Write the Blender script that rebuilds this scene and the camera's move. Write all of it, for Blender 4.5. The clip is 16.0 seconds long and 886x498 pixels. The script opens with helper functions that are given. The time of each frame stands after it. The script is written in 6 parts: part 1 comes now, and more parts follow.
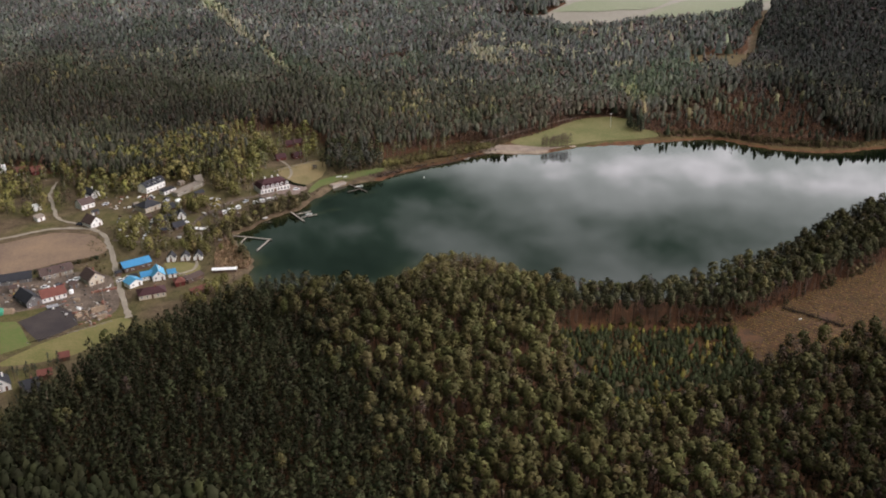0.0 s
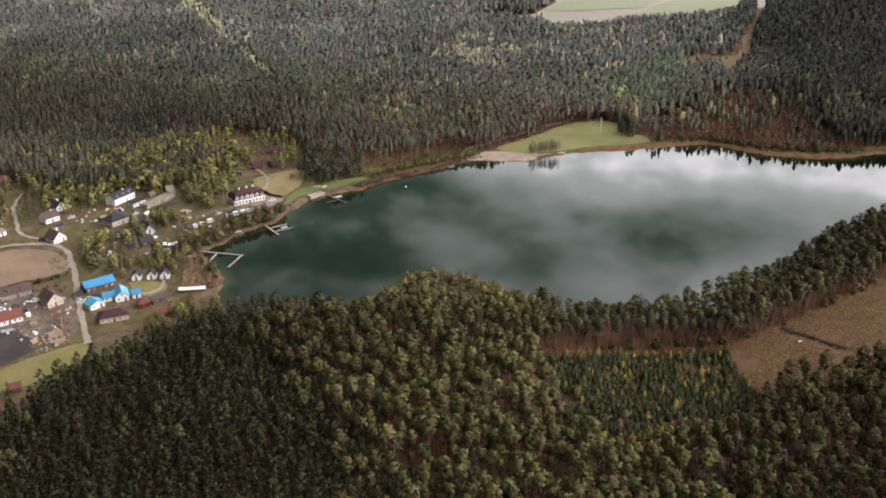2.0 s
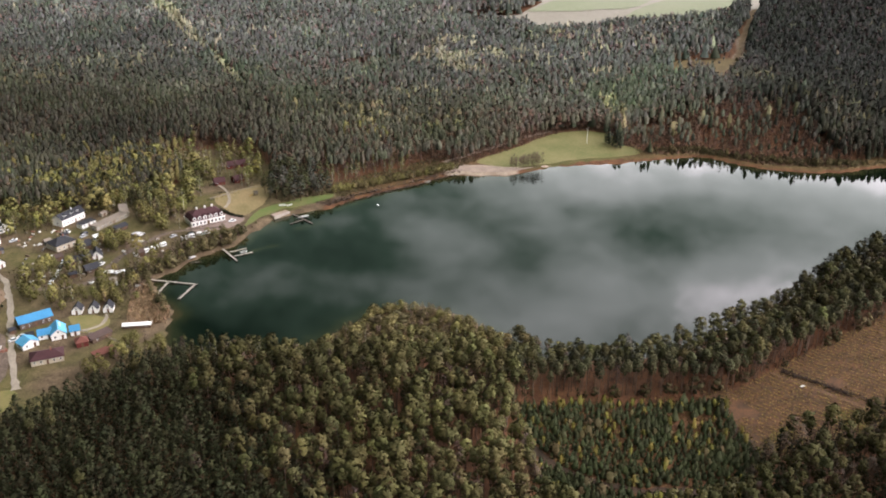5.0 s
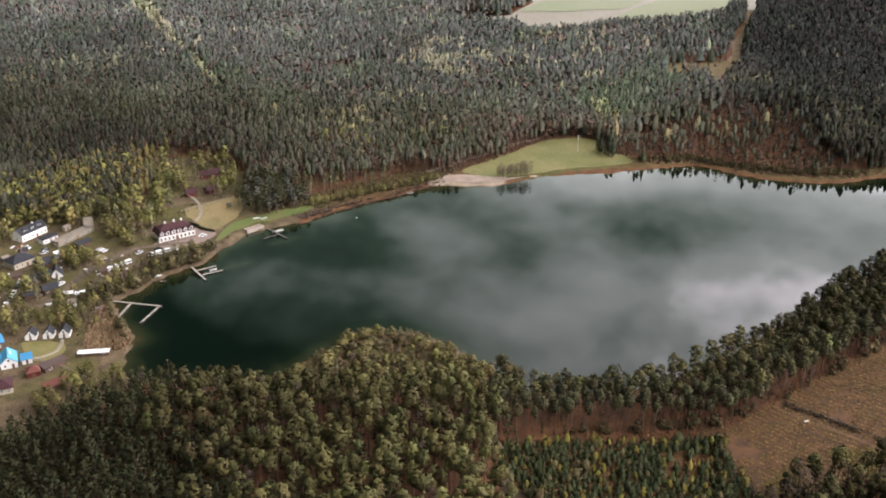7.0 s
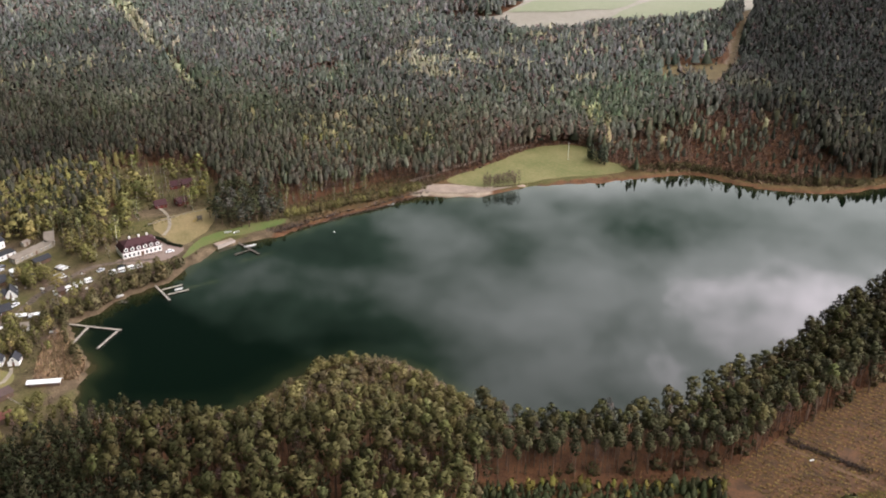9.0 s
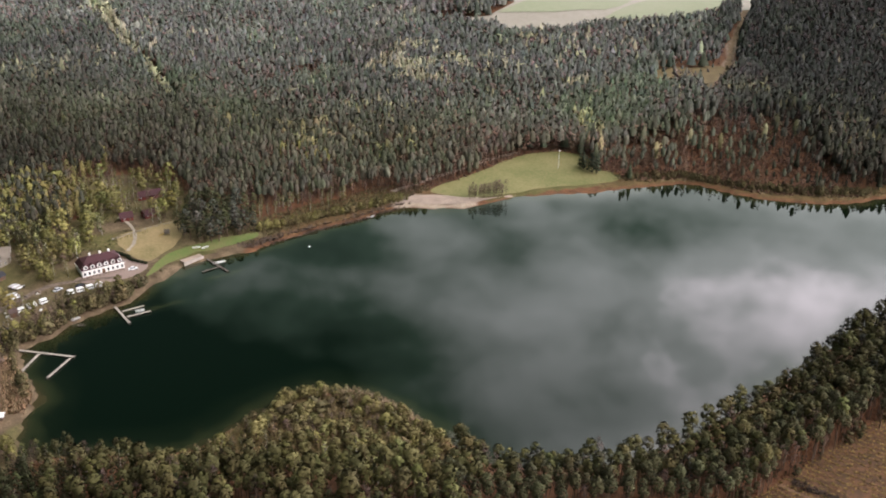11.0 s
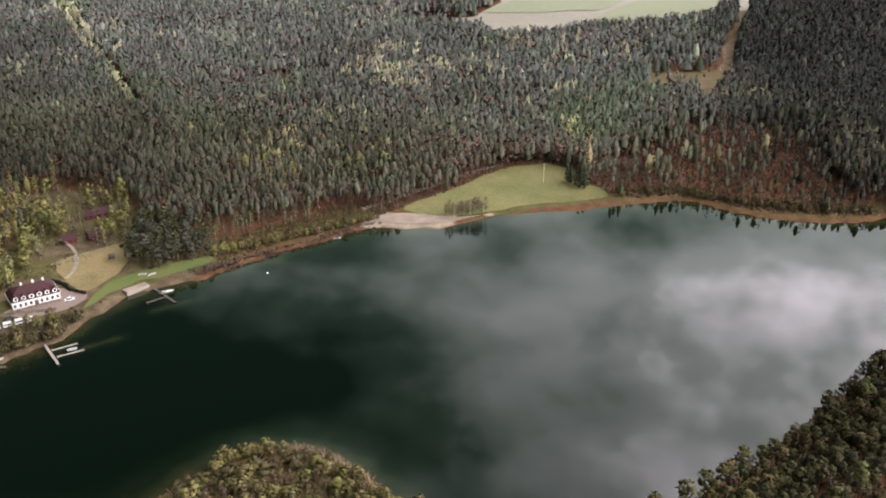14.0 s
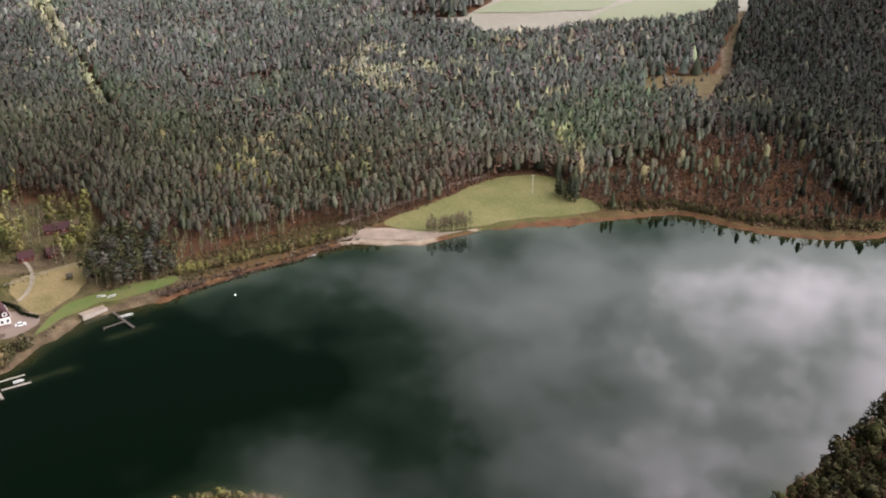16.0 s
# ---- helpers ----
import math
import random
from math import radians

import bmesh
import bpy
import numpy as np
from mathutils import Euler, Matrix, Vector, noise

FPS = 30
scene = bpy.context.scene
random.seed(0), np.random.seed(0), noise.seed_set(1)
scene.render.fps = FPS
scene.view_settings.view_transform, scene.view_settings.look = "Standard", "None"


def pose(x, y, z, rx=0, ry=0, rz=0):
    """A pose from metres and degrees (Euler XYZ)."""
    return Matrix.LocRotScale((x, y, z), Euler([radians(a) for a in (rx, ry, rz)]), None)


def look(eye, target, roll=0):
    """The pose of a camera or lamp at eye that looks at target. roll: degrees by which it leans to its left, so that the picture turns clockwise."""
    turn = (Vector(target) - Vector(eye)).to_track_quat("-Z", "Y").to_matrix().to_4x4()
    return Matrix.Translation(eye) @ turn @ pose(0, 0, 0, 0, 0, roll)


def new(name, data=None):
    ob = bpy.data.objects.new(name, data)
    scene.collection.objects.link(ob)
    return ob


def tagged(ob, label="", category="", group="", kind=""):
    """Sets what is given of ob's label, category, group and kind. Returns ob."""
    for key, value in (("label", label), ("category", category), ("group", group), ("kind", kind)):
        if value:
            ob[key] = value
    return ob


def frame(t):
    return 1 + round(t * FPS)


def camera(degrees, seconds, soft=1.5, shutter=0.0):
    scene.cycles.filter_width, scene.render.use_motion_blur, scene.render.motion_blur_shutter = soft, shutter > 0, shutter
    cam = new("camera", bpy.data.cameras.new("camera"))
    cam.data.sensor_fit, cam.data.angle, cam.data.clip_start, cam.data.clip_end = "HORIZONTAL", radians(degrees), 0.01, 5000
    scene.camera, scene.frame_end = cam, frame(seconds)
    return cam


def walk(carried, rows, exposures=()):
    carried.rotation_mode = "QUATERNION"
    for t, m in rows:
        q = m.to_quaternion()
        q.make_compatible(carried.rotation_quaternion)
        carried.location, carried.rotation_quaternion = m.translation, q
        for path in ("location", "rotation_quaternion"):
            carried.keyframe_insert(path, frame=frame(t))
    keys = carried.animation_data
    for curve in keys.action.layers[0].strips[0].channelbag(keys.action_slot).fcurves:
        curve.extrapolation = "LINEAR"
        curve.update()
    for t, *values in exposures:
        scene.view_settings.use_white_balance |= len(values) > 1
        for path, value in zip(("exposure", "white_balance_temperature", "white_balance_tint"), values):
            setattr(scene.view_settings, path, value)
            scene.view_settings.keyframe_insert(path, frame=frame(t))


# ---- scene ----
# ---------- camera ----------
cam = camera(50, 16.0, soft=1.9)
walk(cam, [
    (0.0, look((0.00, 0.00, 221.00), (-70.07, 265.38, 99.90), -0.22)),
    (1.0, look((0.13, 15.02, 220.45), (-69.12, 280.32, 98.72), -0.33)),
    (2.0, look((0.02, 30.23, 220.16), (-68.31, 295.49, 97.84), -0.35)),
    (3.0, look((-0.24, 45.59, 219.92), (-67.62, 310.85, 97.03), -0.32)),
    (4.0, look((-0.59, 61.11, 219.59), (-67.01, 326.35, 96.16), -0.25)),
    (5.0, look((-0.96, 76.74, 219.04), (-66.44, 341.97, 95.10), -0.17)),
    (6.0, look((-1.30, 92.46, 218.19), (-65.87, 357.71, 93.79), -0.10)),
    (7.0, look((-1.57, 108.27, 216.99), (-65.27, 373.54, 92.18), -0.04)),
    (8.0, look((-1.74, 124.15, 215.44), (-64.62, 389.45, 90.29), 0.01)),
    (9.0, look((-1.80, 140.06, 213.54), (-63.93, 405.42, 88.14), 0.05)),
    (10.0, look((-1.75, 156.01, 211.38), (-63.19, 421.44, 85.79), 0.07)),
    (11.0, look((-1.58, 171.98, 209.04), (-62.42, 437.48, 83.32), 0.08)),
    (12.0, look((-1.31, 187.95, 206.65), (-61.64, 453.52, 80.83), 0.08)),
    (13.0, look((-0.98, 203.91, 204.39), (-60.86, 469.52, 78.44), 0.09)),
    (14.0, look((-0.61, 219.85, 202.46), (-60.06, 485.44, 76.27), 0.12)),
    (15.0, look((-0.27, 235.76, 201.10), (-59.23, 501.25, 74.45), 0.19)),
    (16.0, look((-0.00, 251.63, 200.58), (-58.28, 516.88, 73.12), 0.36)),
], exposures=[(0.0, 0.21, 6500, 27), (0.5, 0.35, 6500, 27), (1.5, 0.58, 6500, 27), (3.0, 0.74, 6500, 27), (4.0, 0.78, 6500, 27), (16.0, 0.78, 6500, 27)])

# ---------- light ----------
SUN_AZ, SUN_EL = 122.0, 46.0      # degrees clockwise from +y, degrees up
sun_dir = Vector((math.sin(radians(SUN_AZ)) * math.cos(radians(SUN_EL)),
                  math.cos(radians(SUN_AZ)) * math.cos(radians(SUN_EL)), math.sin(radians(SUN_EL))))
sun = new("sun", bpy.data.lights.new("sun", "SUN"))
sun.data.energy, sun.data.angle, sun.data.color = 0.65, radians(14), (1.0, 0.94, 0.84)
sun.rotation_mode = "QUATERNION"
sun.rotation_quaternion = (-sun_dir).to_track_quat("-Z", "Y")

world = bpy.data.worlds.new("world")
scene.world = world
world.use_nodes = True


def nodes_of(tree):
    tree.nodes.clear()

    def add(node_type, **values):
        n = tree.nodes.new(node_type)
        for key, value in values.items():
            if key.startswith("in_"):
                n.inputs[int(key[3:])].default_value = value
            elif key == "op":
                n.operation = value
            elif key == "kind":
                n.data_type = value
            elif key == "blend":
                n.blend_type = value
        return n

    def link(a, b, i=0, o=0):
        tree.links.new(a.outputs[o], b.inputs[i])
        return b
    return add, link


def ramp(add, stops):
    r = add("ShaderNodeValToRGB")
    els = r.color_ramp.elements
    while len(els) < len(stops):
        els.new(0.5)
    for el, (p, c) in zip(els, stops):
        el.position = p
        el.color = (*c, 1) if len(c) == 3 else c
    return r


# single cloud banks: direction, half width in degrees, brighter (+) or darker (-)
BANKS = [((-0.552, 0.641, 0.533), 15, -0.085), ((-0.27, 0.873, 0.405), 16, 0.03), ((-0.017, 0.808, 0.589), 9, 0.15), ((0.168, 0.886, 0.432), 5, 0.07), ((0.132, 0.825, 0.549), 7, 0.11),
         ((0.035, 0.861, 0.507), 7, -0.06), ((0.212, 0.853, 0.477), 6, -0.06), ((0.184, 0.921, 0.343), 10, 0.03), ((0.083, 0.897, 0.435), 8, -0.045), ((-0.275, 0.793, 0.544), 9, 0.03)]


def make_world():
    add, link = nodes_of(world.node_tree)
    sky = add("ShaderNodeTexSky")
    sky.sky_type = "NISHITA"
    sky.sun_disc = False
    sky.sun_elevation, sky.sun_rotation = radians(SUN_EL), radians(SUN_AZ)
    clear = add("ShaderNodeBackground", in_1=0.09)
    link(sky, clear, 0)
    # cloud deck: the direction projected on a level plane
    tc = add("ShaderNodeTexCoord")
    sep = add("ShaderNodeSeparateXYZ")
    link(tc, sep, 0, 0)
    up = add("ShaderNodeMath", op="MAXIMUM", in_1=0.0)
    link(sep, up, 0, 2)
    up2 = add("ShaderNodeMath", op="ADD", in_1=0.12)
    link(up, up2)
    dx = add("ShaderNodeMath", op="DIVIDE")
    link(sep, dx, 0, 0), link(up2, dx, 1)
    dy = add("ShaderNodeMath", op="DIVIDE")
    link(sep, dy, 0, 1), link(up2, dy, 1)
    plane = add("ShaderNodeCombineXYZ")
    link(dx, plane, 0), link(dy, plane, 1)
    plane.inputs[2].default_value = 1.3
    big = add("ShaderNodeTexNoise", in_2=1.5, in_3=8.0, in_4=0.55)
    link(plane, big, 0)
    # brightness of the cloud grows towards the sun's side
    dot = add("ShaderNodeVectorMath", op="DOT_PRODUCT", in_1=(math.sin(radians(70)), math.cos(radians(70)), 0.0))
    link(tc, dot, 0, 0)
    side = add("ShaderNodeMath", op="MULTIPLY_ADD", in_1=0.66, in_2=-0.05)
    tree = world.node_tree
    tree.links.new(dot.outputs["Value"], side.inputs[0])
    soft = add("ShaderNodeMath", op="MULTIPLY_ADD", in_1=1.4, in_2=-0.205)
    link(big, soft, 0, 0)
    mix = add("ShaderNodeMath", op="ADD")
    link(soft, mix, 0, 0), link(side, mix, 1)
    drift = add("ShaderNodeTexNoise", in_2=5.0, in_3=7.0, in_4=0.62)
    link(tc, drift, 0, 0)
    shift = add("ShaderNodeVectorMath", op="MULTIPLY_ADD", in_1=(0.42, 0.42, 0.42), in_2=(-0.21, -0.21, -0.21))
    link(drift, shift, 0, 1)
    ragged = add("ShaderNodeVectorMath", op="ADD")
    link(tc, ragged, 0, 0), link(shift, ragged, 1)
    ragged_dir = add("ShaderNodeVectorMath", op="NORMALIZE")
    link(ragged, ragged_dir)
    for way, wide, gain in BANKS:
        near = add("ShaderNodeVectorMath", op="DOT_PRODUCT", in_1=way)
        link(ragged_dir, near, 0)
        fall = add("ShaderNodeMapRange")
        fall.interpolation_type = "SMOOTHSTEP"
        fall.inputs[1].default_value, fall.inputs[2].default_value = math.cos(radians(wide)), 1.0
        fall.inputs[3].default_value, fall.inputs[4].default_value = 0.0, gain
        tree.links.new(near.outputs["Value"], fall.inputs[0])
        total = add("ShaderNodeMath", op="ADD")
        link(mix, total, 0), link(fall, total, 1)
        mix = total
    tone = ramp(add, [(0.33, (0.022, 0.040, 0.027)), (0.45, (0.18, 0.30, 0.22)), (0.58, (0.77, 0.95, 0.83)), (0.76, (1.6, 1.84, 1.68)), (0.94, (4.2, 4.3, 4.2))])
    link(mix, tone)
    cloud = add("ShaderNodeBackground", in_1=1.0)
    link(tone, cloud, 0)
    cover = ramp(add, [(0.30, (0.92, 0.92, 0.92)), (0.5, (1, 1, 1))])
    link(mix, cover)
    both = add("ShaderNodeMixShader")
    link(cover, both, 0), link(clear, both, 1), link(cloud, both, 2)
    out = add("ShaderNodeOutputWorld")
    link(both, out)


make_world()


# ---------- materials ----------
def material(name, base, rough=0.9, second=None, scale=0.3, fine=4.0, bump=0.0, metal=0.0, tint=False, island=0.0, per_object=0.0, specular=0.3):
    """A procedural surface: base and second colour mixed by noise at two scales, with optional bump, tint attribute and random."""
    m = bpy.data.materials.new(name)
    m.use_nodes = True
    add, link = nodes_of(m.node_tree)
    tree = m.node_tree
    out = add("ShaderNodeOutputMaterial")
    p = add("ShaderNodeBsdfPrincipled")
    p.inputs["Roughness"].default_value = rough
    p.inputs["Metallic"].default_value = metal
    p.inputs["Specular IOR Level"].default_value = specular
    tree.links.new(p.outputs[0], out.inputs[0])
    geo = add("ShaderNodeNewGeometry")
    second = second or tuple(c * 0.7 for c in base)
    n1 = add("ShaderNodeTexNoise", in_2=scale, in_3=4.0, in_4=0.6)
    n2 = add("ShaderNodeTexNoise", in_2=fine, in_3=3.0, in_4=0.6)
    link(geo, n1, 0, 0), link(geo, n2, 0, 0)
    avg = add("ShaderNodeMath", op="MULTIPLY_ADD", in_1=0.45, in_2=0.0)
    link(n2, avg, 0, 0)
    s = add("ShaderNodeMath", op="MULTIPLY_ADD", in_1=0.55)
    link(n1, s, 0, 0), link(avg, s, 2)
    r = ramp(add, [(0.38, base), (0.62, second)])
    link(s, r)
    colour = r
    if tint:
        at = add("ShaderNodeAttribute")
        at.attribute_name = "tint"
        mul = add("ShaderNodeMix", kind="RGBA", blend="MULTIPLY")
        mul.inputs[0].default_value = 1.0
        tree.links.new(colour.outputs[0], mul.inputs[6])
        tree.links.new(at.outputs[0], mul.inputs[7])
        colour_out = mul.outputs[2]
    else:
        colour_out = colour.outputs[0]
    if island or per_object:
        if island:
            rnd, amount = geo.outputs["Random Per Island"], island
        else:
            rnd, amount = add("ShaderNodeObjectInfo").outputs["Random"], per_object
        rng = add("ShaderNodeMapRange")
        rng.inputs["To Min"].default_value, rng.inputs["To Max"].default_value = 1 - amount, 1 + amount
        tree.links.new(rnd, rng.inputs[0])
        hsv = add("ShaderNodeHueSaturation")
        tree.links.new(rng.outputs[0], hsv.inputs["Value"])
        tree.links.new(colour_out, hsv.inputs["Color"])
        colour_out = hsv.outputs[0]
    tree.links.new(colour_out, p.inputs["Base Color"])
    if bump:
        b = add("ShaderNodeBump")
        b.inputs["Strength"].default_value = 0.6
        b.inputs["Distance"].default_value = bump
        tree.links.new(s.outputs[0], b.inputs["Height"])
        tree.links.new(b.outputs[0], p.inputs["Normal"])
    return m


FOLIAGE = material("foliage", (1.0, 1.0, 1.0), 0.85, (0.72, 0.75, 0.7), 0.25, 1.2, tint=True, island=0.22, specular=0.1)
BARK = material("bark", (0.16, 0.10, 0.07), 0.95, (0.10, 0.075, 0.06), 0.6, 5.0, specular=0.1)
BARK_PALE = material("bark_pale", (0.45, 0.42, 0.38), 0.9, (0.22, 0.2, 0.18), 1.5, 6.0, specular=0.1)


def ground_material():
    m = bpy.data.materials.new("ground_cover")
    m.use_nodes = True
    add, link = nodes_of(m.node_tree)
    tree = m.node_tree
    out = add("ShaderNodeOutputMaterial")
    p = add("ShaderNodeBsdfPrincipled")
    p.inputs["Roughness"].default_value = 0.95
    p.inputs["Specular IOR Level"].default_value = 0.1
    tree.links.new(p.outputs[0], out.inputs[0])
    geo = add("ShaderNodeNewGeometry")
    at = add("ShaderNodeAttribute")
    at.attribute_name = "cover"
    sep = add("ShaderNodeSeparateColor")
    tree.links.new(at.outputs[0], sep.inputs[0])
    n = add("ShaderNodeTexNoise", in_2=0.12, in_3=6.0, in_4=0.65)
    n2 = add("ShaderNodeTexNoise", in_2=1.4, in_3=4.0, in_4=0.7)
    link(geo, n, 0, 0), link(geo, n2, 0, 0)
    s = add("ShaderNodeMath", op="ADD")
    link(n, s, 0, 0), link(n2, s, 1, 0)
    half = add("ShaderNodeMath", op="MULTIPLY", in_1=0.5)
    link(s, half)
    litter = ramp(add, [(0.36, (0.055, 0.028, 0.017)), (0.5, (0.118, 0.056, 0.030)), (0.64, (0.185, 0.086, 0.043))])
    grass = ramp(add, [(0.36, (0.048, 0.050, 0.017)), (0.5, (0.092, 0.084, 0.030)), (0.64, (0.15, 0.115, 0.054))])
    sand = ramp(add, [(0.36, (0.24, 0.18, 0.13)), (0.62, (0.42, 0.34, 0.27))])
    last = litter.outputs[0]
    dirt = ramp(add, [(0.36, (0.048, 0.033, 0.021)), (0.5, (0.100, 0.070, 0.043)), (0.64, (0.195, 0.142, 0.090))])
    for r in (litter, dirt, grass, sand):
        link(half, r)
    for r, channel in ((dirt, 1), (grass, 0), (sand, 2)):
        noisy = add("ShaderNodeMath", op="MULTIPLY_ADD", in_1=0.7, in_2=-0.35)
        link(n2, noisy, 0, 0)
        sharp = add("ShaderNodeMath", op="ADD")
        tree.links.new(sep.outputs[channel], sharp.inputs[0])
        link(noisy, sharp, 1)
        clampn = add("ShaderNodeMapRange")
        clampn.inputs[1].default_value, clampn.inputs[2].default_value = 0.25, 0.75
        link(sharp, clampn)
        mx = add("ShaderNodeMix", kind="RGBA")
        tree.links.new(clampn.outputs[0], mx.inputs[0])
        tree.links.new(last, mx.inputs[6])
        tree.links.new(r.outputs[0], mx.inputs[7])
        last = mx.outputs[2]
    tree.links.new(last, p.inputs["Base Color"])
    b = add("ShaderNodeBump")
    b.inputs["Distance"].default_value = 0.25
    link(n2, b, 2, 0)
    b.inputs["Strength"].default_value = 0.5
    tree.links.new(n2.outputs[0], b.inputs["Height"])
    tree.links.new(b.outputs[0], p.inputs["Normal"])
    return m


def water_material():
    m = bpy.data.materials.new("lake_water")
    m.use_nodes = True
    add, link = nodes_of(m.node_tree)
    tree = m.node_tree
    out = add("ShaderNodeOutputMaterial")
    p = add("ShaderNodeBsdfPrincipled")
    p.inputs["Roughness"].default_value = 0.012
    p.inputs["IOR"].default_value = 1.33
    tree.links.new(p.outputs[0], out.inputs[0])
    geo = add("ShaderNodeNewGeometry")
    at = add("ShaderNodeAttribute")
    at.attribute_name = "depth"
    n = add("ShaderNodeTexNoise", in_2=0.06, in_3=5.0, in_4=0.6)
    link(geo, n, 0, 0)
    # metres from the bank, made uneven, then the colour of the bed seen through the water
    un = add("ShaderNodeMath", op="MULTIPLY_ADD", in_1=16.0, in_2=-8.0)
    link(n, un, 0, 0)
    d = add("ShaderNodeMath", op="ADD")
    tree.links.new(at.outputs["Fac"], d.inputs[0])
    link(un, d, 1)
    rng = add("ShaderNodeMapRange")
    rng.inputs[1].default_value, rng.inputs[2].default_value = 0.0, 20.0
    link(d, rng)
    r = ramp(add, [(0.0, (0.036, 0.029, 0.012)), (0.25, (0.014, 0.018, 0.007)), (0.5, (0.003, 0.0065, 0.0026)), (1.0, (0.0007, 0.0034, 0.0012))])
    link(rng, r)
    tree.links.new(r.outputs[0], p.inputs["Base Color"])
    w = add("ShaderNodeTexNoise", in_2=1.8, in_3=3.0, in_4=0.6)
    link(geo, w, 0, 0)
    b = add("ShaderNodeBump")
    b.inputs["Strength"].default_value = 0.07
    b.inputs["Distance"].default_value = 0.02
    tree.links.new(w.outputs[0], b.inputs["Height"])
    tree.links.new(b.outputs[0], p.inputs["Normal"])
    return m


GROUND = ground_material()
WATER = water_material()

# ---------- plan ----------
SHORE = [(-212, 408), (-224, 428), (-228, 441), (-246, 459), (-255, 471), (-250, 485), (-244, 505), (-234, 522), (-231, 542),
         (-226, 562), (-212, 579), (-199, 590), (-190, 606), (-164, 636), (-140, 664), (-116, 669), (-98, 677), (-78, 696),
         (-36, 713), (2, 734), (30, 741), (54, 729), (107, 727), (148, 750), (200, 755), (240, 700), (205, 640), (121, 595),
         (62, 520), (33, 482), (5, 455), (-20, 443), (-48, 440), (-72, 455), (-90, 467), (-110, 472), (-128, 463), (-139, 446),
         (-150, 424), (-172, 416), (-195, 409)]


def smooth_loop(points, steps=6):
    """A closed Catmull-Rom curve through the points."""
    pts = np.array(points, float)
    n = len(pts)
    out = []
    for i in range(n):
        a, b, c, d = pts[i - 1], pts[i], pts[(i + 1) % n], pts[(i + 2) % n]
        for s in np.arange(steps) / steps:
            out.append(0.5 * (2 * b + (c - a) * s + (2 * a - 5 * b + 4 * c - d) * s * s + (3 * b - a - 3 * c + d) * s ** 3))
    return np.array(out)


def inside(loop, xy):
    loop, xy = np.asarray(loop, float), np.asarray(xy, float)
    hit = np.zeros(len(xy), bool)
    for (x0, y0), (x1, y1) in zip(loop, np.roll(loop, -1, 0)):
        cross = (y0 > xy[:, 1]) != (y1 > xy[:, 1])
        if y0 != y1:
            hit ^= cross & (xy[:, 0] < (x1 - x0) * (xy[:, 1] - y0) / (y1 - y0) + x0)
    return hit


def line_gap(line, xy, closed=False):
    """Distance of points from a polyline."""
    line, xy = np.asarray(line, float), np.asarray(xy, float)
    best = np.full(len(xy), 1e9)
    ends = np.roll(line, -1, 0) if closed else line[1:]
    for a, b in zip(line, ends):
        ab = b - a
        s = np.clip(((xy - a) @ ab) / max(ab @ ab, 1e-9), 0, 1)
        best = np.minimum(best, np.hypot(*(xy - a - s[:, None] * ab).T))
    return best


rng = np.random.default_rng(7)
shore = smooth_loop(SHORE)
k = np.arange(len(shore))
shore += np.stack([np.sin(k * 1.7) + np.sin(k * 0.63 + 1), np.cos(k * 1.3) + np.sin(k * 0.9 + 2)], 1) * 0.55


def bank(xy):
    """Metres from the bank: positive on land, negative on the lake."""
    d = line_gap(shore, xy, True)
    return np.where(inside(shore, xy), -d, d)


def ease(v):
    v = np.clip(v, 0, 1)
    return v * v * (3 - 2 * v)


LEVEL = 1.2


def height(xy, gap=None):
    xy = np.asarray(xy, float)
    gap = bank(xy) if gap is None else gap
    z = np.where(gap > 0, LEVEL * ease(gap / 7.0), -2.5 * ease(-gap / 12.0))
    z = z + 17 * ease((xy[:, 1] - 820) / 220) + 14 * ease((xy[:, 1] - 1030) / 150)
    hill = ease((xy[:, 0] + 28) / 60) * ease((gap - 6) / 85) * (xy[:, 1] > 640)
    return np.maximum(z, 1.2 + 14 * hill) * (gap > 0) + z * (gap <= 0)


MEADOW = [(-140, 673), (-128, 697), (-112, 718), (-99, 741), (-82, 770), (-60, 782), (-42, 776), (-36, 754), (-21, 748), (-16, 728), (-60, 706), (-100, 678)]
PLANT = [(-50, 397), (-40, 403), (-14, 409), (9, 415), (31, 420), (38, 402), (45, 385), (42, 366), (31, 350), (11, 336), (-12, 328), (-28, 337), (-40, 364), (-47, 384)]
CLEARING = [(22, 428), (38, 434), (57, 458), (88, 494), (120, 532), (170, 560), (215, 520), (150, 446), (91, 414), (60, 396), (46, 386), (36, 406)]
VILLAGE = [(-264, 232), (-250, 263), (-244, 294), (-238, 337), (-221, 361), (-204, 402), (-216, 420), (-238, 455), (-238, 520), (-224, 570), (-190, 618), (-230, 634), (-300, 622),
           (-330, 560), (-380, 535), (-450, 545), (-520, 480), (-420, 330), (-350, 232)]
FIELD = [(-236, 1088), (-228, 1074), (-168, 1064), (-148, 1050), (-136, 1027), (-94, 1046), (-54, 1073), (-2, 1095), (44, 1114), (56, 1150), (102, 1168), (300, 1300), (250, 1500), (-100, 1500), (-185, 1300), (-152, 1150), (-168, 1100)]
TRACK = [(34, 884), (40, 908), (46, 941), (54, 974), (60, 1048), (68, 1100), (75, 1142), (80, 1180)]
GLADE = [(-6, 930), (-2, 970), (25, 980), (51, 984), (50, 948), (44, 920), (36, 908), (20, 938)]
PARK = [(-345, 661), (-320, 676), (-284, 670), (-256, 640), (-255, 615), (-262, 606), (-300, 606), (-330, 630)]
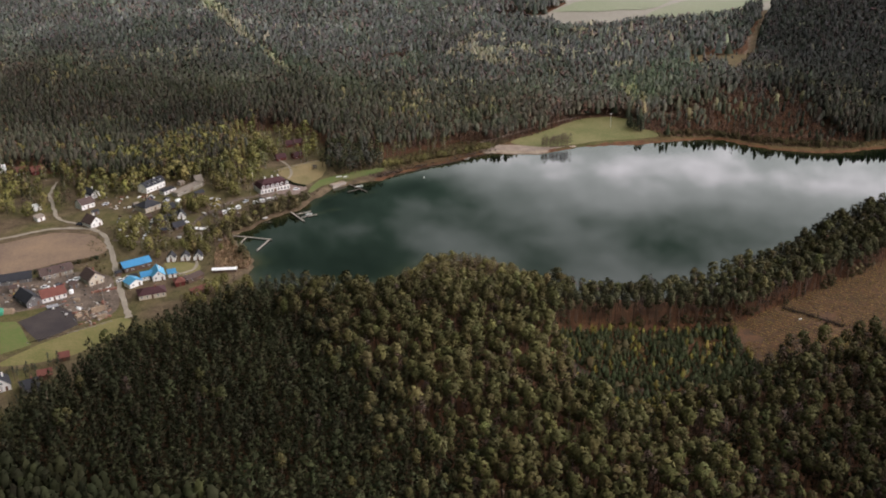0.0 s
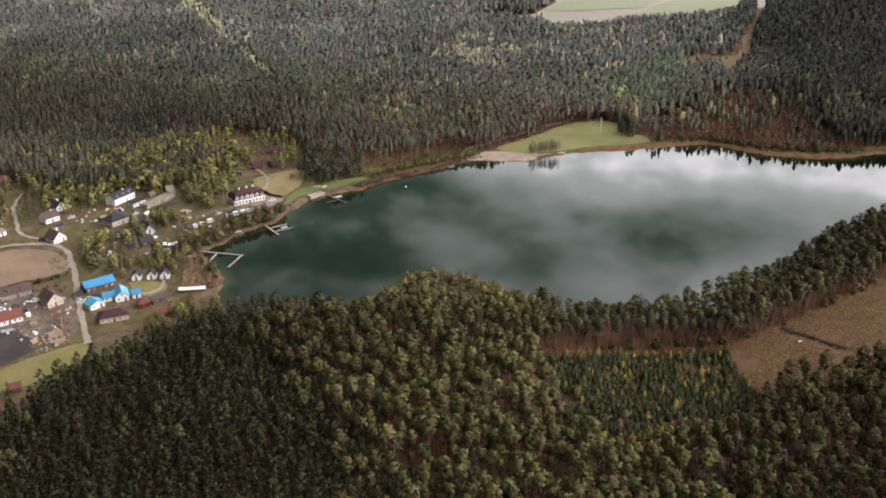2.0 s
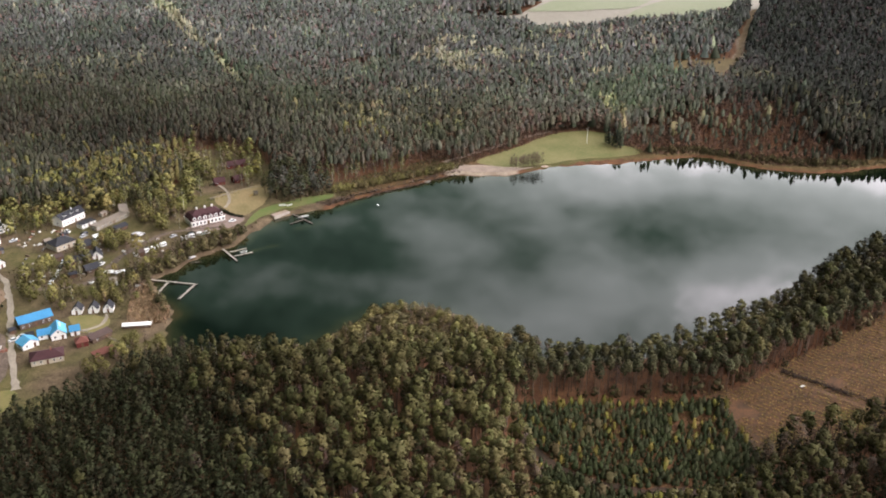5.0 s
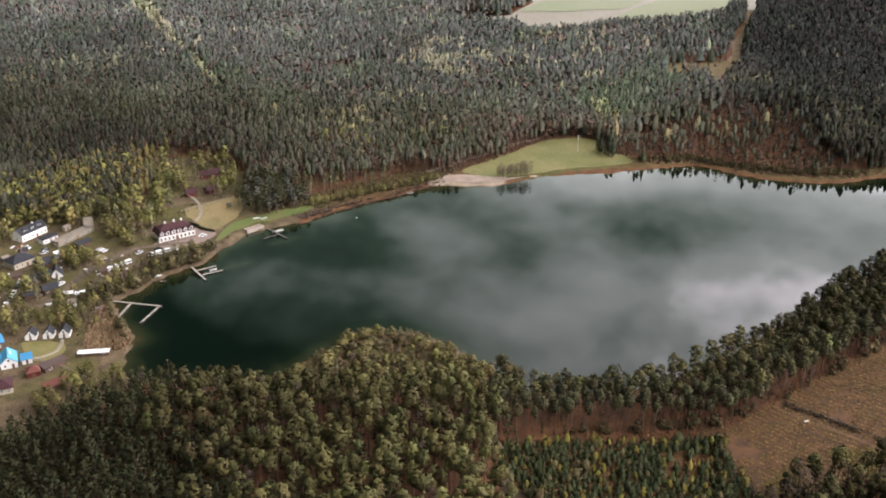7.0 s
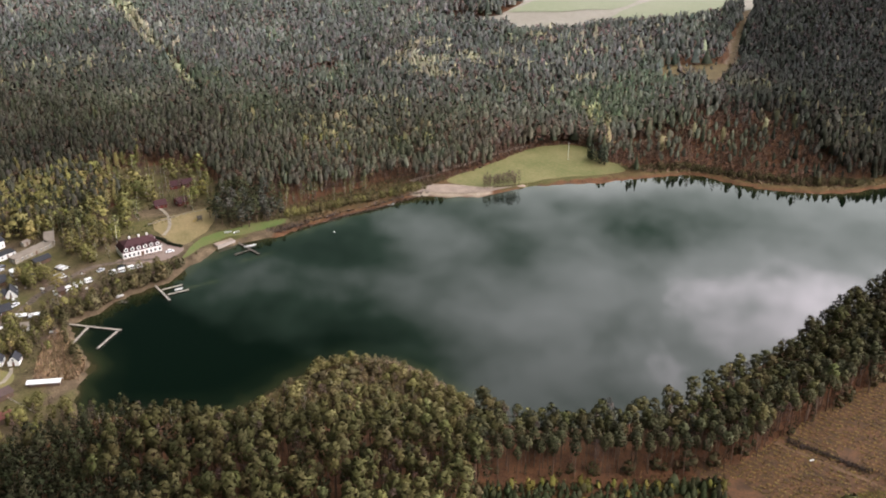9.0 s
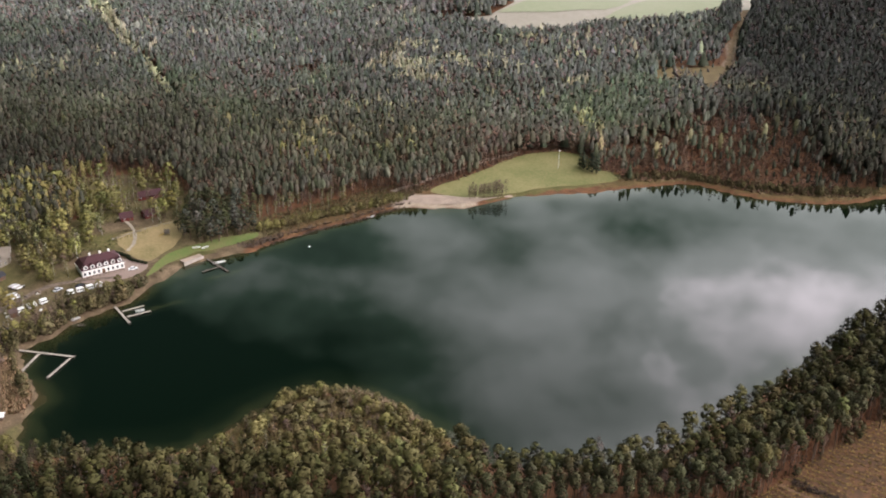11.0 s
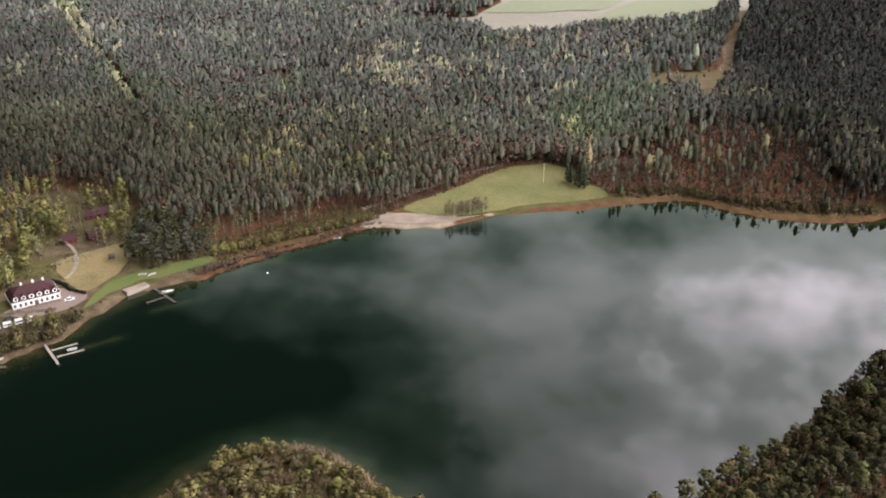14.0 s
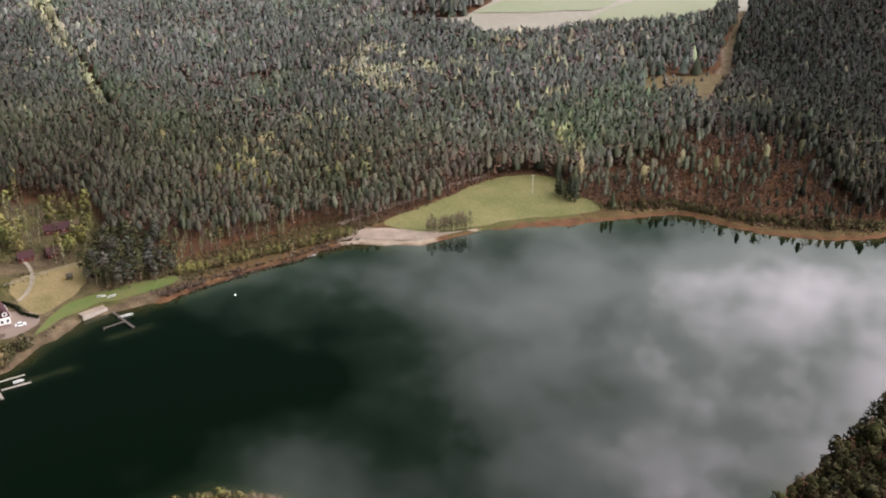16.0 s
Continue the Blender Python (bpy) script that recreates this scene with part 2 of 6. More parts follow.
RED_WOOD = [(-36, 752), (-30, 785), (2, 806), (25, 830), (55, 838), (92, 846), (104, 800), (112, 760), (126, 738), (50, 727), (7, 729)]
RIDE_RIGHT = [(-8, 818), (10, 854), (25, 876), (38, 896)]
# trees in this outline are tinted darker in place of a cloud's shade
SHADED_STAND = [(-700, 900), (-560, 1000), (-515, 994), (-373, 849), (-330, 800), (-290, 740), (-310, 680), (-420, 600), (-560, 640)]
RIDE = [(-690, 1190), (-591, 1076), (-549, 1034), (-479, 952), (-428, 904), (-360, 822)]


def mesh_from(name, verts, faces, materials, index=None, smooth=False):
    """A mesh from arrays: verts n x 3, faces m x k."""
    verts, faces = np.asarray(verts, np.float32), np.asarray(faces, np.int32)
    me = bpy.data.meshes.new(name)
    k = faces.shape[1]
    me.vertices.add(len(verts))
    me.vertices.foreach_set("co", verts.ravel())
    me.loops.add(faces.size)
    me.loops.foreach_set("vertex_index", faces.ravel())
    me.polygons.add(len(faces))
    me.polygons.foreach_set("loop_start", np.arange(0, faces.size, k, dtype=np.int32))
    me.polygons.foreach_set("loop_total", np.full(len(faces), k, np.int32))
    for m in materials:
        me.materials.append(m)
    if index is not None:
        me.polygons.foreach_set("material_index", np.asarray(index, np.int32))
    if smooth:
        me.polygons.foreach_set("use_smooth", np.ones(len(faces), bool))
    me.update(calc_edges=True)
    return me


def grid_faces(nx, ny):
    i, j = np.meshgrid(np.arange(nx - 1), np.arange(ny - 1))
    a = (j * nx + i).ravel()
    return np.stack([a, a + 1, a + nx + 1, a + nx], 1)


def patches(xy, scale, seed):
    """Smooth noise over the plan, about -1 to 1."""
    r = np.random.default_rng(seed)
    out = np.zeros(len(xy))
    for i in range(7):
        a = r.random() * 6.283
        kx, ky = math.cos(a) / scale, math.sin(a) / scale
        out += np.sin(xy[:, 0] * kx * (1 + 0.5 * i / 3) + xy[:, 1] * ky * (1 + 0.5 * i / 3) + r.random() * 6.283)
    return out / 2.6


def resample(line, step, closed):
    line = np.asarray(line, float)
    ends = np.roll(line, -1, 0) if closed else line[1:]
    out = []
    for a, b in zip(line, ends):
        n = max(1, int(np.hypot(*(b - a)) / step))
        out += [a + (b - a) * i / n for i in range(n)]
    if not closed:
        out.append(line[-1])
    return np.array(out)


def wobble(p, amount, seed):
    return p + np.stack([patches(p, 4.0, seed), patches(p, 4.0, seed + 1)], 1) * amount


# ---------- ground and lake ----------
def build_ground():
    xs = np.r_[-6000, -4000, -2500, -1600, -1100, np.arange(-800, -440, 20), np.arange(-440, 260, 4.2), np.arange(260, 500, 20), 700, 1100, 1800, 3000, 6000]
    ys = np.r_[-4000, -2000, -900, -300, 0, np.arange(80, 240, 20), np.arange(240, 800, 4.2), np.arange(800, 1600, 14), 1800, 2400, 3500, 6000]
    gx, gy = np.meshgrid(xs, ys)
    xy = np.stack([gx.ravel(), gy.ravel()], 1)
    gap = bank(xy)
    z = height(xy, gap)
    me = mesh_from("ground", np.c_[xy, z], grid_faces(len(xs), len(ys)), [GROUND], smooth=True)
    grass = np.zeros(len(xy))
    vill = inside(VILLAGE, xy) | inside(PARK, xy)
    mead = inside(MEADOW, xy)
    clear = inside(CLEARING, xy)
    grass[vill] = 0.42 + 0.25 * patches(xy[vill], 9, 30)
    grass[mead] = 0.9
    grass[clear] = 0.42
    grass[inside(PLANT, xy)] = 0.25
    grass[(xy[:, 1] > 590) & (gap < 26) & (xy[:, 0] < -120) & (gap > 0)] = 0.42
    grass[inside(GLADE, xy)] = 0.35
    grass[inside([(-165, 405), (-140, 412), (-100, 428), (-60, 428), (-56, 446), (-110, 480), (-150, 460)], xy) & (gap > 0)] = 0.55
    grass[(xy[:, 0] > -30) & (xy[:, 1] > 700) & (gap > 0) & (gap < 15)] = 0.5
    sand = np.zeros(len(xy))
    sand[(gap < 4) & (gap > -4) & ~((xy[:, 0] < -222) & (xy[:, 1] < 538))] = 0.16
    sand[(xy[:, 0] > -15) & (gap < 6)] *= 0.3
    sand[inside(GLADE, xy)] = 0.25
    sand[(gap < 16) & (gap > -2) & (np.hypot(xy[:, 0] + 122, xy[:, 1] - 676) < 26)] = 0.95
    sand[line_gap(TRACK, xy) < 5] = 0.5
    dark_bank = (xy[:, 0] < -222) & (xy[:, 1] < 545) & (gap < 9)
    grass[dark_bank], sand[dark_bank] = 0.0, 0.0
    at = me.attributes.new("cover", "FLOAT_COLOR", "POINT")
    at.data.foreach_set("color", np.stack([grass, np.maximum(vill, (xy[:, 0] < -203) & (xy[:, 1] > 400) & (xy[:, 1] < 600) & (gap < 16)) * np.where(dark_bank, 0.75, 0.9), sand, np.ones(len(xy))], 1).astype(np.float32).ravel())
    tagged(new("ground", me), "forest floor, village grass and sandy banks round a lake", "ground", kind="structure")


def build_lake():
    xs, ys = np.arange(-266, 256, 3.2), np.arange(398, 766, 3.2)
    gx, gy = np.meshgrid(xs, ys)
    xy = np.stack([gx.ravel(), gy.ravel()], 1)
    gap = bank(xy)
    faces = grid_faces(len(xs), len(ys))
    faces = faces[(gap[faces] < 5).any(1)]
    used = np.unique(faces)
    remap = np.full(len(xy), -1)
    remap[used] = np.arange(len(used))
    me = mesh_from("water", np.c_[xy[used], np.full(len(used), 0.0)], remap[faces], [WATER], smooth=True)
    at = me.attributes.new("depth", "FLOAT", "POINT")
    # shallow weedy spots before the beach
    deep = np.maximum(-gap[used], 0)
    for spot in ([(-220, 517), (-210, 528)], [(-207, 553), (-196, 566)]):
        deep = np.minimum(deep, 3.5 + 2.4 * line_gap(spot, xy[used]))
    at.data.foreach_set("value", deep.astype(np.float32))
    tagged(new("water", me), "calm dark green lake mirroring broken grey clouds", "lake", kind="structure")


build_ground()
build_lake()


# ---------- trees ----------
def tube(path, radii, sides):
    """Vertices and triangles of a tapered tube along a path."""
    path = np.asarray(path, float)
    a = np.arange(sides) / sides * 2 * math.pi
    ring = np.stack([np.cos(a), np.sin(a), 0 * a], 1)
    v = np.concatenate([p + ring * r for p, r in zip(path, radii)])
    f = []
    for s in range(len(path) - 1):
        for i in range(sides):
            j = (i + 1) % sides
            b, t = s * sides, (s + 1) * sides
            f += [(b + i, b + j, t + j), (b + i, t + j, t + i)]
    return v, np.array(f)


def tufts(r, count, low, top, width, size, profile, long=1.0, lift=0.3, hollow=0.45, rise=0.0):
    """Small triangles spread through a crown of unit tree height; profile(s) gives its width from bottom to top."""
    s = r.random(count) ** 0.85
    a = r.random(count) * 2 * math.pi
    rad = width * profile(s) * np.sqrt(hollow + (1 - hollow) * r.random(count))
    c = np.stack([np.cos(a) * rad, np.sin(a) * rad, low + (top - low) * s], 1)
    out = np.stack([np.cos(a), np.sin(a), np.full(count, lift)], 1) + r.normal(0, 0.55, (count, 3))
    out /= np.linalg.norm(out, axis=1)[:, None]
    u = np.cross(out, r.normal(0, 1, (count, 3)))
    u /= np.linalg.norm(u, axis=1)[:, None] + 1e-9
    if rise:
        u = u * (1 - rise) + rise * (np.stack([np.cos(a) * 0.55, np.sin(a) * 0.55, np.full(count, 0.85)], 1) + r.normal(0, 0.25, (count, 3)))
        u /= np.linalg.norm(u, axis=1)[:, None]
    w = np.cross(out, u)
    w *= (1 - 0.35 * rise) / (np.linalg.norm(w, axis=1)[:, None] + 1e-6)
    k = size * (0.65 + 0.7 * r.random(count))[:, None]
    v = np.stack([c + u * k * long, c - u * k * 0.5 * long + w * k * 0.8, c - u * k * 0.5 * long - w * k * 0.8], 1).reshape(-1, 3)
    return v, np.arange(3 * count).reshape(-1, 3)


GOLD = (1 + math.sqrt(5)) / 2
ICO = np.array([(-1, GOLD, 0), (1, GOLD, 0), (-1, -GOLD, 0), (1, -GOLD, 0), (0, -1, GOLD), (0, 1, GOLD),
                (0, -1, -GOLD), (0, 1, -GOLD), (GOLD, 0, -1), (GOLD, 0, 1), (-GOLD, 0, -1), (-GOLD, 0, 1)]) / math.hypot(1, GOLD)
ICO_FACES = np.array([(a, b, c) for a in range(12) for b in range(a + 1, 12) for c in range(b + 1, 12)
                      if max(np.linalg.norm(ICO[a] - ICO[b]), np.linalg.norm(ICO[b] - ICO[c]), np.linalg.norm(ICO[a] - ICO[c])) < 1.1])
ICO_FACES = np.array([(f if np.dot(np.cross(ICO[f[1]] - ICO[f[0]], ICO[f[2]] - ICO[f[0]]), ICO[f[0]]) > 0 else f[::-1]) for f in ICO_FACES])


def lobes(r, count, low, top, width, size, profile):
    """Knobs of foliage set spirally over a crown: vertices, faces, own normals."""
    v, f, n = [], [], []
    for i in range(count):
        s = (i + 0.5 + r.uniform(-0.3, 0.3)) / count
        a = i * 2.4 + r.uniform(-0.5, 0.5)
        rad = width * profile(np.array([s]))[0] * r.uniform(0.35, 0.75) * (0.15 if i == count - 1 else 1)
        k = size * r.uniform(0.75, 1.25) * (0.75 + 0.35 * profile(np.array([s]))[0])
        c = np.array((math.cos(a) * rad, math.sin(a) * rad, low + (top - low) * min(s, 1 - 0.6 * k / (top - low))))
        f.append(ICO_FACES + 12 * i)
        v.append(c + ICO * k * (1 + r.normal(0, 0.3, (12, 1))) * (1, 1, 0.8))
        w = ICO + r.normal(0, 0.3, (12, 3))
        n.append(w / np.linalg.norm(w, axis=1)[:, None])
    return np.concatenate(v), np.concatenate(f), np.concatenate(n)


def spire(r, low, width, rings):
    """A light far-off crown: open rings closing in a tip."""
    sides = 5
    v, f = [], []
    for z, k in rings:
        a = (np.arange(sides) + r.random()) / sides * 2 * math.pi
        rad = width * k * (1 + r.normal(0, 0.16, sides))
        v += [(math.cos(t) * q, math.sin(t) * q, low + (1 - low) * z + r.normal(0, 0.015)) for t, q in zip(a, rad)]
    for b in range(len(rings) - 1):
        for i in range(sides):
            j = (i + 1) % sides
            p, q = b * sides, (b + 1) * sides
            f += [(p + i, p + j, q + j), (p + i, q + j, q + i)]
    v.append((r.normal(0, width * 0.15), r.normal(0, width * 0.15), 1.0))
    last = (len(rings) - 1) * sides
    f += [(last + i, last + (i + 1) % sides, len(v) - 1) for i in range(sides)]
    return np.array(v), np.array(f)


def cone_crown(s):
    return np.clip(1.15 * (1 - s) ** 0.75, 0.08, 1) * np.clip(s * 6 + 0.4, 0, 1)


def round_crown(s):
    return np.sqrt(np.clip(1 - (2 * s - 0.9) ** 2 / 1.25, 0.03, 1))


def egg_crown(s):
    return np.clip(np.sin(np.clip(s * 0.9 + 0.08, 0, 1) * math.pi) ** 0.7, 0.06, 1)


def join(parts):
    v, f, o = [], [], 0
    for pv, pf, *_ in parts:
        v.append(pv), f.append(pf + o)
        o += len(pv)
    return np.concatenate(v), np.concatenate(f)


# kind: crown bottom, half width, profile, lobes, lobe size, tufts, tuft size, tuft length, lift, stem top, stem radius
HABIT = {"spruce": (0.08, 0.16, cone_crown, 7, 0.055, 80, 0.026, 1.6, -0.2, 0.8, 0.014),
         "pine": (0.30, 0.118, egg_crown, 4, 0.046, 84, 0.026, 1.8, 0.5, 0.85, 0.012),
         "tall_pine": (0.66, 0.112, round_crown, 5, 0.042, 92, 0.026, 1.6, 0.6, 0.9, 0.0105),
         "birch": (0.10, 0.135, egg_crown, 6, 0.050, 100, 0.021, 2.1, 0.3, 0.9, 0.010),
         "bare": (0.25, 0.15, egg_crown, 0, 0.0, 120, 0.011, 5.0, 0.9, 0.95, 0.011),
         "broad": (0.12, 0.32, round_crown, 8, 0.10, 130, 0.038, 1.8, 0.4, 0.7, 0.022),
         "bush": (0.0, 0.44, round_crown, 6, 0.17, 110, 0.05, 2.4, 0.4, 0.5, 0.03)}
RISE = {"bush": 0.85, "birch": 0.7, "tall_pine": 0.3, "pine": 0.5, "broad": 0.5}


def tree_shape(kind, seed, detail=1.0, trunk_sides=5):
    """Trunk and crown of a tree of height 1: trunk verts, faces, crown verts, faces, crown normals."""
    r = np.random.default_rng(seed)
    low, wid, prof, knobs, knob, count, size, long, lift, stem, rad = HABIT[kind]
    lean = r.normal(0, 0.012, 2)
    if detail < 0.5:
        low = low if kind in ("spruce", "bush", "birch", "broad", "bare") else 0.5 if detail > 0.2 else 0.45
        steps = [(0.05, 0.7), (0.45, 1.0), (0.80, 0.66)] if detail > 0.2 else [(0.06, 0.90), (0.55, 0.68)]
        if kind == "spruce":
            steps = [(z, 1.15 - z) for z, _ in steps]
        crown = [spire(r, low, wid * (0.55 if kind in ("bush", "birch") else 0.82 if detail > 0.2 else 1.0), steps)]
        if kind == "bare":
            crown = [tufts(r, 42 if detail > 0.2 else 18, low, 1.0, wid, 0.03 if detail > 0.2 else 0.055, prof, 2.2, 0.8, 0.2)]
        elif detail <= 0.2:
            crown.append(tufts(r, 5, low + 0.2, 0.97, wid * 1.1, 0.055, prof, 1.7, lift, 0.8, 0.6))
        else:
            crown.append(tufts(r, 44 if kind in ("bush", "birch") else 28, low, 0.99, wid * 1.05, 0.085 if kind == "bush" else 0.034, prof, 1.8, lift, 0.6, 0.6))
    else:
        more = max(1.0, detail)
        crown = [tufts(r, int(count * more), low, 1.0, wid * 1.05, size / math.sqrt(more), prof, long, lift, 0.1 if kind == "bare" else 0.55, RISE.get(kind, 0.0))]
        if knobs:
            crown.append(lobes(r, int(knobs * more), low, 1.0, wid, knob / more ** 0.33, prof))
    trunk = [tube([(0, 0, -0.03), (lean[0] * 0.5, lean[1] * 0.5, stem * 0.5), (*lean, stem)], [rad, rad * 0.75, rad * 0.25], trunk_sides)]
    if kind in ("birch", "broad", "bare", "tall_pine") and detail > 0.5:
        for _ in range(5):
            a, z = r.random() * 6.28, low + (0.75 - low) * (0.2 + 0.8 * r.random())
            trunk.append(tube([(0, 0, z), (math.cos(a) * wid * 0.75, math.sin(a) * wid * 0.75, z + 0.12)], [rad * 0.45, rad * 0.1], 3))
    tv, tf = join(trunk)
    cv, cf = join(crown)
    n = soft_normals(cv, seed, 0.35 if detail > 0.5 else 1.2)
    if len(crown) > 1 and len(crown[1]) == 3:
        own = np.r_[np.zeros((len(crown[0][0]), 3)), crown[1][2]]
        n = n * 0.55 + own * 0.75
        n /= np.linalg.norm(n, axis=1)[:, None]
    return tv, tf, cv, cf, n


def soft_normals(v, seed=0, up=0.35):
    """Normals of a crown that face outward and a little up, as leaves share the light."""
    low, top = v.min(0), v.max(0)
    d = (v - (low + top) / 2) / np.maximum((top - low) / 2, 1e-6)
    d += np.random.default_rng(seed).normal(0, 0.22, v.shape) + (0, 0, up)
    return d / np.linalg.norm(d, axis=1)[:, None]


def trunk_normals(v):
    d = v * (1, 1, 0) + (1e-4, 0, 0)
    return d / np.linalg.norm(d, axis=1)[:, None]


# pine holds extra blue for haze over the far woods
TINTS = {"spruce": (0.062, 0.070, 0.049), "pine": (0.083, 0.083, 0.068), "tall_pine": (0.094, 0.083, 0.033), "birch": (0.170, 0.155, 0.068),
         "bare": (0.122, 0.080, 0.068), "broad": (0.172, 0.150, 0.053), "bush": (0.125, 0.098, 0.050), "young": (0.053, 0.059, 0.028),
         "red": (0.100, 0.062, 0.048), "dark_pine": (0.057, 0.058, 0.027), "sapling": (0.180, 0.150, 0.040), "pale_birch": (0.205, 0.186, 0.115)}
SHAPE_OF = {"sapling": "birch", "pale_birch": "birch", "dark_pine": "pine", "young": "spruce", "red": "bare"}


def forest(name, xy, kinds, heights, detail, label, seed, trunks=True, widths=1.0, z=None, variants=5, shade=None):
    """One joined stand of trees: xy places, kinds an array of names, heights metres."""
    r = np.random.default_rng(seed)
    z = height(xy) if z is None else z
    V, F, I, C, N = [], [], [], [], []
    o = 0
    for kind in sorted(set(kinds)):
        sel = np.where(kinds == kind)[0]
        pick = r.integers(0, variants, len(sel))
        for v in range(variants):
            at = sel[pick == v]
            if not len(at):
                continue
            tv, tf, cv, cf, cn = tree_shape(SHAPE_OF.get(kind, kind), 100 * v + len(kind), detail, trunk_sides=5 if detail > 0.5 else 3)
            if not trunks:
                tv, tf = tv[:0], tf[:0].reshape(0, 3)
            base = np.r_[tv, cv]
            face = np.r_[tf, cf + len(tv)]
            nb = np.r_[trunk_normals(tv), cn]
            n = len(at)
            a = r.random(n) * 6.283
            h = heights[at]
            w = h * (widths if np.isscalar(widths) else widths[at]) * r.uniform(0.8, 1.25, n)
            ca, sa = np.cos(a)[:, None], np.sin(a)[:, None]
            x = xy[at, 0][:, None] + (base[:, 0] * ca - base[:, 1] * sa) * w[:, None]
            y = xy[at, 1][:, None] + (base[:, 0] * sa + base[:, 1] * ca) * w[:, None]
            zz = z[at][:, None] + base[:, 2] * h[:, None]
            N.append(np.stack([nb[:, 0] * ca - nb[:, 1] * sa, nb[:, 0] * sa + nb[:, 1] * ca, np.broadcast_to(nb[:, 2], (n, len(nb)))], 2).reshape(-1, 3))
            V.append(np.stack([x, y, zz], 2).reshape(-1, 3))
            F.append((face[None] + (np.arange(n) * len(base))[:, None, None] + o).reshape(-1, 3))
            I.append(np.tile(np.r_[np.full(len(tf), 1 if kind not in ("birch", "pale_birch", "sapling") else 2), np.zeros(len(cf), int)], n))
            t = np.array(TINTS[kind]) * np.exp(r.normal(0, 0.19, (n, 1))) * (1 + r.normal(0, 0.045, (n, 3)))
            if shade is not None:
                t = t * (shade[at] if shade.ndim > 1 else shade[at][:, None])
            C.append(np.repeat(np.c_[t, np.ones(n)], len(base), 0))
            o += n * len(base)
    me = mesh_from(name, np.concatenate(V), np.concatenate(F), [FOLIAGE, BARK, BARK_PALE], np.concatenate(I), smooth=True)
    me.normals_split_custom_set_from_vertices(np.concatenate(N).astype(np.float32))
    at = me.attributes.new("tint", "FLOAT_COLOR", "POINT")
    at.data.foreach_set("color", np.concatenate(C).astype(np.float32).ravel())
    print(name, len(me.polygons))
    return tagged(new(name, me), label, "forest", kind="stuff")


def scatter(x0, x1, y0, y1, step, seed, jitter=0.42):
    r = np.random.default_rng(seed)
    gx, gy = np.meshgrid(np.arange(x0, x1, step), np.arange(y0, y1, step))
    p = np.stack([gx.ravel(), gy.ravel()], 1)
    p[:, 0] += (np.arange(gx.shape[0]) % 2).repeat(gx.shape[1]) * step * 0.5
    return p + r.uniform(-jitter, jitter, p.shape) * step


def choose(r, n, **weights):
    names = np.array(list(weights))
    p = np.stack([np.broadcast_to(np.asarray(w, float), n) for w in weights.values()], 1)
    p = np.cumsum(p / p.sum(1, keepdims=True), 1)
    return names[(r.random(n)[:, None] > p).sum(1).clip(0, len(names) - 1)]


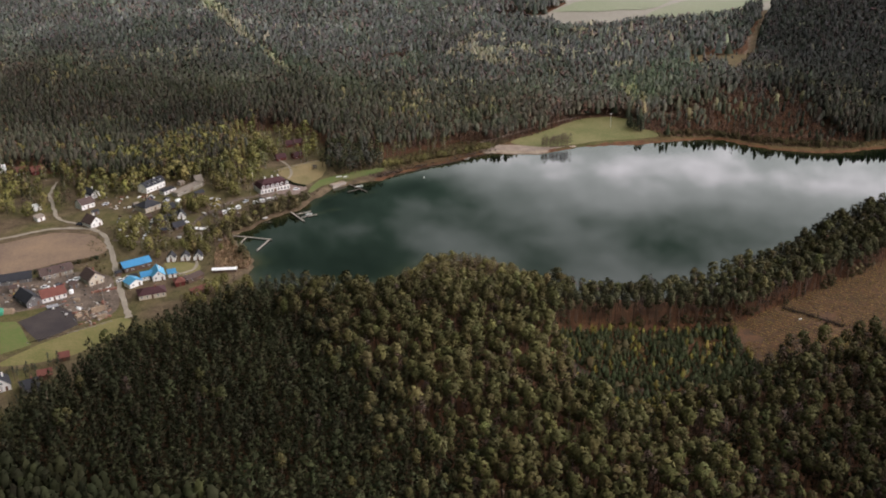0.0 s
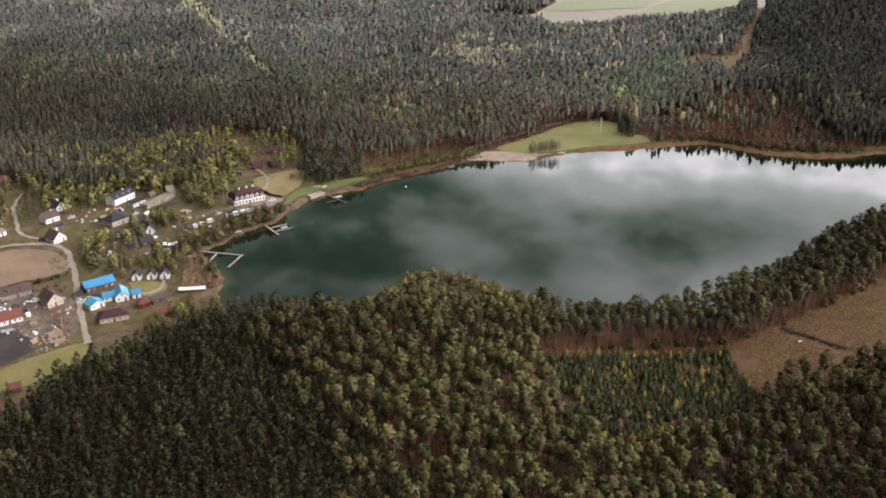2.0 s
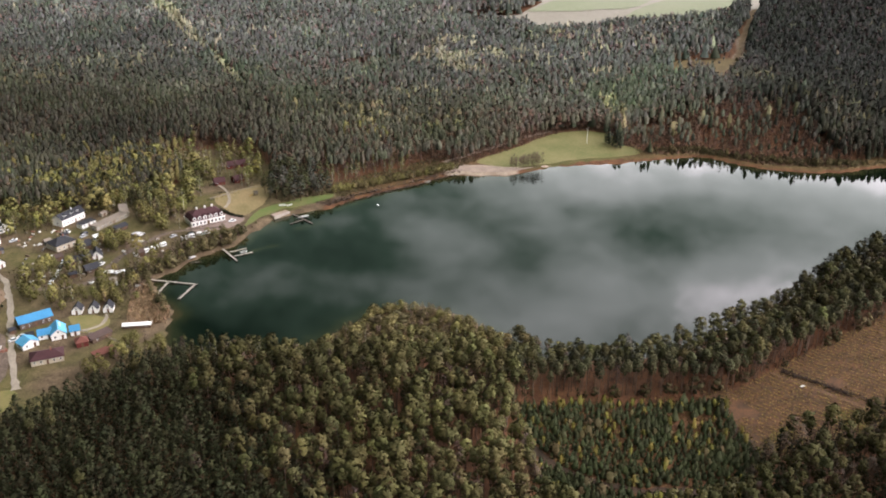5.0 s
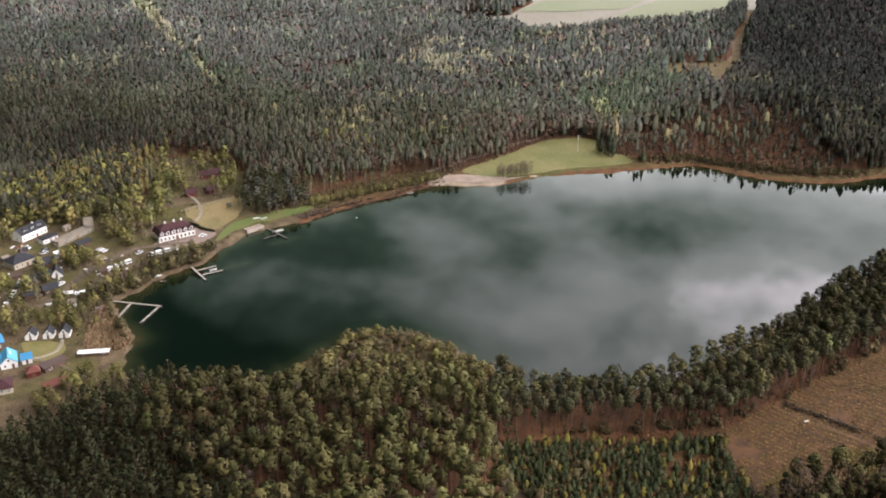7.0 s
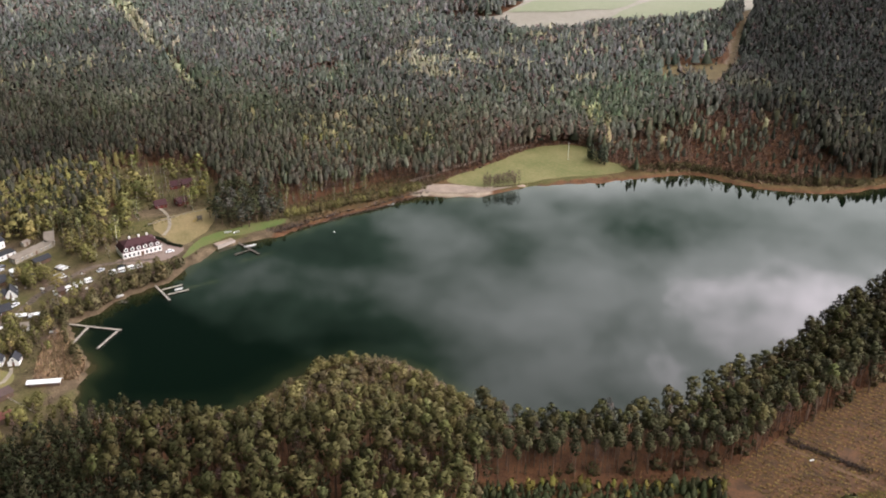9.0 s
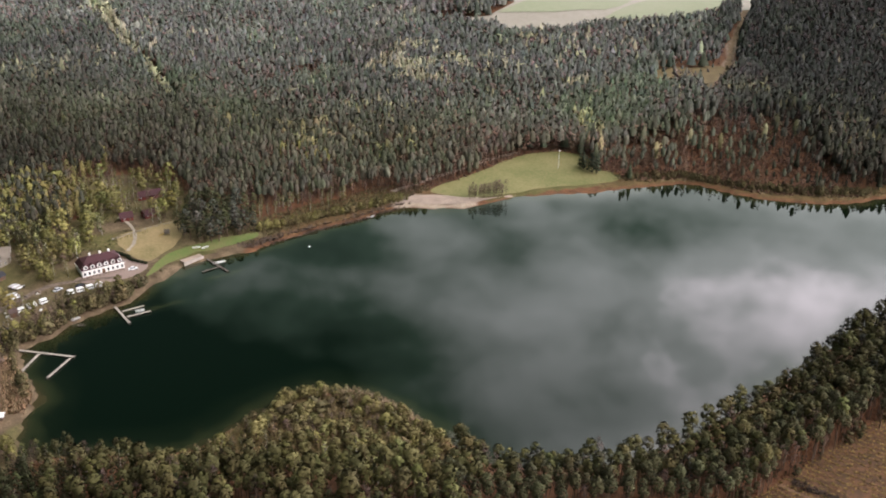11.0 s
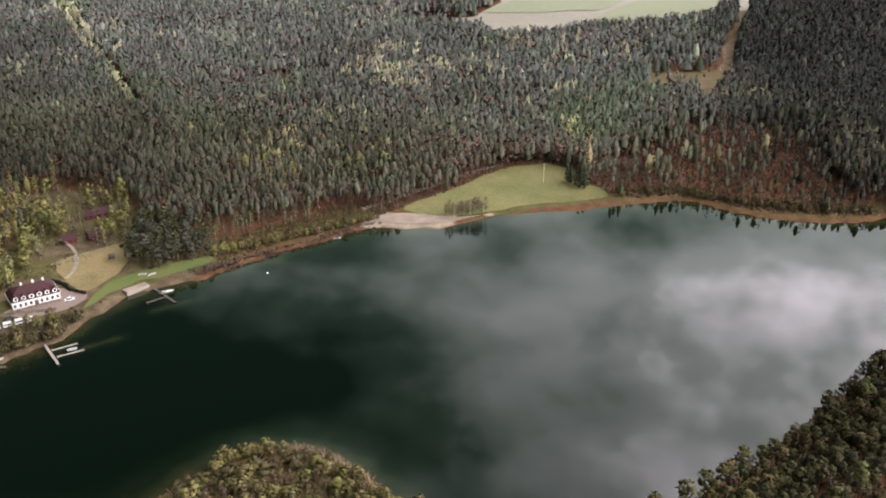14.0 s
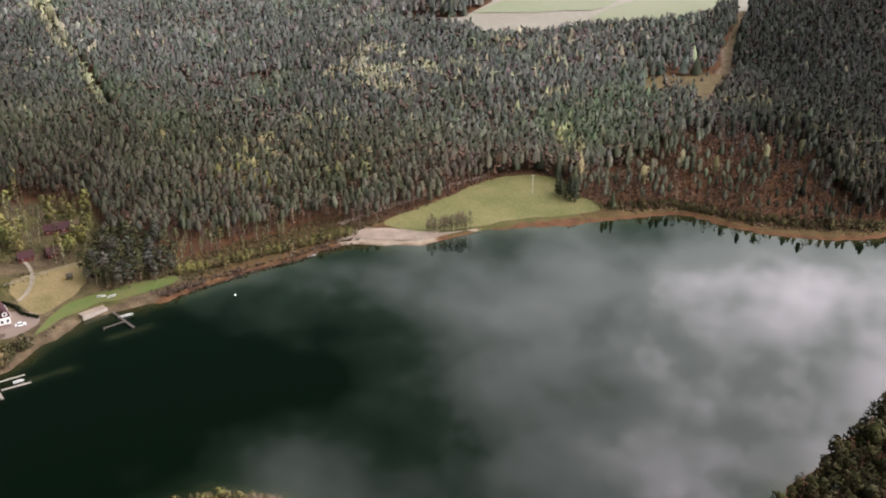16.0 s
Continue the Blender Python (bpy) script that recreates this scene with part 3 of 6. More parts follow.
def build_near_forest():
    r = np.random.default_rng(11)
    p = scatter(-330, 215, 150, 480, 3.5, 3, 0.46)
    gap = bank(p)
    keep = (gap > 2.5) & ~inside(VILLAGE, p) & ~inside(PLANT, p) & ~inside(CLEARING, p)
    keep &= (p[:, 0] > -300) & (p[:, 0] < 0.24 * p[:, 1] + 70)
    strip = inside([(-58, 404), (-42, 410), (-10, 419), (30, 432), (50, 455), (85, 494), (130, 545), (121, 620), (-60, 460)], p)
    keep &= ~inside([(-165, 408), (-144, 409), (-133, 416), (-105, 430), (-82, 431), (-64, 429), (-50, 440), (-60, 480), (-165, 480)], p)
    keep &= ~strip & ~inside([(-54, 398), (-42, 412), (30, 432), (38, 440), (40, 420), (28, 418), (-10, 408)], p)
    mixed = ((p[:, 0] + 150) * 0.75 + (p[:, 1] - 360) * 0.66) > 6
    open_spots = (patches(p, 5, 61) > 1.15) & mixed
    p = p[keep & ~open_spots & ~(mixed & (r.random(len(p)) < 0.16))]
    n = len(p)
    # dark plantation on one side, mixed wood on the other, old brownish pines beyond
    side = (p[:, 0] + 150) * 0.75 + (p[:, 1] - 360) * 0.66 + patches(p, 30, 1) * 8
    dark = ease((28 - side) / 50)
    brown = ease((p[:, 0] - 0 + patches(p, 25, 2) * 10) / 40) * (p[:, 1] < 420)
    kinds = choose(r, n, dark_pine=dark * 3 + 0.25 + 0.6 * brown, tall_pine=(1 - dark) * 1.8 + 0.05, bare=(1 - dark) * (0.14 + 0.30 * brown) + 0.01, birch=(1 - dark) * 0.06, red=(0.07 + 0.30 * brown) * (1 - dark))
    h = np.where(kinds == "dark_pine", r.normal(14.2, 1.6, n), r.normal(17.6, 2.4, n))
    h = np.where((kinds == "bare") | (kinds == "birch") | (kinds == "red"), h * 0.86, h)
    near_bank = bank(p) < 14
    low_edge = (p[:, 0] < -70) & (p[:, 1] > 400 + 0.25 * (p[:, 0] + 150))
    h = np.where(low_edge | near_bank & (p[:, 0] < -70), h * 0.72, h)
    kinds = np.where(low_edge & (r.random(n) < 0.30), "birch", kinds)
    kinds = np.where(near_bank & (p[:, 0] < -60) & (r.random(n) < 0.6), np.where(r.random(n) < 0.5, "birch", "bare"), kinds)
    widths = np.where(kinds == "tall_pine", 1.0, 1.1)
    # last factor darkens the tints leftwards for the lens's corner falloff
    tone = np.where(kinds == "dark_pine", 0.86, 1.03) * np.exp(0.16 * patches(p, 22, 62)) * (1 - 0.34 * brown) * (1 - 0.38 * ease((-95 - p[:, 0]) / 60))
    far = (p[:, 1] < 235)
    q = scatter(-330, 330, -120, 160, 6.8, 77)
    q = q[~inside(VILLAGE, q)]
    forest("forest_below", q, choose(r, len(q), pine=1.0, tall_pine=0.7, bare=0.2), r.normal(17, 2, len(q)), 0.14, "pine forest under the start of the flight", 22, trunks=False, widths=1.6)
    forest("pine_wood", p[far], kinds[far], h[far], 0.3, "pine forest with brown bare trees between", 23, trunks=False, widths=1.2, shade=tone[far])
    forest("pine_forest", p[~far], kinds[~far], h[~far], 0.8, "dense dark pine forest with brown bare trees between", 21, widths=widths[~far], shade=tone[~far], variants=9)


def build_far_forest():
    r = np.random.default_rng(12)
    p = scatter(-900, 480, 520, 960, 3.4, 5)
    q = scatter(-1250, 480, 960, 1560, 4.4, 6)
    p = np.r_[p, q]
    gap = bank(p)
    x, y = p.T
    keep = (gap > 3) & ~inside(VILLAGE, p) & ~inside(MEADOW, p) & ~inside(PARK, p) & ~inside(FIELD, p) & ~(inside(GLADE, p) & (r.random(len(p)) < 0.88))
    red_wood = inside(RED_WOOD, p)
    keep &= ~(red_wood & (r.random(len(p)) < 0.30 + 0.35 * (patches(p, 12, 63) > 0.3)))
    keep &= (x > -0.78 * y - 75) & (x < 0.145 * y + 62)
    keep &= (line_gap(TRACK, p) > 5.6 + 1.6 * patches(p, 9, 64)) & (line_gap(RIDE, p) > 3.0) & (line_gap(RIDE_RIGHT, p) > 2.6)
    lawn = inside([(-238, 520), (-224, 570), (-190, 612), (-140, 668), (-150, 690), (-200, 650), (-250, 634), (-300, 622)], p)
    keep &= ~lawn & ~((gap < 15) & (x < -120)) & ~((gap < 9) & (x < 160))
    keep &= ~((y < 640) & (x > 60))
    p = p[keep]
    n = len(p)
    x, y = p.T
    gap = bank(p)
    red_wood = inside(RED_WOOD, p)
    blob = patches(p, 60, 4)
    grove_of_birch = inside([(-236, 905), (-224, 975), (-180, 972), (-152, 930), (-150, 892), (-215, 880)], p)
    birch = 0.012 + 1.3 * inside([(-400, 560), (-372, 640), (-345, 690), (-300, 650), (-300, 610), (-340, 560)], p) + 1.5 * grove_of_birch * (patches(p, 14, 65) > -0.2)
    birch = birch + 1.2 * inside([(-58, 840), (-48, 846), (-36, 816), (-32, 772), (-45, 775)], p) + 1.2 * inside([(45, 870), (55, 884), (80, 884), (76, 871)], p) + 1.2 * inside([(-75, 890), (-55, 918), (-53, 903), (-71, 882)], p) + 0.12 * (blob > 0.8)
    burnt = inside([(-318, 880), (-293, 912), (-255, 932), (-250, 913), (-282, 887), (-303, 863)], p) | inside([(-267, 826), (-256, 850), (-233, 859), (-229, 838), (-259, 814)], p)
    red = 0.08 + 0.55 * red_wood + 0.30 * (patches(p, 38, 9) > 1.0) + 0.8 * burnt
    edge = (gap < 62) & (x < -90) & (x > -290)
    trunk_edge = inside([(-200, 724), (-179, 755), (-133, 800), (-95, 790), (-108, 745), (-140, 700), (-157, 690)], p)
    kinds = choose(r, n, pine=1.0 - 0.4 * (birch > 1) - 0.15 * red_wood, spruce=(0.25 + 0.3 * (blob < -0.5)) * (birch < 2) * (1 - 0.8 * red_wood), pale_birch=birch * (y > 730), birch=birch * (y <= 730), red=red, bare=0.26 + 0.30 * (patches(p, 45, 17) > 0.5) + 1.0 * edge + 0.6 * trunk_edge + 0.45 * red_wood + 0.6 * burnt)
    ride = line_gap(RIDE, p)
    fringe = (line_gap(PARK, p, True) < 22) & (y > 640) | (line_gap([(-150, 690), (-132, 716), (-117, 737), (-100, 762), (-75, 785), (-45, 780)], p) < 18)
    kinds = np.where((fringe | edge & (gap < 55)) & (r.random(n) < 0.8), np.where(r.random(n) < 0.45, "bare", "pine"), kinds)
    ride_side = (x + 479) * 83 + (y - 960) * 70 < 0
    kinds = np.where((ride < 7.5) & ride_side & (r.random(n) < 0.75), "pale_birch", kinds)
    h = r.normal(15, 1.0, n) - 1.6 * ease((800 - y) / 60)
    h = np.where(red_wood, h * r.uniform(0.6, 1.0, n), h)
    h = np.where(np.isin(kinds, ("birch", "bare", "pale_birch")), h * 0.88, h)
    h = np.where(kinds == "pale_birch", h * 1.2, h)
    h = np.where(kinds == "red", h * 0.70, h)
    h = np.where(burnt, h * 0.66, h)
    h = np.where(inside(GLADE, p), h * 0.40, h)
    behind = (line_gap([(-6, 986), (0, 990), (48, 994)], p) < 10) | inside([(-10, 930), (20, 936), (36, 906), (34, 884), (22, 900), (4, 908)], p) | (line_gap(TRACK, p) < 9) & (y < 1040)
    h = np.where(behind, h * r.uniform(0.4, 0.85, n), h)
    kinds = np.where(behind, np.where(r.random(n) < 0.35, "bare", "pine"), kinds)
    # cloud shade put into the stand's tints, with random patches
    shaded_stand = ease((patches(p, 40, 66) * 0.25 + inside(SHADED_STAND, p)))
    # tints: corner falloff and darker stand on the right, haze lightening far off
    tone = 1.24 * np.exp(0.12 * patches(p, 90, 14) + 0.12 * patches(p, 26, 15)) * (1 - 0.62 * ease((x - 20) / 70) * (y > 740)) * (1 - 0.22 * shaded_stand) * (1 + 0.42 * ease((y - 820) / 260) * (x < 40))
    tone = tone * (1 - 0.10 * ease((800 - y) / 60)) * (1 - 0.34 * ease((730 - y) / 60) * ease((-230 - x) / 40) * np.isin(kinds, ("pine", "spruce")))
    young = ease(inside([(-82, 840), (-60, 900), (-10, 930), (20, 900), (0, 850), (-30, 800)], p) + 0.45 * patches(p, 24, 68))[:, None]
    old = ease(0.5 * patches(p, 34, 69) - 0.2)[:, None]
    # far trees bluer for haze, nearer ones warmer; young stands greener, old browner
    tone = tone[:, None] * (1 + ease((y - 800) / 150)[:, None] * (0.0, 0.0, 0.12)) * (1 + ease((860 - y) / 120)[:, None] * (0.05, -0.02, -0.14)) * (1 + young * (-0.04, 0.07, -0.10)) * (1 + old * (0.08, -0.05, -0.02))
    near = (y < 770) | red_wood
    widths = np.where(np.isin(kinds, ("pale_birch", "birch")), 1.8, 1.0)
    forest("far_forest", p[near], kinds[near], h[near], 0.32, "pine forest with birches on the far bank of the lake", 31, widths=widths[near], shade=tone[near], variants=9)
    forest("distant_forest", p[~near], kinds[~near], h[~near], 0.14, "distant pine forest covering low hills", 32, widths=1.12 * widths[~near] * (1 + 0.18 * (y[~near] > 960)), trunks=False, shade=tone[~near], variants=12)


LANE = [(-44, 380), (-38, 371), (-31, 364), (-19, 359), (-8, 357), (4, 357), (18, 362)]


def build_plantation():
    r = np.random.default_rng(13)
    p = scatter(-62, 52, 320, 430, 2.2, 6, 0.38)
    p = p[inside(PLANT, p)]
    gold = inside([(-17, 400), (-13, 405), (-6, 388), (-6, 381), (-12, 384)], p) | inside([(7, 407), (28, 416), (30, 400), (15, 391)], p)
    stand = (line_gap(LANE, p) > 2.3) & (r.random(len(p)) < np.where(gold, 0.5, 0.95))
    p, gold = p[stand], gold[stand]
    n = len(p)
    edge = line_gap(PLANT, p, True) < 4
    low = inside([(-30, 346), (-12, 342), (11, 352), (33, 362), (44, 366), (31, 345), (11, 328), (-12, 322), (-34, 330)], p)
    kinds = choose(r, n, young=1.0, sapling=0.06 + 1.1 * low + 0.3 * edge + 0.8 * gold, bush=0.04)
    h = np.where(kinds == "young", r.normal(3.4, 0.7, n) * np.exp(0.2 * patches(p, 10, 67)), r.normal(4.0, 0.9, n) * (1 + 0.3 * low))
    forest("young_plantation", p, kinds, h, 0.3, "rows of young spruces with yellow-green birch saplings", 41, trunks=False, widths=np.where(kinds == "young", 2.05, np.where(kinds == "bush", 1.0, 2.4)), variants=8)


def build_strip():
    r = np.random.default_rng(14)
    p = scatter(-62, 150, 398, 620, 4.1, 8)
    strip = inside([(-58, 408), (-42, 418), (-10, 427), (30, 440), (48, 460), (85, 501), (130, 551), (160, 600), (121, 620), (-60, 460)], p)
    p = p[strip & (bank(p) > 4.5)]
    kinds = choose(r, len(p), tall_pine=1.0, pine=0.10, bare=0.06, birch=0.03)
    q = p[r.random(len(p)) < 0.35] + 1.6
    q = np.r_[q, wobble(resample([(-54, 405), (-42, 409), (-10, 417), (30, 430), (50, 452), (85, 491), (120, 530)], 3.0, False), 2.0, 94)]
    q = q[bank(q) > 2]
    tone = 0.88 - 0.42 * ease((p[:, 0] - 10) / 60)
    # 0.7 darkens these tints for the shade between the trunks
    forest("lakeside_undergrowth", q, choose(r, len(q), bare=1.0, bush=0.6, young=0.5), r.uniform(2.5, 7.0, len(q)), 0.6, "shrubs and young trees below the pines, tinted dark for shade", 52, shade=np.full(len(q), 0.7))
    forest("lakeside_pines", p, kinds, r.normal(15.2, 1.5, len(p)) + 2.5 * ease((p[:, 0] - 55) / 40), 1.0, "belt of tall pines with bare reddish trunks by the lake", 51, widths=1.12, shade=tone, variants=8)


build_near_forest()
build_far_forest()
build_plantation()
build_strip()

# ---------- sheets on the ground ----------
SOIL = material("ploughed_soil", (0.255, 0.168, 0.105), 0.95, (0.125, 0.086, 0.068), 0.022, 1.2, bump=0.15)
DARK_SOIL = material("dark_soil", (0.033, 0.026, 0.027), 0.95, (0.060, 0.046, 0.042), 0.1, 1.5, bump=0.15)
DIRT = material("yard_dirt", (0.175, 0.128, 0.096), 0.95, (0.06, 0.043, 0.034), 0.10, 0.8, bump=0.12)
ROAD = material("sandy_road", (0.330, 0.275, 0.220), 0.95, (0.21, 0.175, 0.135), 0.12, 1.0)
LAWN = material("lawn", (0.080, 0.125, 0.026), 0.95, (0.140, 0.130, 0.048), 0.07, 0.9)
DRY_LAWN = material("dry_lawn", (0.280, 0.200, 0.100), 0.95, (0.150, 0.122, 0.050), 0.045, 0.7)
FIELD_SAND = material("bare_field", (0.315, 0.281, 0.236), 0.95, (0.26, 0.23, 0.185), 0.012, 0.2)
FIELD_GREEN = material("sown_field", (0.255, 0.259, 0.176), 0.95, (0.22, 0.235, 0.145), 0.012, 0.25)
PAVING = material("red_paving", (0.210, 0.150, 0.126), 0.9, (0.23, 0.165, 0.14), 0.3, 2.5)
SAND = material("beach_sand", (0.33, 0.25, 0.20), 0.95, (0.22, 0.165, 0.13), 0.16, 1.0)
VERGE = material("verge_grass", (0.120, 0.118, 0.034), 0.95, (0.20, 0.160, 0.066), 0.08, 0.9)
TRACK_SAND = material("track_sand", (0.23, 0.150, 0.085), 0.95, (0.12, 0.080, 0.045), 0.12, 0.9)
TURF = material("clearing_turf", (0.135, 0.062, 0.028), 0.95, (0.050, 0.027, 0.014), 0.25, 1.3)


def sheet(name, loop, mat, lift, label, step=5.0, uneven=0.5, rounded=True, kind="structure", category="ground"):
    """A patch of ground laid over the terrain."""
    from mathutils.geometry import delaunay_2d_cdt
    loop = smooth_loop(loop, 5) if rounded else resample(loop, step, True)
    loop = wobble(loop, uneven, len(loop))
    x0, y0 = loop.min(0)
    x1, y1 = loop.max(0)
    inner = scatter(x0, x1, y0, y1, step, 1, 0.2)
    inner = inner[inside(loop, inner) & (line_gap(loop, inner, True) > step * 0.4)]
    pts = np.r_[loop, inner]
    n = len(loop)
    v, _, f, *_ = delaunay_2d_cdt([Vector(p) for p in pts], [(i, (i + 1) % n) for i in range(n)], [], 1, 1e-4)
    v = np.array([(p.x, p.y) for p in v])
    me = mesh_from(name, np.c_[v, height(v) + lift], np.array([list(t) for t in f if len(t) == 3]), [mat], smooth=True)
    return tagged(new(name, me), label, category, kind=kind)


def ribbon(name, line, width, mat, lift, label, uneven=0.35, category="road"):
    """A road or path along a line."""
    p = resample(line, 3.0, False)
    for _ in range(3):
        p[1:-1] = 0.25 * p[:-2] + 0.5 * p[1:-1] + 0.25 * p[2:]
    d = np.gradient(p, axis=0)
    d /= np.linalg.norm(d, axis=1)[:, None]
    nrm = np.stack([-d[:, 1], d[:, 0]], 1)
    r = np.random.default_rng(len(p))
    rows_ = [p + nrm * (width * s + r.normal(0, uneven, (len(p), 1)) * (abs(s) > 0.4)) for s in (-0.5, -0.15, 0.15, 0.5)]
    v = np.concatenate(rows_)
    n = len(p)
    i = np.arange(n - 1)
    f = np.concatenate([np.stack([k * n + i, k * n + i + 1, (k + 1) * n + i + 1, (k + 1) * n + i], 1)[:, ::-1] for k in range(3)])
    me = mesh_from(name, np.c_[v, height(v) + lift], f, [mat], smooth=True)
    return tagged(new(name, me), label, category, kind="structure")


sheet("ploughed_field", [(-381, 423), (-358, 447), (-337, 450), (-320, 440), (-313, 428), (-331, 408), (-350, 384), (-385, 370), (-410, 395)], SOIL, 0.10, "oval ploughed field of bare reddish-brown soil", 8)
sheet("farm_yard", [(-345, 372), (-320, 398), (-298, 404), (-284, 394), (-266, 366), (-280, 352), (-300, 362), (-325, 348)], DIRT, 0.14, "brown dirt farmyard between the barns", 6)
sheet("soil_patch", [(-306, 345), (-299, 365), (-287, 361), (-276, 350), (-284, 329)], DARK_SOIL, 0.20, "dark tilled garden soil", 6, rounded=False)
sheet("green_paddock", [(-316, 342), (-308, 345), (-286, 327), (-296, 312), (-340, 320)], LAWN, 0.12, "bright green grass paddock", 6, rounded=False)
sheet("grass_verge", [(-288, 306), (-284, 324), (-272, 345), (-259, 361), (-250, 352), (-262, 322)], VERGE, 0.11, "yellowish grass strip beside the field", 6)
ribbon("road", [(-440, 385), (-405, 412), (-384, 430), (-364, 453), (-341, 459), (-326, 451), (-304, 424), (-281, 393), (-256, 362)], 2.9, ROAD, 0.24, "sandy village road curving round the field")
ribbon("upper_lane", [(-338, 460), (-369, 466), (-401, 502), (-412, 526)], 2.0, ROAD, 0.28, "pale sandy lane up to the wood")
ribbon("village_lane", [(-318, 446), (-300, 447), (-284, 456), (-283, 473), (-285, 495), (-278, 525), (-268, 534), (-248, 543)], 3.4, DIRT, 0.26, "brown dirt lane through the holiday village")
sheet("terrace", [(-268, 533), (-252, 536), (-242, 548), (-244, 561), (-254, 563), (-262, 556)], PAVING, 0.16, "reddish paved terrace before the hotel", 5)
sheet("sports_ground", [(-276, 586), (-270, 597), (-254, 614), (-243, 597), (-241, 576), (-246, 562), (-262, 571)], DRY_LAWN, 0.13, "tan dry grass play meadow beside the hotel", 6)
sheet("beach_lawn", [(-237, 546), (-233, 562), (-226, 577), (-217, 584), (-203, 603), (-207, 608), (-224, 594), (-239, 572)], LAWN, 0.17, "fresh green lawn above the beach", 4)
sheet("cabin_lawn", [(-272, 424), (-262, 428), (-253, 427), (-249, 419), (-257, 412)], VERGE, 0.15, "mown yellow-green lawn before white cabins", 4)
ribbon("cabin_path", [(-262, 411), (-253, 417), (-251, 424), (-256, 431)], 1.8, ROAD, 0.22, "pale path round the cabin lawn", 0.15, "path")
ribbon("garden_path", [(-289, 611), (-275, 601), (-268, 592), (-262, 580), (-261, 571)], 1.9, ROAD, 0.24, "pale curved garden path", 0.12, "path")
MEADOW_GRASS = material("meadow_grass", (0.112, 0.118, 0.036), 0.95, (0.200, 0.170, 0.072), 0.035, 0.6)
sheet("meadow", [(-128, 690), (-117, 712), (-100, 741), (-84, 768), (-60, 780), (-44, 774), (-38, 754), (-24, 747), (-22, 731), (-60, 712), (-98, 687)], MEADOW_GRASS, 0.14, "green meadow on the far bank", 6, 1.0)
sheet("sand_bank", [(-147, 668), (-142, 677), (-128, 684), (-112, 684), (-96, 685), (-82, 692), (-78, 696.5), (-98, 679), (-116, 671), (-130, 669)], SAND, 0.22, "pinkish sandy beach on the far bank", 4)
ribbon("meadow_track", [(-150, 684), (-132, 712), (-117, 733), (-106, 752), (-88, 772)], 4.0, SAND, 0.20, "pale sandy track along the forest edge")
sheet("far_field", FIELD, FIELD_SAND, 0.9, "pale bare farm field beyond the forest", 25, 2.0, rounded=False)
sheet("far_crop", [(-164, 1113), (-141, 1155), (-110, 1210), (-80, 1320), (30, 1340), (-20, 1215), (-45, 1150), (-60, 1136)], FIELD_GREEN, 1.3, "pale green crop strip on the far field", 25, 2.0, rounded=False)
sheet("far_sown_strip", [(-55, 1109), (-35, 1158), (0, 1215), (60, 1310), (130, 1330), (95, 1235), (70, 1190), (46, 1130), (-2, 1112)], FIELD_GREEN, 1.6, "green sown strip on the far field", 25, 2.0, rounded=False)
sheet("cleared_ground", CLEARING, TURF, 0.12, "felled clearing with brown turf", 8, 1.0)
# lane earth coloured near black to stand for the young trees' shadow
SHADED_LANE = material("shaded_lane", (0.040, 0.026, 0.018), 0.95, (0.070, 0.042, 0.026), 0.2, 1.2)
SKID = material("skid_soil", (0.175, 0.098, 0.055), 0.95, (0.095, 0.052, 0.030), 0.3, 1.5)
GLADE_GRASS = material("glade_grass", (0.185, 0.135, 0.060), 0.95, (0.105, 0.072, 0.036), 0.12, 0.8)
ribbon("skid_track", [(52, 450), (58, 446), (67, 443), (75, 438), (83, 434), (96, 425)], 1.5, SKID, 0.22, "bare sandy skid track beside the brushwood", 0.4)
ribbon("plantation_lane", LANE, 3.4, SHADED_LANE, 0.14, "forest lane through the young plantation, darkened for tree shade", 0.5)
sheet("glade", GLADE, GLADE_GRASS, 0.35, "ochre grass in a felled glade beside the track", 8, 1.2)
ribbon("forest_track", TRACK, 4.5, TRACK_SAND, 0.5, "sandy track through the far forest", 1.0)


# ---------- building helpers ----------
def part(name, bm, mat, parent, label=""):
    me = bpy.data.meshes.new(name)
    bm.to_mesh(me)
    bm.free()
    me.materials.append(mat)
    ob = new(name, me)
    ob.parent = parent
    if label:
        tagged(ob, label)
    return ob


def box(bm, x0, x1, y0, y1, z0, z1, taper=0.0):
    v = [bm.verts.new(c) for c in ((x0, y0, z0), (x1, y0, z0), (x1, y1, z0), (x0, y1, z0),
                                   (x0 + taper, y0 + taper, z1), (x1 - taper, y0 + taper, z1), (x1 - taper, y1 - taper, z1), (x0 + taper, y1 - taper, z1))]
    for f in ((3, 2, 1, 0), (4, 5, 6, 7), (0, 1, 5, 4), (1, 2, 6, 5), (2, 3, 7, 6), (3, 0, 4, 7)):
        bm.faces.new([v[i] for i in f])
    return bm


def boxes(*rows_):
    bm = bmesh.new()
    for r in rows_:
        box(bm, *r)
    return bm


def slab(bm, quad, thick):
    """A tilted slab under the four corners of quad."""
    top = [Vector(q) for q in quad]
    low = [q - Vector((0, 0, thick)) for q in top]
    t, b = [bm.verts.new(q) for q in top], [bm.verts.new(q) for q in low]
    bm.faces.new(t)
    bm.faces.new(b[::-1])
    n = len(t)
    for i in range(n):
        bm.faces.new((t[i], b[i], b[(i + 1) % n], t[(i + 1) % n]))


def paint(name, c, rough=0.7, vary=0.75):
    return material(name, c, rough, tuple(k * vary for k in c), 0.35, 3.0, specular=0.25)


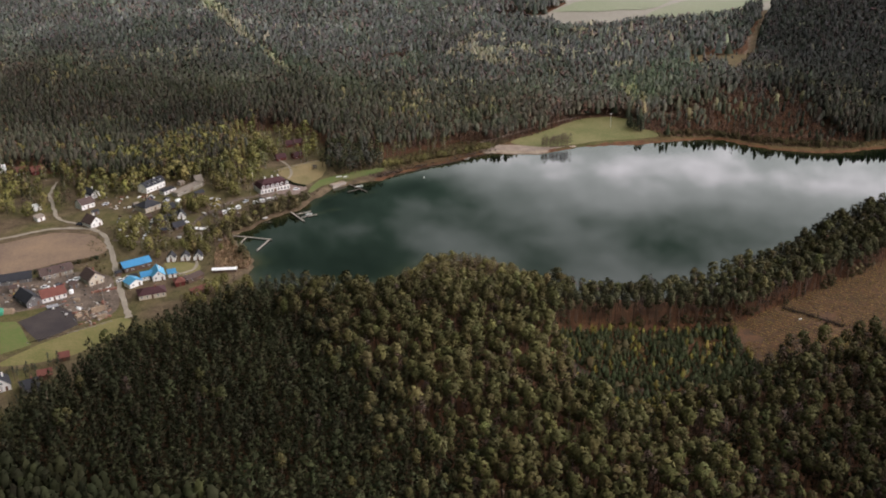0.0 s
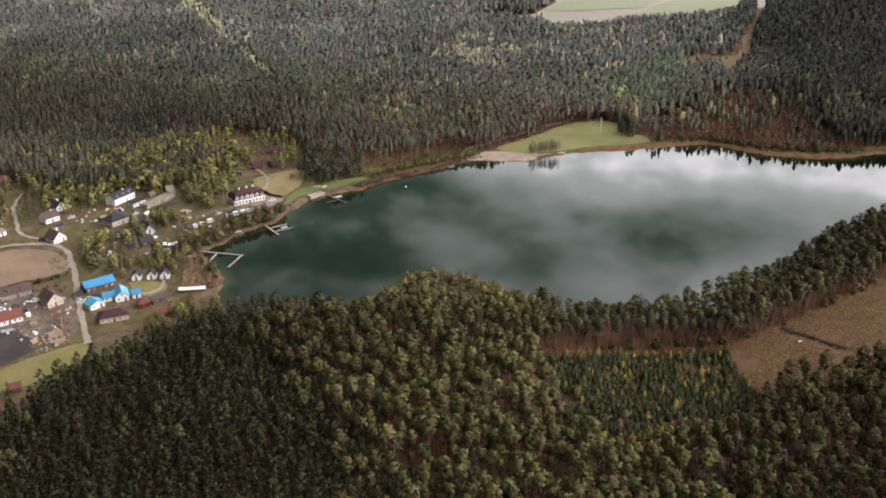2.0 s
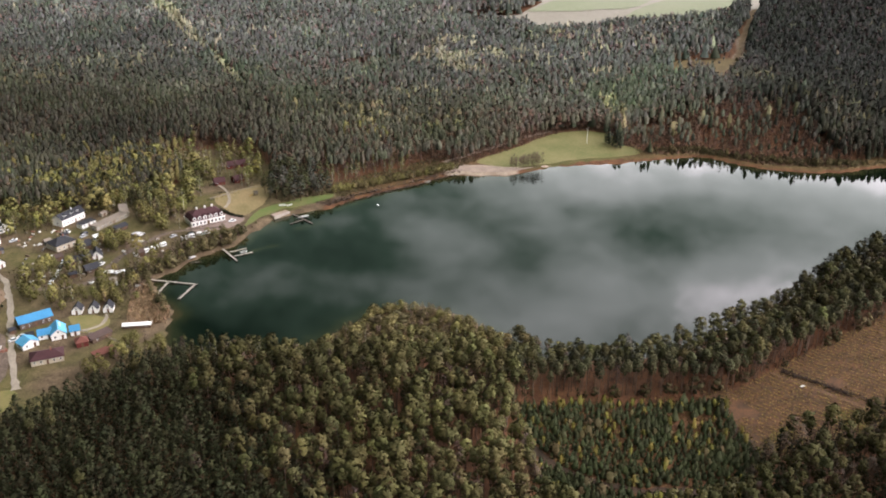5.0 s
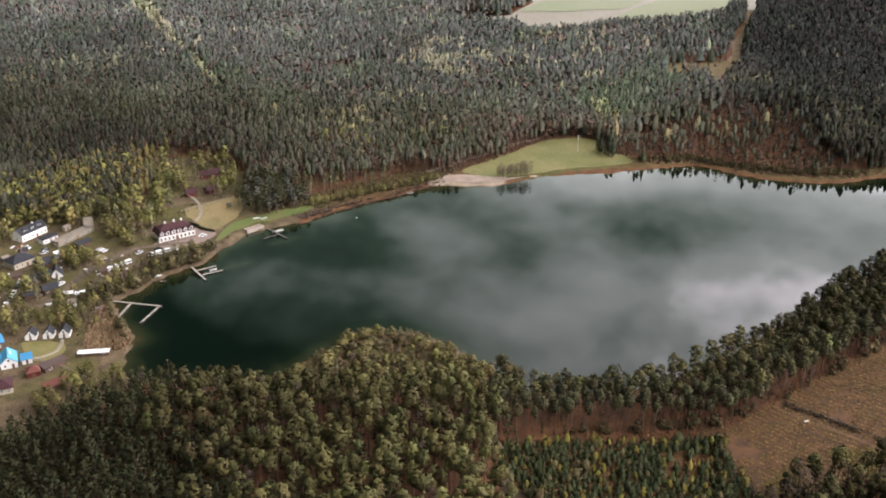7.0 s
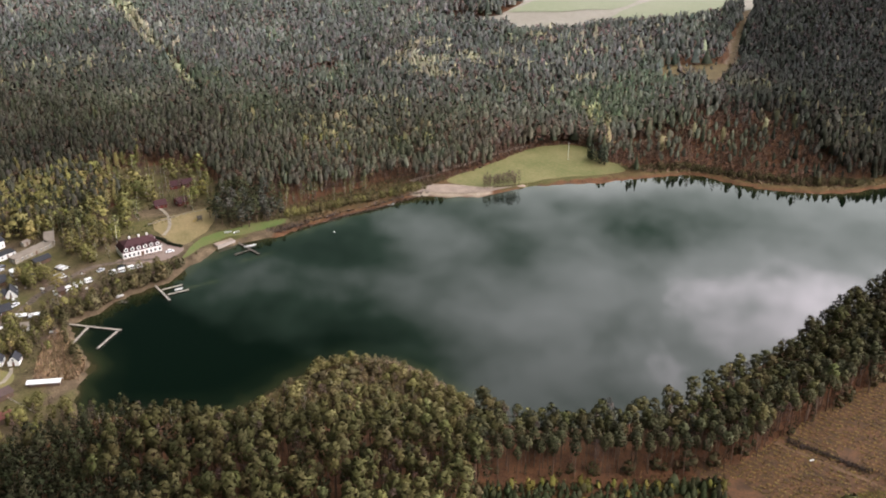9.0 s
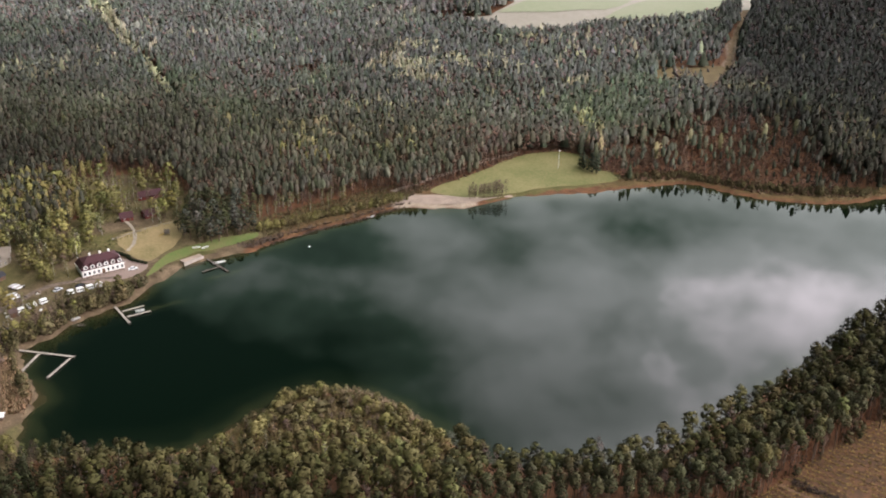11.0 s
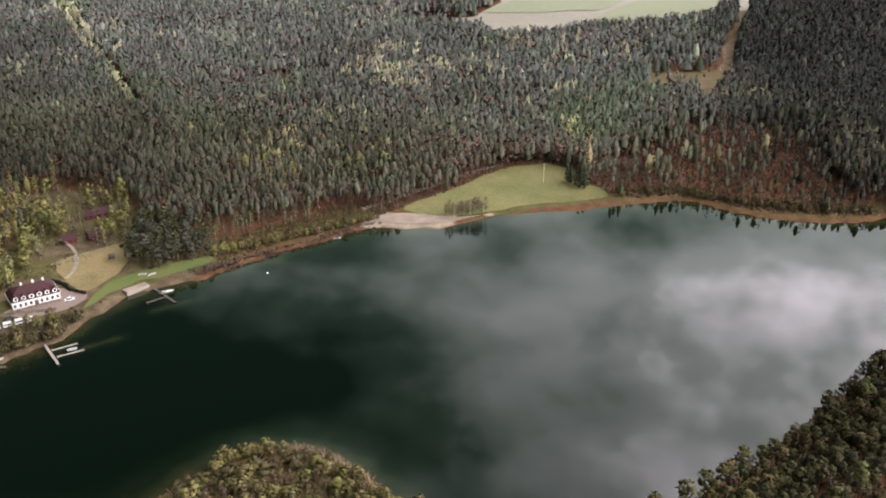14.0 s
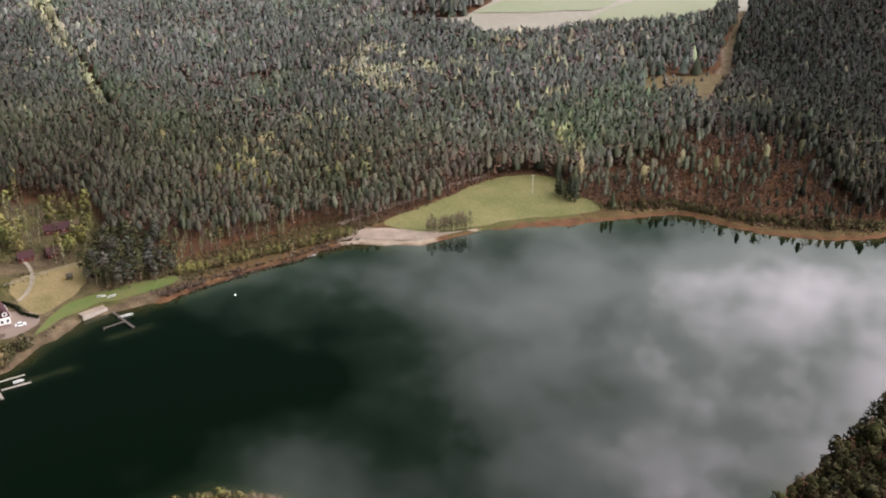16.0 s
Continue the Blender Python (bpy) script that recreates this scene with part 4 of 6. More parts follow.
WHITE = paint("white_render", (0.78, 0.76, 0.72), 0.8, 0.88)
CREAM = paint("cream_render", (0.527, 0.459, 0.357), 0.8, 0.85)
BEIGE = paint("beige_wall", (0.320, 0.272, 0.216), 0.9, 0.7)
BROWN_WOOD = paint("brown_boards", (0.13, 0.085, 0.06), 0.85, 0.6)
RED_WOOD_PAINT = paint("red_boards", (0.16, 0.036, 0.030), 0.8, 0.65)
GREY_WALL = paint("grey_wall", (0.16, 0.15, 0.145), 0.9, 0.7)
BLUE_ROOF = paint("blue_sheet_roof", (0.045, 0.225, 0.42), 0.5, 0.8)
PALE_BLUE_ROOF = paint("light_blue_roof", (0.085, 0.33, 0.52), 0.45, 0.8)
MAROON = paint("maroon_tiles", (0.062, 0.024, 0.027), 0.8, 0.75)
RED_ROOF = paint("red_tiles", (0.168, 0.059, 0.045), 0.8, 0.75)
BROWN_ROOF = paint("brown_tiles", (0.092, 0.060, 0.053), 0.85, 0.75)
GREY_ROOF = paint("dark_grey_roof", (0.032, 0.032, 0.038), 0.8, 0.75)
TAN_ROOF = paint("tan_felt_roof", (0.27, 0.22, 0.18), 0.9, 0.7)
WHITE_ROOF = paint("white_sheet_roof", (0.82, 0.82, 0.80), 0.5, 0.93)
GLASS = material("window_glass", (0.03, 0.035, 0.04), 0.08, (0.05, 0.055, 0.06), 0.5, 2.0, specular=0.6)
FRAME = paint("white_frame", (0.75, 0.75, 0.73), 0.6, 0.9)
DOOR = paint("door_brown", (0.14, 0.075, 0.045), 0.6, 0.8)
WOOD = paint("weathered_wood", (0.36, 0.31, 0.27), 0.9, 0.7)
DARK_WOOD = paint("wet_wood", (0.11, 0.09, 0.075), 0.85, 0.6)
METAL = material("grey_metal", (0.45, 0.46, 0.48), 0.4, (0.35, 0.36, 0.37), 0.5, 3.0, metal=0.7)
RUBBER = paint("rubber", (0.02, 0.02, 0.02), 0.9, 0.7)
GREEN_PAINT = paint("green_paint", (0.04, 0.25, 0.15), 0.5, 0.8)
YELLOW_PAINT = paint("yellow_paint", (0.55, 0.33, 0.05), 0.5, 0.8)
BRICK = paint("brick_stack", (0.27, 0.12, 0.085), 0.9, 0.75)
LOG = paint("cut_logs", (0.36, 0.26, 0.18), 0.9, 0.6)

HOUSES = []


def place(name, x, y, deg, label, category, group=""):
    root = new(name)
    root.matrix_basis = pose(x, y, float(height([(x, y)])[0]), 0, 0, deg)
    return tagged(root, label, category, group)


def add_window(root, x, y, z, face, w=1.0, h=1.2):
    """A window on the front (f), back (b), left (l) or right (r) wall."""
    if face in "fb":
        s = -1 if face == "f" else 1
        fr = boxes((x - w / 2, x + w / 2, min(y, y + s * 0.10), max(y, y + s * 0.10), z, z + h))
        gl = boxes((x - w / 2 + 0.12, x + w / 2 - 0.12, min(y + s * 0.10, y + s * 0.13), max(y + s * 0.10, y + s * 0.13), z + 0.12, z + h - 0.12))
    else:
        s = -1 if face == "l" else 1
        fr = boxes((min(x, x + s * 0.10), max(x, x + s * 0.10), y - w / 2, y + w / 2, z, z + h))
        gl = boxes((min(x + s * 0.10, x + s * 0.13), max(x + s * 0.10, x + s * 0.13), y - w / 2 + 0.12, y + w / 2 - 0.12, z + 0.12, z + h - 0.12))
    w_ = part("window", fr, FRAME, root)
    part("pane", gl, GLASS, w_)


def house(name, x, y, deg, length, depth, eave, rise, roof, walls, tiles, label, windows=3, floors=1, chimney=True, dormers=0, over=0.5, category="house", door=True, group=""):
    """A house whose front's lower left corner is at x, y and whose front runs along deg. roof: 'x' ridge along the front, 'y' gable to the front, 'hip', 'flat', 'mono'."""
    a = radians(deg)
    cx = x + math.cos(a) * length / 2 - math.sin(a) * depth / 2
    cy = y + math.sin(a) * length / 2 + math.cos(a) * depth / 2
    root = place(name, cx, cy, deg, label, category, group)
    HOUSES.append((cx, cy, max(length, depth) / 2 + 1.0))
    L, D, o = length / 2, depth / 2, over
    bm = bmesh.new()
    box(bm, -L, L, -D, D, -0.4, eave)
    if roof in "xy":
        for s in (-1, 1):
            if roof == "x":
                pts = [(s * L, -D, eave), (s * L, D, eave), (s * L, 0, eave + rise)]
                back = [(s * (L - 0.25), b, c) for _, b, c in pts]
            else:
                pts = [(-L, s * D, eave), (L, s * D, eave), (0, s * D, eave + rise)]
                back = [(b, s * (D - 0.25), c) for b, _, c in pts]
            va, vb = [bm.verts.new(p) for p in pts], [bm.verts.new(p) for p in back]
            bm.faces.new(va), bm.faces.new(vb[::-1])
            for i in range(3):
                bm.faces.new((va[i], vb[i], vb[(i + 1) % 3], va[(i + 1) % 3]))
    bmesh.ops.recalc_face_normals(bm, faces=bm.faces)
    part("wall", bm, walls, root)
    bm = bmesh.new()
    t = 0.22
    if roof == "x":
        k = rise / D
        for s in (-1, 1):
            slab(bm, [(-L - o, s * (D + o), eave - k * o + t), (L + o, s * (D + o), eave - k * o + t), (L + o, 0, eave + rise + t), (-L - o, 0, eave + rise + t)], t)
    elif roof == "y":
        k = rise / L
        for s in (-1, 1):
            slab(bm, [(s * (L + o), -D - o, eave - k * o + t), (s * (L + o), D + o, eave - k * o + t), (0, D + o, eave + rise + t), (0, -D - o, eave + rise + t)], t)
    elif roof == "hip":
        m = min(L, D) * 0.85
        e = eave - 0.1 + t
        if L >= D:
            r0, r1 = (-L + m, 0, eave + rise), (L - m, 0, eave + rise)
            quads = [[(-L - o, -D - o, e), (L + o, -D - o, e), r1, r0], [(L + o, D + o, e), (-L - o, D + o, e), r0, r1],
                     [(-L - o, D + o, e), (-L - o, -D - o, e), r0], [(L + o, -D - o, e), (L + o, D + o, e), r1]]
        else:
            r0, r1 = (0, -D + m, eave + rise), (0, D - m, eave + rise)
            quads = [[(-L - o, D + o, e), (-L - o, -D - o, e), r0, r1], [(L + o, -D - o, e), (L + o, D + o, e), r1, r0],
                     [(-L - o, -D - o, e), (L + o, -D - o, e), r0], [(L + o, D + o, e), (-L - o, D + o, e), r1]]
        for q in quads:
            slab(bm, q, t)
    elif roof == "mono":
        slab(bm, [(-L - o, -D - o, eave + t), (L + o, -D - o, eave + t), (L + o, D + o, eave + rise + t), (-L - o, D + o, eave + rise + t)], t)
        box(bm, -L, L, D - 0.3, D, eave, eave + rise)
    else:
        box(bm, -L - 0.2, L + 0.2, -D - 0.2, D + 0.2, eave, eave + 0.3)
    bmesh.ops.recalc_face_normals(bm, faces=bm.faces)
    top = part("roof", bm, tiles, root)
    if chimney:
        part("chimney", boxes((L * 0.25, L * 0.25 + 0.7, -0.35, 0.35, eave + rise * 0.5, eave + rise + 0.9)), BRICK if walls is not WHITE else WHITE, top)
    zf = eave / floors
    for f in range(floors):
        for i in range(windows):
            wx = -L + (i + 0.5) * length / windows
            if f == 0 and door and i == windows // 2:
                d = part("door", boxes((wx - 0.5, wx + 0.5, -D - 0.08, -D, 0.05, 2.1)), DOOR, root)
                continue
            add_window(root, wx, -D, f * zf + 0.95, "f")
            if windows <= 4:
                add_window(root, wx, D, f * zf + 0.95, "b")
        for s, face in ((-L, "l"), (L, "r")):
            add_window(root, s, 0, f * zf + 0.95, face)
    if roof == "y" and rise > 2:
        add_window(root, 0, -D, eave + 0.35, "f")
    for i in range(dormers):
        dx = -L + (i + 0.75) * length / (dormers + 0.5)
        y0, z0 = -D * 0.78, eave + rise * 0.18
        dm = part("dormer", boxes((dx - 0.75, dx + 0.75, y0, y0 + D * 0.6, z0, z0 + 1.5)), walls, top)
        part("dormer_roof", boxes((dx - 0.95, dx + 0.95, y0 - 0.2, y0 + D * 0.65, z0 + 1.5, z0 + 1.7, 0.1)), tiles, top)
        part("dormer_pane", boxes((dx - 0.5, dx + 0.5, y0 - 0.05, y0, z0 + 0.3, z0 + 1.3)), GLASS, top)
    return root


# ---------- the farm ----------
house("farmhouse", -295, 388, 60, 8, 10, 3.6, 3.4, "y", CREAM, BROWN_ROOF, "cream farmhouse with a brown tiled gable roof", 3)
house("barn", -324, 388, 50, 16.5, 7, 3.0, 2.6, "x", BEIGE, BROWN_ROOF, "long beige barn with a brown roof", 6, chimney=False, category="barn", dormers=2)
house("barn", -343, 375, 37, 18, 8, 2.6, 2.4, "x", GREY_WALL, GREY_ROOF, "long dark barn with a grey roof", 4, chimney=False, category="barn")
house("barn", -311, 358, 62, 8, 13, 3.2, 3.0, "y", GREY_WALL, GREY_ROOF, "weathered grey barn with a steep dark roof", 2, chimney=False, category="barn")
house("cottage", -307, 365, 50, 12, 8, 2.9, 2.8, "x", WHITE, RED_ROOF, "white cottage with a dark red tiled roof", 5)
# ---------- the blue-roofed yard ----------
house("hall", -286, 407, 51, 15, 8, 3.4, 1.9, "x", BROWN_WOOD, BLUE_ROOF, "long shed with a bright blue sheet roof", 5, chimney=False, category="shed")
house("house", -266, 402, 38, 6.5, 9, 3.0, 2.6, "y", WHITE, PALE_BLUE_ROOF, "white house with a light blue gable roof", 2)
house("annex", -272, 401, 38, 6, 5.5, 2.6, 1.6, "x", WHITE, BLUE_ROOF, "low white annex with a blue roof", 2, chimney=False)
house("lean_to", -260, 408, 38, 4, 4, 2.3, 0.8, "mono", WHITE, BLUE_ROOF, "small lean-to with a blue sheet roof", 1, chimney=False, category="shed")
house("shed", -273, 391, 62, 7.5, 6, 2.6, 1.8, "y", WHITE, PALE_BLUE_ROOF, "small white shed with a blue roof", 2, chimney=False, category="shed")
house("bungalow", -261, 380, 37, 13.5, 8, 2.7, 2.2, "hip", CREAM, MAROON, "cream bungalow under a maroon hipped roof", 5)
house("pavilion", -251, 399, 40, 5, 5, 2.4, 1.8, "hip", RED_WOOD_PAINT, RED_ROOF, "small red wooden garden pavilion", 1, chimney=False, category="pavilion")
house("shed", -246, 404, 66, 10, 3.5, 2.2, 0.9, "mono", BROWN_WOOD, BROWN_ROOF, "low brown shed beside the garden", 2, chimney=False, category="shed")
house("shed", -236, 391, 60, 9, 3.5, 2.2, 0.8, "mono", BROWN_WOOD, RED_ROOF, "low shed with a rusty red roof", 2, chimney=False, category="shed")
house("boathouse", -240, 419.5, 21, 12.5, 2.4, 1.9, 0.5, "x", BROWN_WOOD, WHITE_ROOF, "narrow boathouse with a bright white sheet roof", 3, chimney=False, category="boathouse")
for cx_, cy_ in ((-270.5, 426.5), (-263.5, 429.5), (-257, 432)):
    house("cabin", cx_ - 1.2, cy_, 22, 4.6, 5.4, 2.0, 2.4, "y", WHITE, GREY_ROOF, "white gabled cabin with a steep dark roof", 1, over=0.12, chimney=False, category="cabin", group="white cabins by the lawn")
# ---------- the holiday village ----------
house("villa", -340, 521, 76, 17, 8, 4.4, 2.4, "x", WHITE, GREY_ROOF, "long white villa with dark dormered roof", 6, dormers=3)
house("garage", -327, 521, 70, 9.5, 5, 2.6, 0.4, "flat", WHITE, GREY_ROOF, "white garage with a flat dark roof", 3, chimney=False, category="garage")
house("row_building", -317, 520, 76, 24, 5, 2.8, 0.4, "flat", BEIGE, TAN_ROOF, "long low building with a flat tan roof", 8, chimney=False)
house("row_building", -311, 545, 125, 15, 5, 2.8, 0.4, "flat", BEIGE, TAN_ROOF, "low wing with a flat tan roof", 5, chimney=False)
house("guest_house", -322, 489, 68, 12, 10, 3.4, 2.8, "hip", CREAM, GREY_ROOF, "cream guest house with a dark hipped roof", 4)
house("cabin", -310, 493, 60, 7, 6, 2.4, 2.2, "x", BROWN_WOOD, GREY_ROOF, "brown holiday cabin with a dark roof", 2, chimney=False, category="cabin")
house("cabin", -305, 473, 50, 8, 6, 2.4, 2.0, "hip", BROWN_WOOD, GREY_ROOF, "brown holiday cabin with a hipped roof", 3, chimney=False, category="cabin")
house("cabin", -300, 481, 62, 6, 5, 2.4, 1.8, "x", BROWN_WOOD, GREY_ROOF, "small brown holiday cabin with a dark roof", 2, chimney=False, category="cabin")
house("cabin", -290, 468, 55, 7, 5, 2.4, 2.0, "x", BROWN_WOOD, GREY_ROOF, "brown wooden cabin among trees", 2, chimney=False, category="cabin")
house("cabin", -298, 485, 34, 5.5, 6, 1.6, 3.4, "y", WHITE, GREY_ROOF, "white gabled cabin with a steep dark roof", 1, chimney=False, category="cabin")
house("boat_shed", -305, 520, 70, 9, 5, 2.4, 1.2, "x", BROWN_WOOD, GREY_ROOF, "dark boat shed with a sheet roof", 2, chimney=False, category="shed")
house("house", -364, 484, 64, 9, 8, 3.4, 2.8, "x", WHITE, BROWN_ROOF, "white house with a brown tiled roof", 3)
house("house", -341, 459, 67, 8, 9, 2.8, 3.6, "y", WHITE, BROWN_ROOF, "white gabled house beside the road", 2)
house("house", -370, 503, 70, 7, 9, 3.0, 2.6, "y", WHITE, GREY_ROOF, "white house with a dark grey roof", 2)
house("shed", -392, 475, 57, 5, 4, 2.4, 0.8, "mono", WHITE, WHITE_ROOF, "small white garden shed", 1, chimney=False, category="shed")
house("shed", -379, 460, 66, 5, 4, 2.4, 0.8, "mono", WHITE, TAN_ROOF, "small white shed beside the lane", 1, chimney=False, category="shed")
house("cottage", -448, 530, 40, 8, 7, 2.6, 2.6, "x", WHITE, RED_ROOF, "cottage with a faded red roof", 2)
house("cottage", -437, 534, 50, 9, 7, 2.6, 2.6, "x", RED_WOOD_PAINT, RED_ROOF, "red cottage at the forest edge", 2)
house("cottage", -463, 528, 55, 8, 6, 2.8, 2.4, "x", WHITE, WHITE_ROOF, "white cottage at the forest edge", 2)
# ---------- by the near wood ----------
house("house", -274, 286, 46, 7, 8, 3.0, 3.2, "y", WHITE, GREY_ROOF, "white gabled house with a dark grey roof", 2)
house("house", -261, 288, 47, 7, 7, 2.8, 2.4, "x", GREY_WALL, GREY_ROOF, "dark house with a white end wall", 2)
house("shed", -262, 300, 38, 5.5, 5, 2.4, 1.6, "x", BROWN_WOOD, RED_ROOF, "shed with a pinkish red roof", 1, chimney=False, category="shed")
house("shed", -263, 316, 41, 4.5, 4, 2.4, 1.6, "x", BROWN_WOOD, RED_ROOF, "shed with a red tiled roof", 1, chimney=False, category="shed")
# ---------- red cabins in the park ----------
for cx_, cy_, cd_ in ((-284, 605, 40), (-273, 612, 55), (-291, 636, 40), (-285, 641, 50), (-222, 622, 45)):
    house("cabin", cx_, cy_, cd_, 6.5, 5.5, 2.3, 2.1, "x", RED_WOOD_PAINT, MAROON, "dark red wooden cabin with a maroon roof", 2, chimney=False, category="cabin", group="red cabins in the park")


# ---------- the hotel ----------
def hotel():
    deg, L, D = 47, 10.2, 6.0
    a = radians(deg)
    x, y = -266, 538
    cx = x + math.cos(a) * L - math.sin(a) * D
    cy = y + math.sin(a) * L + math.cos(a) * D
    root = place("hotel", cx, cy, deg, "white lakeside hotel with a maroon mansard roof", "hotel")
    HOUSES.append((cx, cy, 12))
    part("wall", boxes((-L, L, -D, D, -0.4, 3.2)), WHITE, root)
    part("cornice", boxes((-L - 0.4, L + 0.4, -D - 0.4, D + 0.4, 3.2, 3.5)), WHITE, root)
    bm = bmesh.new()
    lower = [(-L - 0.3, -D - 0.3), (L + 0.3, -D - 0.3), (L + 0.3, D + 0.3), (-L - 0.3, D + 0.3)]
    upper = [(-L + 1.5, -D + 1.7), (L - 1.5, -D + 1.7), (L - 1.5, D - 1.7), (-L + 1.5, D - 1.7)]
    v = [bm.verts.new((*p, 3.5)) for p in lower] + [bm.verts.new((*p, 6.4)) for p in upper] + [bm.verts.new((-L + 5.2, 0, 8.2)), bm.verts.new((L - 5.2, 0, 8.2))]
    for f in ((0, 1, 5, 4), (1, 2, 6, 5), (2, 3, 7, 6), (3, 0, 4, 7), (4, 5, 9, 8), (6, 7, 8, 9), (5, 6, 9), (7, 4, 8), (3, 2, 1, 0)):
        bm.faces.new([v[i] for i in f])
    bmesh.ops.recalc_face_normals(bm, faces=bm.faces)
    roof = part("roof", bm, MAROON, root)
    for i in range(6):
        dx = -L + 1.9 + i * (2 * L - 3.8) / 5
        wide = 0.95 if i not in (2, 3) else 1.1
        part("dormer", boxes((dx - wide, dx + wide, -D - 0.1, -D + 2.4, 4.0, 5.7)), WHITE, roof)
        bm = bmesh.new()
        for s in (-1, 1):
            slab(bm, [(dx + s * (wide + 0.3), -D - 0.4, 5.6), (dx + s * (wide + 0.3), -D + 2.8, 5.6), (dx, -D + 2.8, 6.5), (dx, -D - 0.4, 6.5)], 0.15)
        bmesh.ops.recalc_face_normals(bm, faces=bm.faces)
        part("dormer_roof", bm, MAROON, roof)
        part("dormer_pane", boxes((dx - 0.55, dx + 0.55, -D - 0.14, -D - 0.1, 4.35, 5.4)), GLASS, roof)
    for i in range(9):
        wx = -L + (i + 0.5) * 2 * L / 9
        if i == 4:
            part("door", boxes((wx - 0.8, wx + 0.8, -D - 0.08, -D, 0.1, 2.4)), DOOR, root)
        else:
            add_window(root, wx, -D, 0.8, "f", 1.3, 1.7)
    for s, face in ((-L, "l"), (L, "r")):
        for wy in (-3, 0, 3):
            add_window(root, s, wy, 0.9, face, 1.1, 1.5)
    for wx in (-4.5, 0.5, 4.8):
        part("chimney", boxes((wx, wx + 0.9, 0.4, 1.2, 6.6, 9.2)), WHITE, roof)
    part("terrace_step", boxes((-L + 1, L - 1, -D - 3.6, -D, -0.3, 0.25)), PAVING, root)
    for i in range(10):
        wx = -L + 1.2 + i * (2 * L - 2.4) / 9
        part("railing_post", boxes((wx - 0.06, wx + 0.06, -D - 3.55, -D - 3.43, 0.25, 1.2)), DARK_WOOD, root)
    part("railing", boxes((-L + 1.1, L - 1.1, -D - 3.56, -D - 3.42, 1.05, 1.2)), DARK_WOOD, root)


hotel()


# ---------- jetties and shore works ----------
def jetty(name, segments, width, label, top=0.55, mat=None):
    """A timber jetty of straight runs (x0, y0, x1, y1); each run a deck on posts."""
    x0, y0 = segments[0][0], segments[0][1]
    root = new(name)
    root.matrix_basis = pose(x0, y0, 0)
    tagged(root, label, "jetty")
    for n, (ax, ay, bx, by) in enumerate(segments):
        a, b = Vector((ax - x0, ay - y0)), Vector((bx - x0, by - y0))
        d = (b - a).normalized()
        nrm = Vector((-d.y, d.x)) * width / 2
        length = (b - a).length
        planks = max(2, int(length / 1.2))
        for i in range(planks):
            bm = bmesh.new()
            p, q = a + d * (length * i / planks + 0.02), a + d * (length * (i + 1) / planks - 0.02)
            zz = top + n * 0.004 + 0.01 * math.sin(i * 2.3)
            slab(bm, [(*(p + nrm), zz), (*(p - nrm), zz), (*(q - nrm), zz), (*(q + nrm), zz)], 0.14)
            bmesh.ops.recalc_face_normals(bm, faces=bm.faces)
            part("plank", bm, mat or WOOD, root)
        for i in range(max(2, int(length / 4)) + 1):
            p = a + d * (length * i / max(2, int(length / 4)))
            for s in (-1, 1):
                c = p + nrm * s * 0.92
                part("post", boxes((c.x - 0.1, c.x + 0.1, c.y - 0.1, c.y + 0.1, -2.4, top + 0.35)), DARK_WOOD, root)
    return root


jetty("jetty", [(-256, 471.5, -229, 472), (-230.2, 470.8, -230.5, 455), (-245, 470.8, -243.5, 455)], 1.15, "grey timber jetty with two arms")
jetty("jetty", [(-236, 516, -221.5, 503.5), (-225.5, 508.5, -218, 516), (-230.5, 512.5, -223.5, 520)], 1.1, "small forked timber jetty")
jetty("pier", [(-220, 575, -201, 562.5), (-208, 566, -213, 559)], 1.2, "dark timber pier beside the beach", 0.5, DARK_WOOD)


def platform():
    root = place("beach_platform", -224, 569.5, 57, "pale concrete bathing platform on the shore", "platform")
    part("slab", boxes((-5.6, 5.6, -2.0, 2.0, -1.2, 0.75)), SAND, root)
    part("kerb", boxes((-5.6, 5.6, -2.2, -2.0, -1.2, 0.95)), WOOD, root)


platform()


def car(x, y, deg, mat, label, category="car", long=4.3, high=1.45):
    root = new("car")
    root.matrix_basis = pose(x, y, float(height([(x, y)])[0]) + 0.14, 0, 0, deg)
    tagged(root, label, category, "parked cars")
    w = 0.88
    bm = boxes((-long / 2, long / 2, -w, w, 0.28, 0.85, 0.06))
    part("body", bm, mat, root)
    bm = boxes((-long * 0.32, long * 0.26, -w + 0.08, w - 0.08, 0.85, high, 0.22))
    part("cabin", bm, GLASS, root)
    part("roof", boxes((-long * 0.24, long * 0.18, -w + 0.26, w - 0.26, high, high + 0.05)), mat, root)
    for sx in (-0.31, 0.31):
        for sy in (-1, 1):
            bm = bmesh.new()
            bmesh.ops.create_cone(bm, cap_ends=True, segments=12, radius1=0.32, radius2=0.32, depth=0.2, matrix=pose(long * sx, sy * (w - 0.06), 0.32, 90))
            part("wheel", bm, RUBBER, root)
    return root


